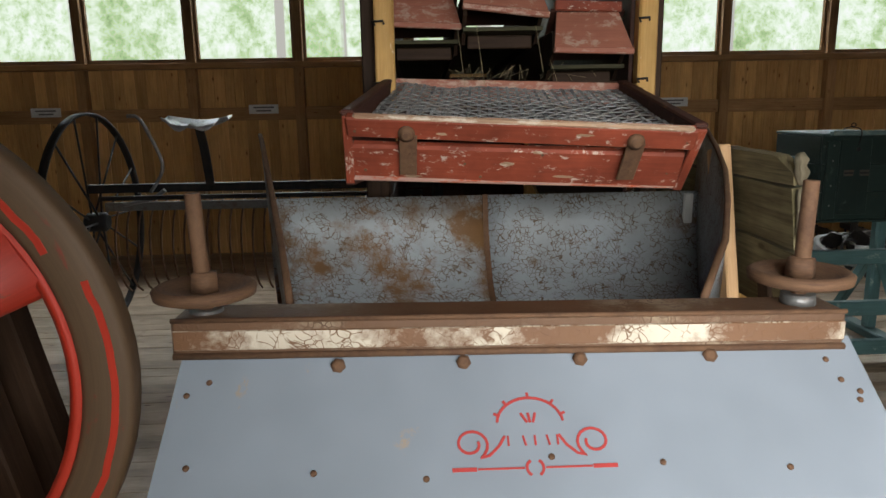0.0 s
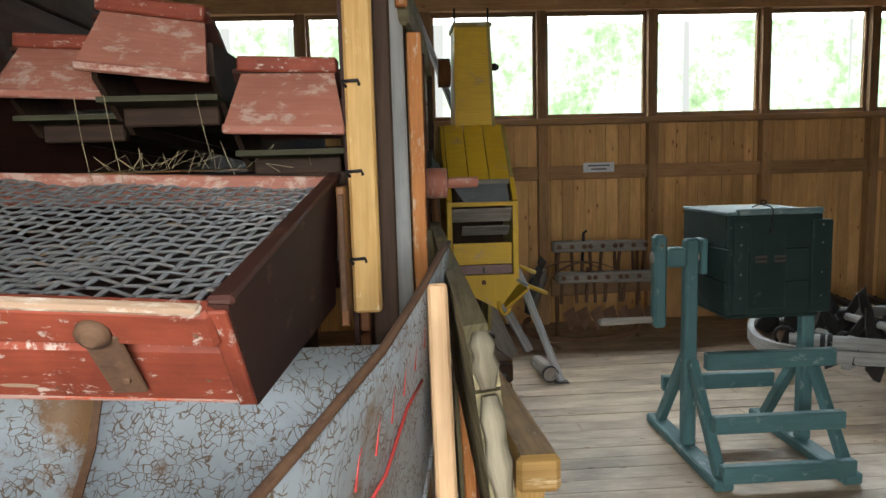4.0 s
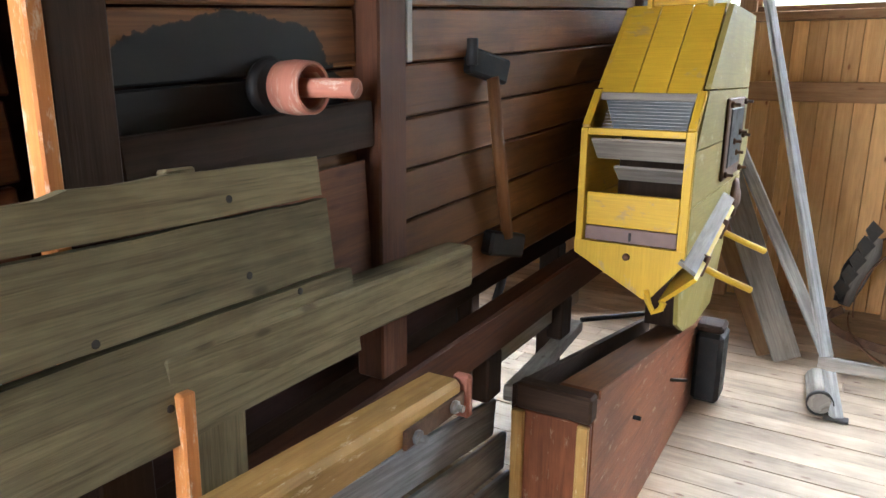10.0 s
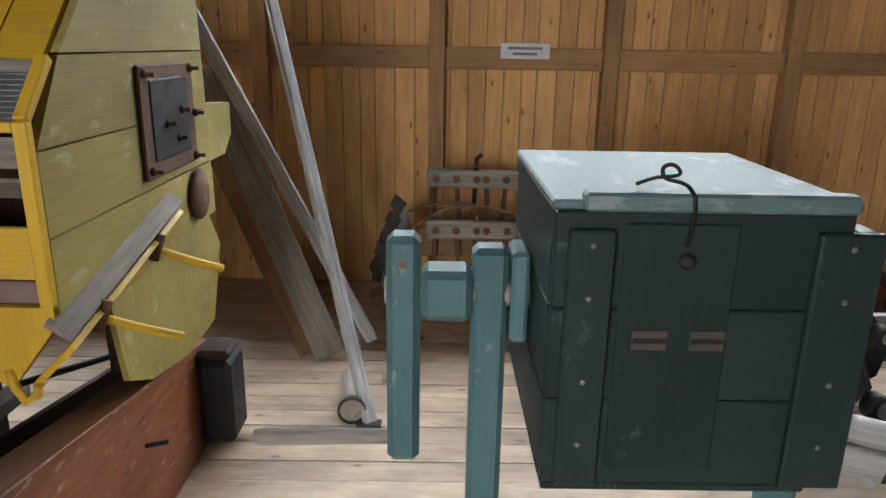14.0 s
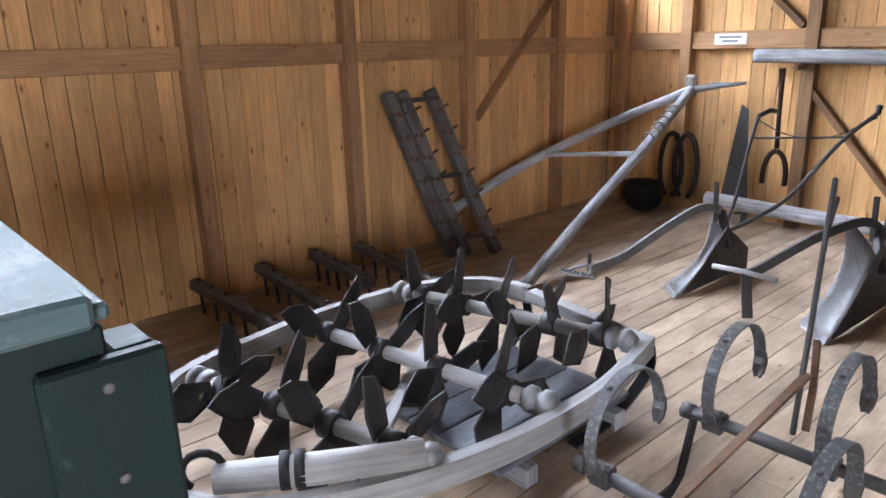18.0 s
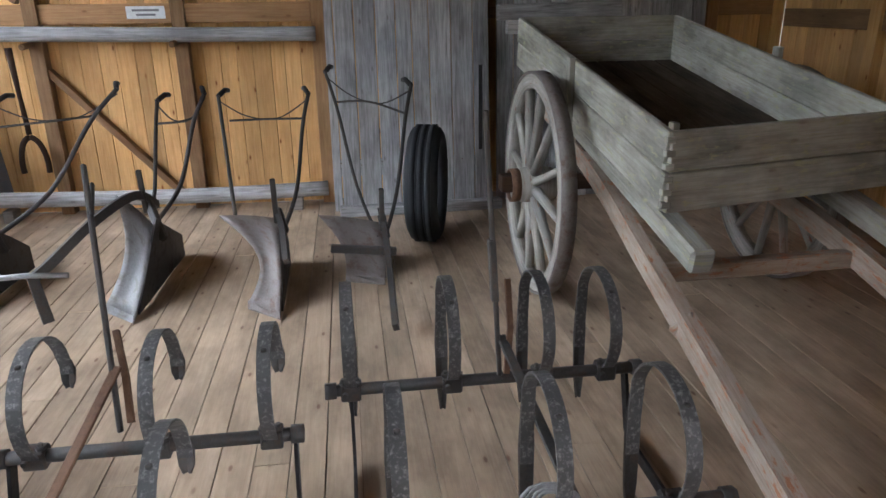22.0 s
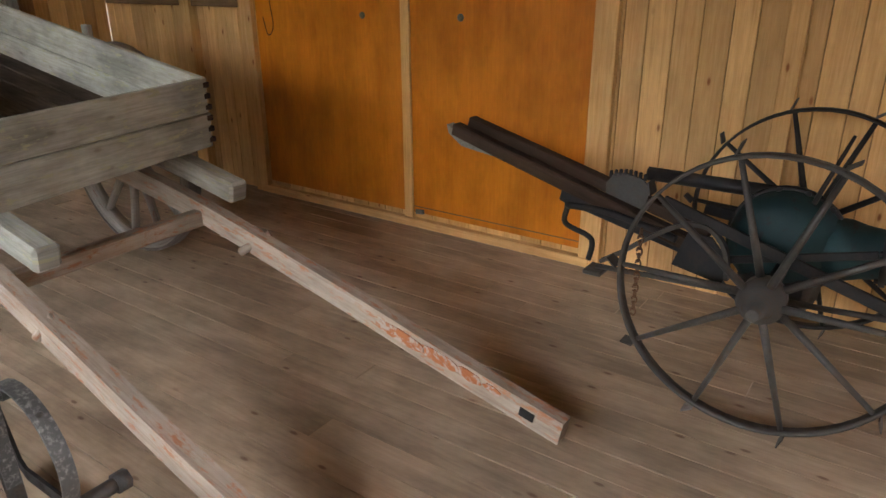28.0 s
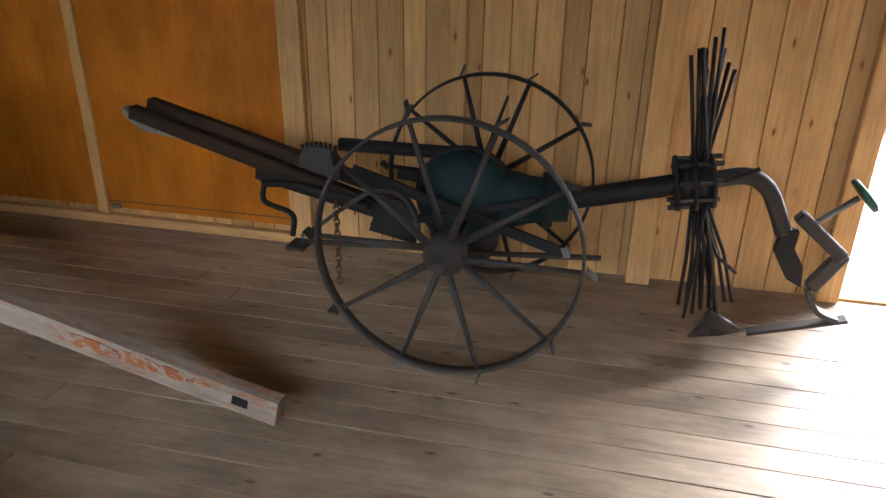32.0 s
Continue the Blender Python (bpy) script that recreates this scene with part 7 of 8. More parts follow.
ta = thing("spring_harrow", (4.6, 3.75, 0.0), "iron spring-tine harrow section with tall lever", "harrow", "spring-tine harrows")
tb = thing("spring_harrow", (4.6, 2.7, 0.0), "iron spring-tine harrow section with mottled grey tines", "harrow", "spring-tine harrows")
M_TINE = iron("mottled_grey_tine_steel", (0.075, 0.072, 0.069), (0.26, 0.25, 0.235), 0.30, 0.55, 0.35, 70)
for par, bars in ((ta, ((4.70, 4.20, 3.32, 0.30, (4.10, 3.74, 3.40)), (4.22, 4.30, 3.30, 0.26, (4.22, 3.62)))), (tb, ((4.94, 3.22, 2.10, 0.30, (3.15, 2.79, 2.46, 2.22)), (4.24, 3.16, 2.12, 0.28, (3.03, 2.62, 2.28))))):
    for x, ya, yb, z, ts in bars:
        part("bar", Geo().cyl((x, ya, z), (x, yb, z), 0.022), M_IRON, par, "round iron tine bar")
        for y in ts:
            tine(par, x, y, z, 0.19, par is ta, M_TINE)
    (x0, ya, yb, z0, _), (x1, yc, yd, z1, _) = bars
    for y in (min(ya, yc) - 0.01, max(yb, yd) + 0.01):
        part("side_rail", Geo().strip([(x0 + 0.03, y, 0.27), (x0 - 0.04, y, 0.06), (x0 - 0.09, y, 0.024), (x1 - 0.1, y, 0.024), (x1 - 0.2, y, 0.20)], (0, 0, 1), 0.045, 0.012), M_BLACK_IRON, par, "flat iron side rail")
    for x, ya, yb, z, ts in bars:
        for y in (ya, yb):
            part("end_nut", Geo().lathe((x, y, z), (0, 1, 0), [(-0.02, 0.03), (0.02, 0.03)], 6), M_IRON, par)
lev = part("lever", Geo().beam((4.76, 3.87, 0.32), (5.18, 3.985, 1.09), 0.022, 0.016, (0, 1, 0)), M_IRON, ta, "tall iron adjusting lever")
part("lever_grip", Geo().beam((5.09, 3.955, 0.94), (5.20, 3.975, 1.02), 0.02, 0.012, (0, 1, 0)), M_IRON, lev)
part("quadrant", Geo().strip([(4.78, 3.84, 0.34), (4.86, 3.86, 0.46), (4.96, 3.90, 0.58)], (0, 1, 0), 0.02, 0.02), M_RUST, lev)
part("link_bar", Geo().beam((4.86, 3.88, 0.50), (4.22, 4.06, 0.14), 0.035, 0.012, (0, 0, 1)), M_RUST, ta)
lev = part("lever", Geo().beam((4.92, 2.62, 0.32), (5.02, 2.66, 1.25), 0.022, 0.016, (0, 1, 0)), M_IRON, tb, "tall iron adjusting lever")
part("lever_sleeve", Geo().beam((4.95, 2.635, 0.60), (4.975, 2.645, 0.82), 0.04, 0.025, (0, 1, 0)), M_IRON, lev)
part("quadrant", Geo().strip([(4.90, 2.60, 0.34), (4.94, 2.58, 0.5), (5.0, 2.58, 0.66)], (0, 1, 0), 0.02, 0.02), M_RUST, lev)
part("link_bar", Geo().beam((4.96, 2.61, 0.46), (4.24, 2.55, 0.30), 0.035, 0.012, (0, 0, 1)), M_IRON, tb)
for k in range(4):
    part("wire", Geo().tube(arc((4.20 + 0.01 * k, 2.63, 0.32), (0, 0.05 + 0.012 * k, 0.01), (0.03, 0, 0.05), 0, 350, 14), 0.006, 6), M_GREY_IRON, tb)

PLACE = Vector((-0.008, -0.057, 0))
# ---- farm cart ----
cart = thing("farm_cart", (6.3, 1.4, 0.0), "weathered whitish two-wheeled wooden farm cart", "cart")
M_CART = wood("whitened_cart_boards", (0.50, 0.485, 0.42), (0.30, 0.28, 0.225), 0.3, 0.2, 0.8, 0.2, 0.5, 0.6, (0.36, 0.345, 0.22), 0.28)
M_SHAFT = wood("worn_red_shaft_wood", (0.50, 0.415, 0.335), (0.33, 0.23, 0.165), 0.2, 0.15, 0.7, 0.25, 0.4, 0.4, (0.34, 0.15, 0.075), 0.34)
# floor wood darker than the cart's boards: the shade inside is in its colour
M_CART_FLOOR = wood("shade_dark_cart_floor", (0.17, 0.135, 0.10), (0.085, 0.064, 0.045), 0.3, 0.3, 0.85, 0.2, 0.5, 0.4)
M_SPOKE = wood("grey_wheel_wood", (0.42, 0.40, 0.36), (0.22, 0.20, 0.17), 0.2, 0.2, 0.8, 0.2, 0.3, 0.4, (0.22, 0.10, 0.05), 0.12)
M_ORANGE_PATCH = paint("chipped_orange_paint", (0.46, 0.15, 0.045), (0.44, 0.35, 0.30), 0.62, 0.6, 22, 0.3)
CF = [Vector((5.18, 1.93, 0)), Vector((5.33, 0.87, 0)), Vector((7.50, 0.85, 0)), Vector((7.50, 1.94, 0))]


def cart_z(x, h):
    """Height of a level in the box: it tips down towards the shafts."""
    f = (x - 5.2) / 2.3
    return (0.812 + 0.355 * f) + h


def cart_board(a, b_, z0, z1, th, mat, name, lab=""):
    part(name, Geo().beam((a.x, a.y, (cart_z(a.x, z0) + cart_z(a.x, z1)) / 2), (b_.x, b_.y, (cart_z(b_.x, z0) + cart_z(b_.x, z1)) / 2), th, z1 - z0, (0, 0, 1), 0.005), mat, cart, lab)


for a, b_, nm in ((CF[0], CF[3], "side_board"), (CF[1], CF[2], "side_board"), (CF[0], CF[1], "front_board"), (CF[3], CF[2], "tail_board")):
    cart_board(a, b_, 0.0, 0.155, 0.03, M_CART, nm)
    cart_board(a, b_, 0.159, 0.315, 0.03, M_CART, nm)
for k in range(8):
    a, b_ = CF[0].lerp(CF[1], (k + 0.02) / 8), CF[0].lerp(CF[1], (k + 0.96) / 8)
    c_, d_ = CF[3].lerp(CF[2], (k + 0.02) / 8), CF[3].lerp(CF[2], (k + 0.96) / 8)
    m0, m1 = (a + b_) / 2, (c_ + d_) / 2
    part("floor_board", Geo().beam((m0.x, m0.y, cart_z(m0.x, 0.01)), (m1.x, m1.y, cart_z(m1.x, 0.01)), (a - b_).length, 0.025, (0, 0, 1), 0.003), M_CART_FLOOR, cart)
for c0 in (CF[0], CF[1]):
    s = 1 if c0.y > 1.4 else -1
    for k in range(6):
        part("dovetail", Geo().box((c0.x - 0.018, c0.y - 0.02, cart_z(c0.x, 0.02 + 0.05 * k)), (c0.x + 0.014, c0.y + 0.018, cart_z(c0.x, 0.045 + 0.05 * k)), 0.003), M_DARK_WOOD if s < 0 else M_CART, cart)
part("corner_stake", Geo().box((5.20, 1.885, 0.82), (5.24, 1.915, 1.15), 0.004), M_CART, cart)
for x in (6.3,):
    part("side_stake", Geo().beam((x, 1.965, cart_z(x, -0.12)), (x, 1.965, cart_z(x, 0.33)), 0.06, 0.03, (0, 1, 0)), M_CART, cart)
    part("side_stake", Geo().beam((x, 0.83, cart_z(x, -0.12)), (x, 0.83, cart_z(x, 0.36)), 0.06, 0.03, (0, 1, 0)), M_CART, cart)
for y, x0 in ((1.83, 5.02), (0.92, 5.10)):
    part("bearer", Geo().beam((x0, y, 0.655), (7.62, y, cart_z(7.62, -0.062)), 0.10, 0.10, (0, 0, 1), 0.014), M_CART, cart, "pale squared bearer beam")
sl = [(7.3, 1.80, 0.92), (6.1, 1.857, 0.727), (5.34, 1.915, 0.575), (4.8, 1.927, 0.42), (4.1, 1.94, 0.212), (3.45, 1.955, 0.06)]
sr = [(7.3, 1.06, 0.92), (6.2, 1.05, 0.74), (5.4, 1.01, 0.59), (4.55, 0.955, 0.345), (3.95, 0.925, 0.165), (3.43, 0.935, 0.05)]
for pts in (sl, sr):
    s_ = part("shaft", Geo().strip(smooth_path(pts), (0, 0, 1), 0.10, 0.058), M_SHAFT, cart, "long worn red-brown draught shaft")
    if pts is sr:
        part("mortise", Geo().beam((3.60, 0.961, 0.085), (3.54, 0.962, 0.072), 0.006, 0.035, (0, 0, 1), 0.001), M_SLOT_DARK, s_)
    if pts is sr:
        for x_, l_, w_ in ((4.16, 0.13, 0.030), (3.97, 0.10, 0.026), (3.82, 0.05, 0.022), (3.72, 0.04, 0.016)):
            zc, yc = 0.05 + 0.230 * (x_ - 3.43) + 0.012, 0.9295 + 0.0265 + 0.05 * max(0, x_ - 4.0)
            ring_ = []
            for n_ in range(14):
                an, q_ = 2 * math.pi * n_ / 14, 1 + 0.35 * noise.noise((n_ * 1.7, x_ * 9, 2.0))
                dx_ = l_ * math.cos(an) * q_
                ring_.append((x_ + dx_, yc + 0.0035, zc + 0.23 * dx_ + w_ * math.sin(an) * q_))
            part("paint_patch", Geo().plate(ring_[::-1], 0.008), M_ORANGE_PATCH, s_, "bright orange paint left in patches")
    part("shaft_peg", Geo().cyl((4.95 if pts is sl else 5.0, pts[3][1] + (0.03 if pts is sl else 0.08), 0.42), (4.90, pts[3][1] - 0.02, 0.50), 0.02), M_SHAFT, s_)
part("cross_bar", Geo().beam((5.24, 1.88, 0.535), (5.28, 1.02, 0.53), 0.06, 0.075, (0, 0, 1), 0.008), M_SHAFT, cart, "brown cross bar between the shafts")
part("axle", Geo().beam((6.40, 0.55, 0.64), (6.40, 2.3, 0.64), 0.09, 0.09), M_DARK_WOOD, cart)
part("axle_block", Geo().box((6.32, 0.9, 0.68), (6.48, 1.86, 0.92), 0.008), M_DARK_WOOD, cart)
for y, s in ((2.10, 1), (0.66, -1)):
    c = Vector((6.40, y, 0.625))
    wh = part("wheel", Geo().lathe(c, (0, 1, 0), [(-0.035, 0.525), (-0.035, 0.595), (0.035, 0.595), (0.035, 0.525)], 48, True), M_SPOKE, cart, "spoked wooden wheel with iron tyre")
    part("tyre", Geo().ring(c, (0, 1, 0), 0.612, 0.075, 0.015, 48), M_BROWN_STEEL, wh)
    part("hub", Geo().lathe(c, (0, s, 0), [(-0.11, 0.075), (-0.09, 0.09), (0.0, 0.105), (0.08, 0.095), (0.13, 0.085), (0.135, 0.07)], 20), M_SPOKE, wh, "turned wooden hub")
    part("hub_band", Geo().ring(c + Vector((0, 0.125 * s, 0)), (0, 1, 0), 0.092, 0.05, 0.01, 24), M_RUST, wh)
    part("axle_end", Geo().cyl(c + Vector((0, 0.1 * s, 0)), c + Vector((0, 0.19 * s, 0)), 0.03), M_RUST, wh)
    for k in range(12):
        a = radians(30 * k + 8)
        d = Vector((math.cos(a), 0, math.sin(a)))
        part("spoke", Geo().tube([c + d * 0.09 + Vector((0, 0.02 * s, 0)), c + d * 0.3 + Vector((0, 0.012 * s, 0)), c + d * 0.53], 0.022, 8, False, [0.026, 0.021, 0.019], 1.3, (0, 1, 0)), M_SPOKE, wh)
part("tail_rail", Geo().beam((7.56, 2.02, 1.42), (7.56, 0.75, 1.40), 0.07, 0.09), M_GREY_DOOR, cart)

PLACE = Vector((-0.012, 0, 0))
# ---- south wall: framing and orange doors ----
od = thing("door_1", (5.35, Y0, 0.0), "closed double door of orange varnished plywood", "door", kind="structure")
YD = Y0 + 0.012
part("leaf", Geo().box((4.09, Y0 + 0.002, 0.09), (5.31, YD, 2.3), 0.002), M_ORANGE_PLY, od)
part("leaf", Geo().box((5.35, Y0 + 0.002, 0.09), (6.68, YD, 2.3), 0.002), M_ORANGE_PLY, od)
part("cover_strip", Geo().box((5.292, YD, 0.03), (5.358, YD + 0.02, 2.3), 0.003), M_PINE, od, "pale pine cover strip")
part("door_sill", Geo().box((4.02, Y0 + 0.002, 0.0), (6.75, Y0 + 0.055, 0.055), 0.004), M_PINE, od)
part("kick_rail", Geo().box((4.09, YD, 0.13), (5.29, YD + 0.004, 0.137), 0.001), M_PINE_OLD, od)
for x, z in ((5.675, 1.335), (4.925, 1.342)):
    part("bolt_head", Geo().lathe((x, YD, z), (0, 1, 0), [(0, 0.022), (0.004, 0.022), (0.006, 0.014), (0.016, 0.012)], 12), M_GALV, od)
part("floor_bolt", Geo().beam((5.27, YD + 0.01, 0.10), (5.20, YD + 0.02, 0.11), 0.02, 0.03), M_GALV, od)
for x0, x1 in ((3.96, 4.085), (6.69, 6.82)):
    part("jamb", Geo().box((x0, Y0 + 0.002, 0.0), (x1, Y0 + 0.05, 2.45), 0.004), M_PINE, od)
part("wall_post", Geo().box((2.10, Y0 + 0.002, 0.0), (2.22, Y0 + 0.09, TOP - 0.01), 0.004), M_PINE, wall_s)
part("wall_post", Geo().box((3.10, Y0 + 0.002, 0.0), (3.18, Y0 + 0.05, TOP - 0.01), 0.004), M_PINE, wall_s)
part("wall_post", Geo().box((7.35, Y0 + 0.002, 0.0), (7.46, Y0 + 0.08, TOP - 0.01), 0.004), M_PINE, wall_s)
for a, b_ in ((6.83, 7.345), (7.465, 8.5)):
    part("rail", Geo().box((a, Y0 + 0.002, 1.36), (b_, Y0 + 0.06, 1.50), 0.004), M_PINE_OLD, wall_s)
part("door_post", Geo().box((1.20, Y0 - 0.03, 0.0), (1.30, Y0 + 0.06, DOOR_H), 0.005), M_PINE, wall_s, "pale pine door post")
part("threshold", Geo().box((DOOR_X0, Y0 - 0.12, -0.03), (DOOR_X1, Y0 + 0.02, 0.012), 0.005), M_PINE, wall_s)
wire_ = solid("wire", Geo().tube(smooth_path([(6.45, Y0 + 0.02, 1.75), (6.52, Y0 + 0.022, 1.5), (6.50, Y0 + 0.02, 1.25), (6.56, Y0 + 0.02, 1.18), (6.6, Y0 + 0.02, 1.3)]), 0.003, 5), M_BLACK_IRON, "thin dark wire hanging on the door", "wire")

PLACE = Vector((-0.018, -0.074, 0))
# ---- horse-drawn potato digger ----
dg = thing("potato_digger", (2.95, 0.1, 0.0), "black iron horse-drawn potato digger with lugged wheels", "digger")
M_TEAL_DARK = paint("dark_teal_paint", (0.016, 0.042, 0.045), (0.02, 0.02, 0.02), 0.3, 0.6, 8, 0.4, 0.2, 0.2, False)
for y, s in ((0.575, 1), (-0.36, -1)):
    c = Vector((2.93, y, 0.56))
    wh = part("wheel", Geo().ring(c, (0, 1, 0), 0.498, 0.045, 0.012, 56), M_IRON if s > 0 else M_BLACK_IRON, dg, "thin iron wheel with lugs")
    part("hub", Geo().lathe(c, (0, s, 0), [(-0.08, 0.05), (-0.05, 0.074), (0.03, 0.078), (0.034, 0.070), (0.050, 0.068), (0.054, 0.056), (0.066, 0.052), (0.070, 0.032), (0.105, 0.030), (0.110, 0.022), (0.14, 0.020)], 24), M_IRON, wh)
    for k in range(10):
        a = radians(36 * k + 2)
        d = Vector((math.cos(a), 0, math.sin(a)))
        part("spoke", Geo().tube([c + d * 0.06 + Vector((0, 0.03 * s * (1 if k % 2 else -1), 0)), c + d * 0.49], 0.012, 8, False, [0.015, 0.0095]), M_IRON if s > 0 else M_BLACK_IRON, wh)
        e = c + d * 0.505
        t = Vector((-d.z, 0, d.x))
        part("lug", Geo().plate([e - Vector((0, 0.035, 0)) - t * 0.012, e + Vector((0, 0.035, 0)) - t * 0.012, e + Vector((0, 0.03, 0)) + d * 0.038 + t * 0.016, e - Vector((0, 0.03, 0)) + d * 0.038 + t * 0.016], 0.005), M_GREY_IRON if k == 8 else M_IRON, wh)
part("axle", Geo().cyl((2.93, -0.42, 0.555), (2.93, 0.62, 0.555), 0.024), M_BLACK_IRON, dg)
PLACE = Vector((0, 0, 0))
case = part("gear_case", Geo().lathe((2.935, 0.02, 0.615), (0, 1, 0), [(-0.16, 0.05), (-0.14, 0.13), (-0.09, 0.185), (0.0, 0.208), (0.07, 0.195), (0.115, 0.15), (0.135, 0.08), (0.14, 0.03)], 32), M_TEAL_DARK, dg, "dark teal domed cast gear case")
part("case_seam", Geo().ring((2.935, 0.02, 0.615), (0, 1, 0), 0.216, 0.03, 0.014, 40), M_BLACK_IRON, case)
for k in range(6):
    a = radians(20 + 28 * k)
    part("case_bolt", Geo().lathe((2.935 + 0.208 * math.cos(a), 0.034, 0.615 + 0.208 * math.sin(a)), (0, 1, 0), [(0, 0.012), (0.012, 0.011)], 6), M_BLACK_IRON, case)
neck = part("case_neck", Geo().lathe((2.80, 0.02, 0.62), (-1, 0, 0.05), [(0.0, 0.12), (0.08, 0.115), (0.13, 0.10), (0.19, 0.092), (0.195, 0.108), (0.225, 0.108), (0.23, 0.088), (0.29, 0.085), (0.295, 0.06)], 26), M_TEAL_DARK, dg, "dark teal bearing neck")
part("flange", Geo().lathe((2.60, 0.02, 0.63), (-1, 0, 0.05), [(-0.012, 0.10), (-0.010, 0.118), (0.010, 0.118), (0.012, 0.10)], 18), M_BLACK_IRON, neck)
for k in range(5):
    a = radians(72 * k + 20)
    part("neck_bolt", Geo().cyl((2.62, 0.02 + 0.104 * math.cos(a), 0.63 + 0.104 * math.sin(a)), (2.565, 0.02 + 0.104 * math.cos(a), 0.633 + 0.104 * math.sin(a)), 0.009, None, 6), M_BLACK_IRON, neck)
part("case_bottom", Geo().lathe((2.93, 0.06, 0.46), (0, 1, 0), [(-0.08, 0.10), (0, 0.15), (0.08, 0.10)], 24), M_BLACK_IRON, dg)
part("rotor_tube", Geo().cyl((2.52, 0.015, 0.637), (2.03, 0.011, 0.757), 0.043), M_BLACK_IRON, dg)
part("draw_beam", Geo().beam((4.42, 0.10, 0.895), (3.22, 0.13, 0.555), 0.06, 0.062, (0, 0, 1), 0.008), M_DARK_WOOD, dg, "dark wooden draught beam")
part("draw_beam", Geo().beam((4.37, 0.035, 0.922), (3.20, 0.055, 0.605), 0.055, 0.055, (0, 0, 1), 0.006), M_DARK_WOOD, dg)
part("beam_web", Geo().beam((3.84, 0.115, 0.675), (3.18, 0.125, 0.525), 0.03, 0.06, (0, 0, 1), 0.006), M_BLACK_IRON, dg)
part("beam_head", Geo().plate([(4.445, 0.13, 0.915), (4.435, 0.13, 0.875), (4.36, 0.13, 0.822), (4.19, 0.13, 0.797), (4.23, 0.13, 0.818), (4.35, 0.13, 0.866)], 0.06), M_GREY_IRON, dg, "pale forged hitch jaw")
quad = part("toothed_plate", Geo().plate([(3.64, 0.10, 0.66), (3.47, 0.10, 0.66), (3.455, 0.10, 0.755), (3.49, 0.10, 0.79), (3.56, 0.10, 0.805), (3.615, 0.10, 0.798), (3.645, 0.10, 0.75)], 0.012), M_IRON, dg, "dark toothed iron quadrant")
for k in range(8):
    x = 3.475 + 0.021 * k
    part("plate_tooth", Geo().box((x, 0.087, 0.778 + 0.02 * math.sin(0.4 * k + 0.3)), (x + 0.012, 0.101, 0.806 + 0.016 * math.sin(0.4 * k + 0.3)), 0.002), M_BLACK_IRON, quad)
part("lever_rod", Geo().tube(smooth_path([(3.83, 0.11, 0.69), (3.806, 0.12, 0.63), (3.812, 0.12, 0.545), (3.705, 0.12, 0.508), (3.678, 0.12, 0.474), (3.69, 0.12, 0.395)]), 0.013, 8), M_BLACK_IRON, dg, "bent foot rest rod")
part("brace_rod", Geo().tube(smooth_path([(3.80, 0.14, 0.635), (3.62, 0.16, 0.645), (3.42, 0.18, 0.62), (3.30, 0.20, 0.60)]), 0.016, 8), M_BLACK_IRON, dg)
part("guard_arc", Geo().strip(smooth_path([(3.58, 0.25, 0.46), (3.50, 0.25, 0.515), (3.38, 0.25, 0.61), (3.27, 0.25, 0.681), (3.17, 0.25, 0.69), (3.10, 0.25, 0.615), (3.08, 0.25, 0.50)]), (0, 1, 0), 0.035, 0.016), M_IRON, dg, "curved iron guard")
part("guard_web", Geo().plate([(3.30, 0.22, 0.50), (3.10, 0.22, 0.46), (3.09, 0.22, 0.56), (3.16, 0.22, 0.64), (3.25, 0.22, 0.645)], 0.012), M_BLACK_IRON, dg)
part("foot_bar", Geo().tube([(3.60, 0.25, 0.432), (3.2, 0.25, 0.452), (2.75, 0.25, 0.47), (2.36, 0.25, 0.497)], 0.012, 8), M_IRON, dg, "long iron side bar")
part("foot_plate", Geo().box((3.56, 0.20, 0.405), (3.64, 0.30, 0.425), 0.004), M_IRON, dg)
part("frame_bar", Geo().beam((3.35, 0.25, 0.765), (2.50, 0.25, 0.502), 0.014, 0.045, (0, 0, 1), 0.003), M_BLACK_IRON, dg)
part("frame_bar", Geo().beam((3.12, 0.22, 0.56), (2.62, 0.24, 0.70), 0.012, 0.03, (0, 0, 1), 0.003), M_BLACK_IRON, dg)
part("paper_tag", Geo().plate([(2.515, 0.262, 0.525), (2.50, 0.262, 0.485), (2.475, 0.262, 0.49), (2.485, 0.262, 0.53)], 0.002), M_GREY_IRON, dg)
part("frame_bar", Geo().beam((3.30, -0.20, 0.62), (2.70, -0.21, 0.55), 0.012, 0.05, (0, 0, 1), 0.003), M_BLACK_IRON, dg)
part("link_rod", Geo().tube([(3.52, -0.06, 0.775), (2.9, -0.06, 0.775)], 0.03, 8), M_BLACK_IRON, dg)
part("lift_lever", Geo().tube([(2.955, 0.10, 0.48), (2.91, 0.09, 0.62), (2.84, 0.07, 0.85), (2.775, 0.05, 1.05)], 0.009, 8, False, [0.014, 0.012, 0.009, 0.006]), M_BLACK_IRON, dg, "thin lifting lever")
for k in range(14):
    z = 0.63 - 0.0265 * k
    part("chain_link", Geo().tube(arc((3.412, 0.285, z), (0.011 if k % 2 else 0.0, 0.0 if k % 2 else 0.011, 0), (0, 0, 0.018), 0, 330, 10), 0.0042, 5), M_RUST, dg)
PLACE = Vector((-0.018, -0.074, 0))
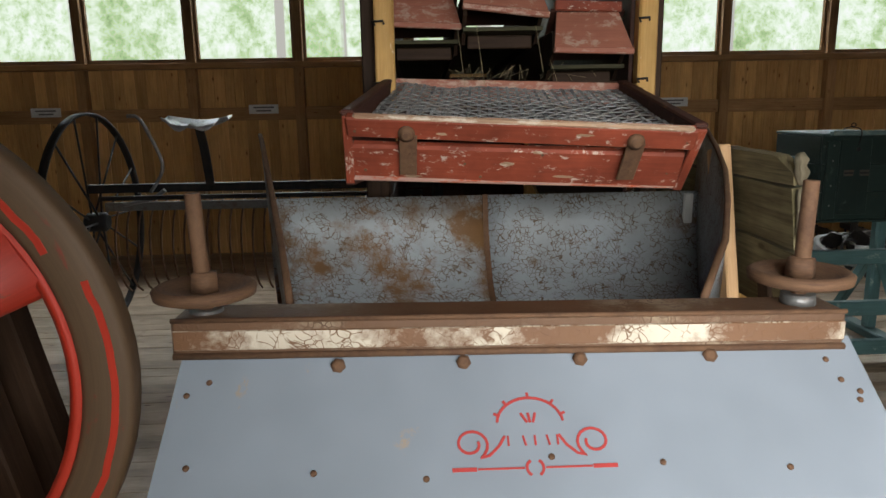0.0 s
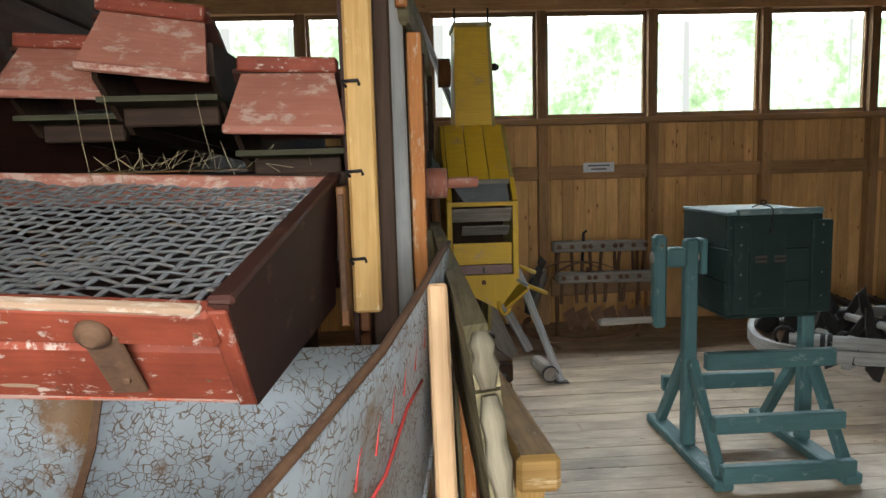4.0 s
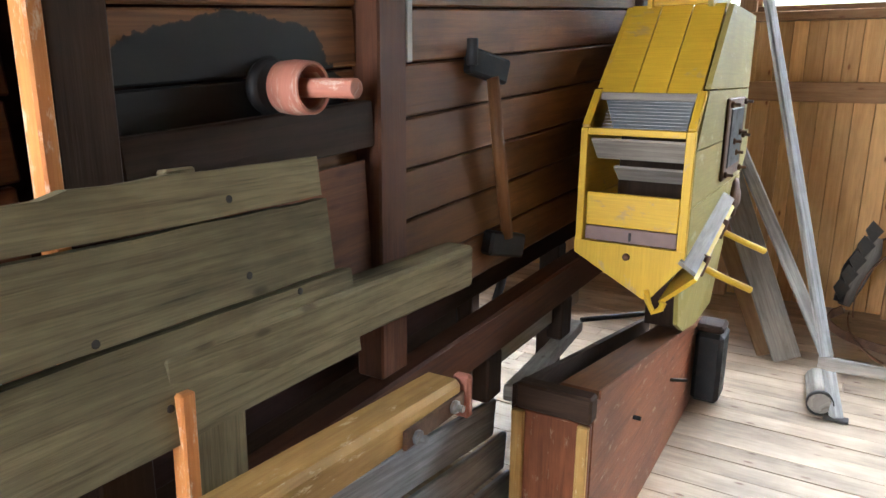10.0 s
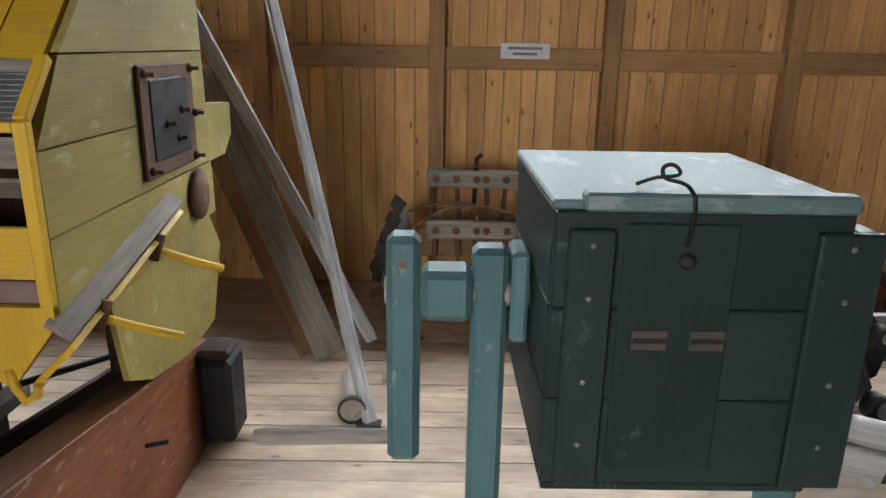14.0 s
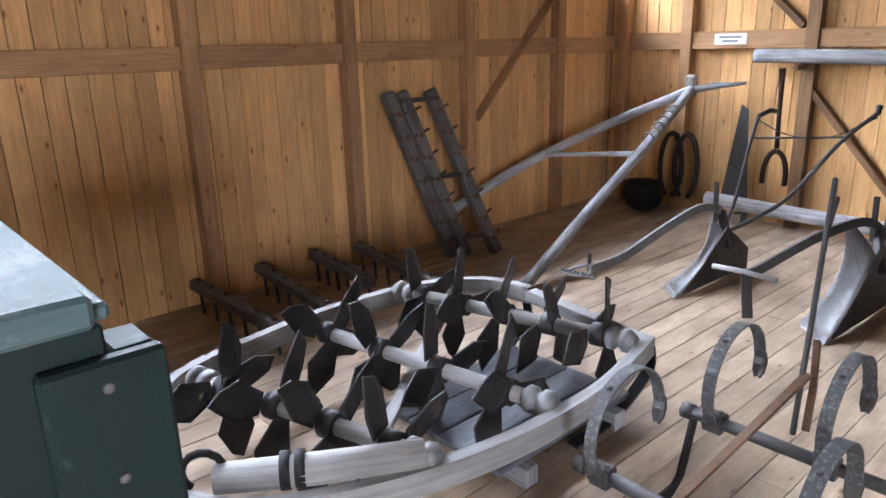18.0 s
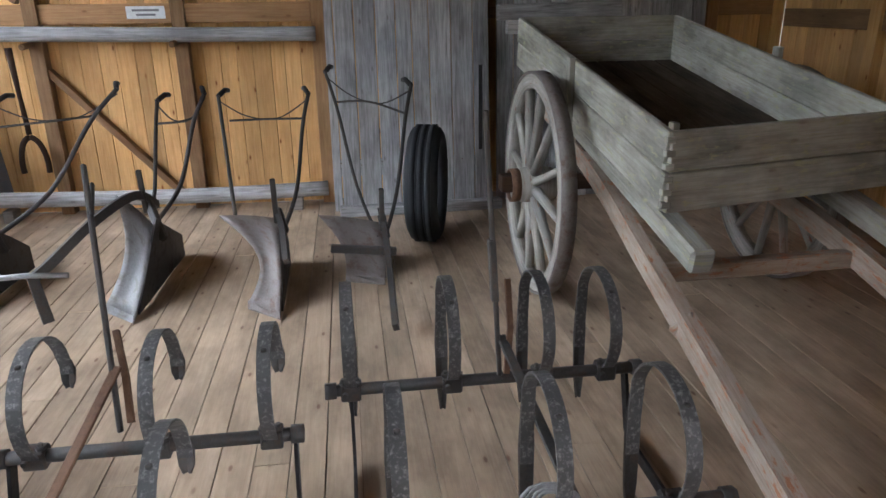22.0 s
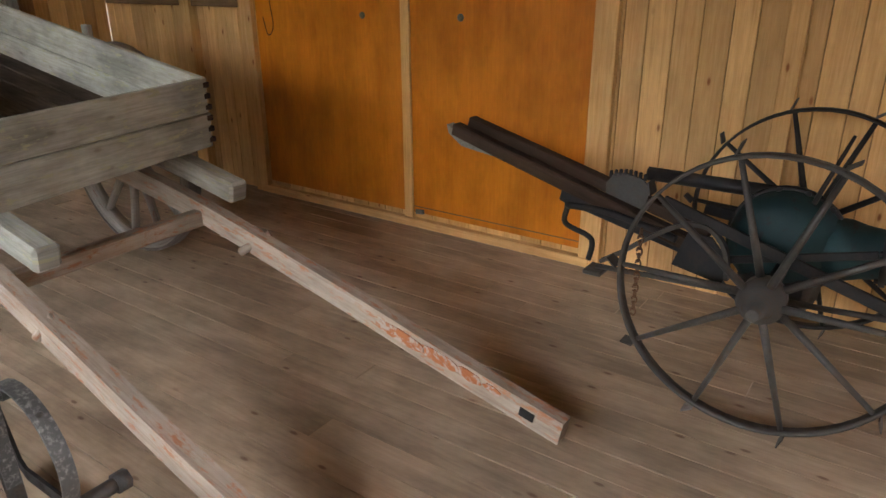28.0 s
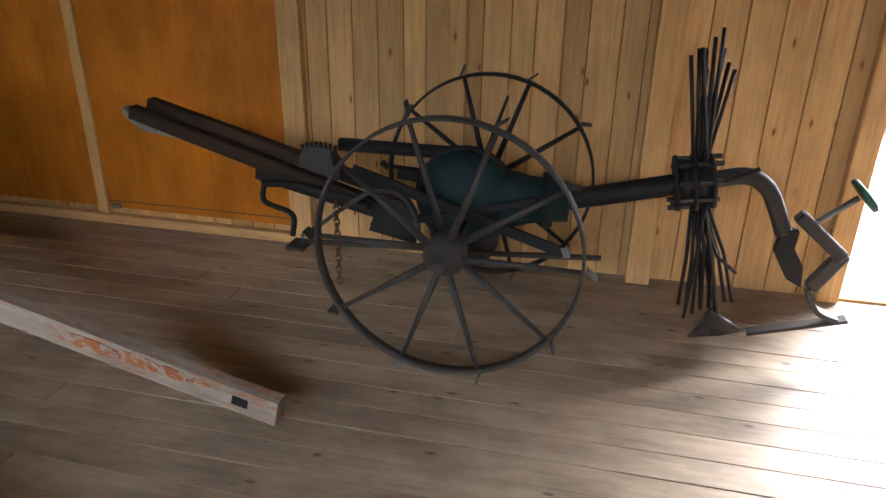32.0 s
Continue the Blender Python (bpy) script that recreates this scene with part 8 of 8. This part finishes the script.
rt = part("rotor", Geo().lathe((2.055, 0.085, 0.755), (-0.98, 0, 0.17), [(-0.078, 0.05), (-0.076, 0.108), (-0.060, 0.110), (-0.058, 0.086), (-0.012, 0.086), (-0.010, 0.112), (0.006, 0.112), (0.008, 0.086), (0.056, 0.086), (0.058, 0.108), (0.072, 0.106), (0.074, 0.05)], 24), M_BLACK_IRON, dg, "black rotor hub with steel rods")
rng2 = random.Random(3)
for k in range(8):
    a = radians(45 * k + 15)
    q_ = Vector((2.055, 0.085, 0.755)) + Vector((0.0, math.cos(a), math.sin(a))) * 0.095
    part("rotor_bolt", Geo().cyl(q_ - Vector((-0.088, 0, 0.015)), q_ + Vector((-0.088, 0, 0.015)), 0.010, None, 6), M_IRON, rt)
for k in range(11):
    x = 2.02 + 0.012 * (k % 5) - 0.02
    a = -0.20 + 0.04 * k
    top = 0.33 + 0.20 * rng2.random()
    part("rod", Geo().tube([(x + 0.02, 0.03 + 0.01 * k, 0.80), (x + a * 0.35 + 0.04, 0.02 + 0.012 * k, 0.80 + top)], 0.0075, 6), M_BLACK_IRON, rt)
    part("rod", Geo().tube([(x + 0.01, 0.03 + 0.01 * k, 0.70), (x - 0.05 + a * 0.3, 0.03 + 0.012 * k, 0.45), (x - 0.08 + a * 0.5, 0.03 + 0.012 * k, 0.19 + 0.08 * rng2.random())], 0.0075, 6), M_BLACK_IRON, rt)
part("rod", Geo().tube([(2.0, 0.1, 0.62), (1.93, 0.12, 0.47), (1.85, 0.13, 0.41)], 0.0075, 6), M_BLACK_IRON, rt)
part("rod", Geo().tube([(2.0, 0.1, 0.75), (1.9, 0.12, 0.80), (1.84, 0.13, 0.84)], 0.009, 6), M_BLACK_IRON, rt)
part("goose_neck", Geo().tube(smooth_path([(1.99, 0.085, 0.77), (1.87, 0.085, 0.795), (1.79, 0.085, 0.755), (1.74, 0.085, 0.67), (1.70, 0.085, 0.58)]), 0.033, 12), M_IRON, dg, "curved iron goose neck")
cl = part("clamp_block", Geo().plate([(1.71, 0.115, 0.60), (1.72, 0.115, 0.50), (1.66, 0.115, 0.40), (1.60, 0.115, 0.37), (1.61, 0.115, 0.46), (1.655, 0.115, 0.53), (1.65, 0.115, 0.60)], 0.05), M_BLACK_IRON, dg, "cast iron height clamp")
part("clamp_arm", Geo().beam((1.66, 0.085, 0.66), (1.47, 0.085, 0.50), 0.05, 0.05, (0, 1, 0), 0.008), M_IRON, cl)
part("clamp_arm", Geo().beam((1.56, 0.085, 0.36), (1.47, 0.085, 0.52), 0.06, 0.035, (0, 1, 0), 0.008), M_IRON, cl)
hs = part("hand_screw", Geo().cyl((1.61, 0.085, 0.62), (1.47, 0.085, 0.745), 0.012), M_GALV, dg, "screw with green hand wheel")
part("hand_wheel", Geo().lathe((1.455, 0.085, 0.755), (-0.75, 0, 0.66), [(-0.01, 0.02), (-0.008, 0.07), (0.008, 0.075), (0.016, 0.06), (0.016, 0.02)], 20), paint("green_wheel_paint", (0.03, 0.10, 0.06), (0.03, 0.03, 0.03), 0.2, 0.5, 10, 0.2), hs)
part("share_arm", Geo().strip(smooth_path([(1.57, 0.085, 0.36), (1.52, 0.085, 0.27), (1.44, 0.09, 0.24)]), (0, 1, 0), 0.06, 0.02), M_IRON, dg)
part("share_bar", Geo().beam((1.40, 0.09, 0.245), (1.75, 0.06, 0.12), 0.06, 0.014, (0, 0, 1), 0.003), M_IRON, dg)
part("share", Geo().sheet([[(1.74, 0.06, 0.13), (1.80, 0.1, 0.16), (1.86, 0.14, 0.20)], [(1.83, -0.03, 0.04), (1.90, 0.03, 0.13), (1.92, 0.12, 0.24)], [(1.93, -0.06, 0.003), (1.97, 0.02, 0.04), (1.96, 0.1, 0.12)]], 0.008), M_IRON, dg, "curved digging share")
part("share_stay", Geo().beam((1.88, 0.1, 0.20), (2.0, 0.1, 0.66), 0.012, 0.05, (0, 1, 0), 0.003), M_IRON, dg)

PLACE = Vector((-0.045, 0.056, 0))
# ---- hay rake behind the hopper ----
hk = thing("hay_rake", (-1.5, 4.6, 0.0), "horse-drawn iron hay rake with curved tines and seat", "hay rake")
for x in (-2.46, 0.0):
    c = Vector((x, 4.6, 0.78))
    wh = part("wheel", Geo().ring(c, (1, 0, 0), 0.78, 0.05, 0.018, 56), M_BLACK_IRON, hk, "tall thin iron wheel")
    part("hub", Geo().lathe(c, (1, 0, 0), [(-0.08, 0.05), (-0.06, 0.07), (0.06, 0.07), (0.08, 0.05)], 16), M_BLACK_IRON, wh)
    for k in range(14):
        a = radians(360 / 14 * k)
        part("spoke", Geo().tube([c + Vector((0.03 * (1 if k % 2 else -1), 0.06 * math.cos(a), 0.06 * math.sin(a))), c + Vector((0, 0.765 * math.cos(a), 0.765 * math.sin(a)))], 0.008, 5), M_BLACK_IRON, wh)
part("axle_beam", Geo().beam((-2.5, 4.6, 1.02), (0.02, 4.6, 1.02), 0.06, 0.06), M_BLACK_IRON, hk)
part("tine_beam", Geo().beam((-2.35, 4.52, 0.90), (-0.1, 4.52, 0.90), 0.05, 0.06), M_GALV, hk)
for k in range(28):
    x = -2.3 + 0.081 * k
    part("tine", Geo().tube(arc((x, 4.78, 0.58), (0, -0.30, 0), (0, 0, 0.36), -70, 75, 8), 0.008, 5), M_RUST, hk)
part("seat_post", Geo().strip([(-1.62, 4.58, 1.02), (-1.62, 4.5, 1.3), (-1.62, 4.42, 1.45)], (1, 0, 0), 0.06, 0.014), M_BLACK_IRON, hk)
rows = []
for i in range(13):
    u = -1 + i / 6
    w_ = math.sqrt(max(0.0, 1 - 0.85 * u * u))
    rows.append([(-1.62 + 0.22 * u, 4.40 + 0.17 * v * w_, 1.475 + 0.045 * u * u + 0.05 * max(v, 0) ** 2 * w_ - (0.055 * math.sin(math.pi * min(1.0, abs(u) * 1.25)) if v < -0.9 else 0.02 if v < -0.5 else 0.03 * w_)) for v in (-1, -0.7, -0.3, 0.2, 0.6, 1)])
part("seat", Geo().sheet(rows, 0.008), iron("bare_seat_metal", (0.55, 0.56, 0.57), (0.12, 0.11, 0.10), 0.2, 0.35, 0.6), hk, "pressed metal seat worn bright")
part("lever", Geo().tube(smooth_path([(-2.02, 4.5, 1.0), (-1.92, 4.5, 1.18), (-2.0, 4.5, 1.42), (-2.06, 4.5, 1.52), (-2.13, 4.5, 1.53)]), 0.013, 6), M_GREY_IRON, hk)
part("lever", Geo().tube(smooth_path([(-2.2, 4.45, 0.92), (-2.0, 4.45, 0.96), (-1.9, 4.45, 1.02)]), 0.015, 6), M_GREY_IRON, hk)
for y in (4.35, 4.9):
    part("frame_bar", Geo().beam((-2.3, y, 0.98), (-0.1, y, 0.98), 0.04, 0.03), M_BLACK_IRON, hk)
PLACE = Vector((0, 0, 0))

# ---- the building's pieces ----


def boards(parent, make, lo, hi, width, material, gap=0.003):
    """A row of boards from lo to hi, each an object; make(a, b) gives its two corners."""
    x = lo
    while x < hi - 0.01:
        w = width * rng.choice((0.85, 1.0, 1.0, 1.12))
        b = min(x + w, hi)
        p, q = make(x + gap / 2, b - gap / 2)
        part("board", Geo().box(p, q, 0.003, 2), material, parent)
        x = b


boards(wall_n, lambda a, b: ((a, Y1, 0.0), (b, Y1 + 0.027 - rng.random() * 0.005, SILL - 0.072)), X0, X1, 0.115, M_PINE)
boards(wall_e, lambda a, b: ((X1, a, 0.0), (X1 + 0.027 - rng.random() * 0.005, b, TOP - 0.003)), Y0, Y1, 0.125, M_PINE)
boards(wall_s, lambda a, b: ((a, Y0 - 0.027 + rng.random() * 0.005, 0.0), (b, Y0, TOP - 0.003)), DOOR_X1 + 0.02, X1, 0.135, M_PINE, 0.004)
y = Y0 - 0.02
row = 0
while y < Y1:
    x = X0 - rng.random() * 3
    while x < X1:
        l = rng.uniform(3.4, 4.6)
        a, b = max(x, X0), min(x + l, X1)
        if b - a > 0.05:
            drop = rng.uniform(0, 0.0035)
            part("plank", Geo().box((a + 0.001, y + 0.001, -0.033), (b - 0.001, min(y + 0.1285 + 0.0012 * math.sin(row * 2.3), Y1 + 0.02), -drop), 0.0015, 0), M_FLOOR, floor)
        x += l
    y += 0.131
    row += 1

# ---- windows and what lies outside ----
m, nt, b = nodes_of("window_glass")
b.inputs["Transmission Weight"].default_value = 1.0
b.inputs["Roughness"].default_value = 0.02
b.inputs["IOR"].default_value = 1.01
M_GLASS = m
m, nt, b = nodes_of("forest_distance")
tc = nt.nodes.new("ShaderNodeTexCoord")
pos = tc.outputs["Object"]
leaf = noise_tex(nt, pos, 3.2, 10, 0.8)
blob = noise_tex(nt, mapping(nt, pos, (1.0, 1.0, 0.45)), 0.55, 5, 0.65)
mx = nt.nodes.new("ShaderNodeMath")
mx.operation = "MULTIPLY_ADD"
nt.links.new(blob, mx.inputs[0])
mx.inputs[1].default_value = 0.7
nt.links.new(leaf, mx.inputs[2])
green = ramp(nt, mx.outputs[0], [(0.60, (0.26, 0.38, 0.17)), (0.76, (0.50, 0.66, 0.36)), (0.90, (0.86, 0.96, 0.80)), (1.0, (1.0, 1.0, 1.0))])
trunk = ramp(nt, noise_tex(nt, mapping(nt, pos, (1.0, 1.0, 0.015)), 2.1, 2, 0.4), [(0.63, (0, 0, 0)), (0.65, (1, 1, 1))])
col = mixc(nt, trunk, green, (0.52, 0.50, 0.46))
em = nt.nodes.new("ShaderNodeEmission")
nt.links.new(col, em.inputs["Color"])
em.inputs["Strength"].default_value = 2.8
nt.links.new(em.outputs[0], nt.nodes["Material Output"].inputs["Surface"])
backdrop = solid("backdrop", Geo().box((-30, 19.9, -3), (38, 20, 16)), m, "bright spring forest seen through the windows", "forest", kind="structure")
m2, nt, b = nodes_of("outdoor_ground")
tc = nt.nodes.new("ShaderNodeTexCoord")
nt.links.new(ramp(nt, noise_tex(nt, tc.outputs["Object"], 3.0, 8, 0.7), [(0.3, (0.20, 0.18, 0.13)), (0.6, (0.33, 0.31, 0.25)), (0.8, (0.16, 0.2, 0.09))]), b.inputs["Base Color"])
b.inputs["Roughness"].default_value = 0.95
ground = solid("ground", Geo().box((-60, -60, -0.3), (60, 60, -0.16), 0.01), m2, "gravel and grass ground round the shed", "ground", kind="structure")

for k in range(len(POSTS_N)):
    a = POSTS_N[k] + 0.046
    c = (POSTS_N[k + 1] if k + 1 < len(POSTS_N) else X1) - 0.046
    win = thing("window_%d" % (k + 1), ((a + c) / 2, Y1, SILL), "fixed wooden framed window onto bright forest", "window", kind="structure")
    for nm, lo, hi in (("window_frame", (a, Y1 + 0.01, SILL - 0.008), (c, Y1 + 0.06, SILL + 0.035)), ("window_frame", (a, Y1 + 0.01, HEAD - 0.04), (c, Y1 + 0.06, HEAD - 0.002)),
                       ("window_frame", (a, Y1 + 0.012, SILL + 0.036), (a + 0.03, Y1 + 0.058, HEAD - 0.042)), ("window_frame", (c - 0.03, Y1 + 0.012, SILL + 0.036), (c, Y1 + 0.058, HEAD - 0.042))):
        part(nm, Geo().box(lo, hi), M_PINE_OLD, win)
    pane = part("pane", Geo().box((a + 0.031, Y1 + 0.03, SILL + 0.036), (c - 0.031, Y1 + 0.034, HEAD - 0.042), 0.0005), M_GLASS, win)
    pane.visible_shadow = False
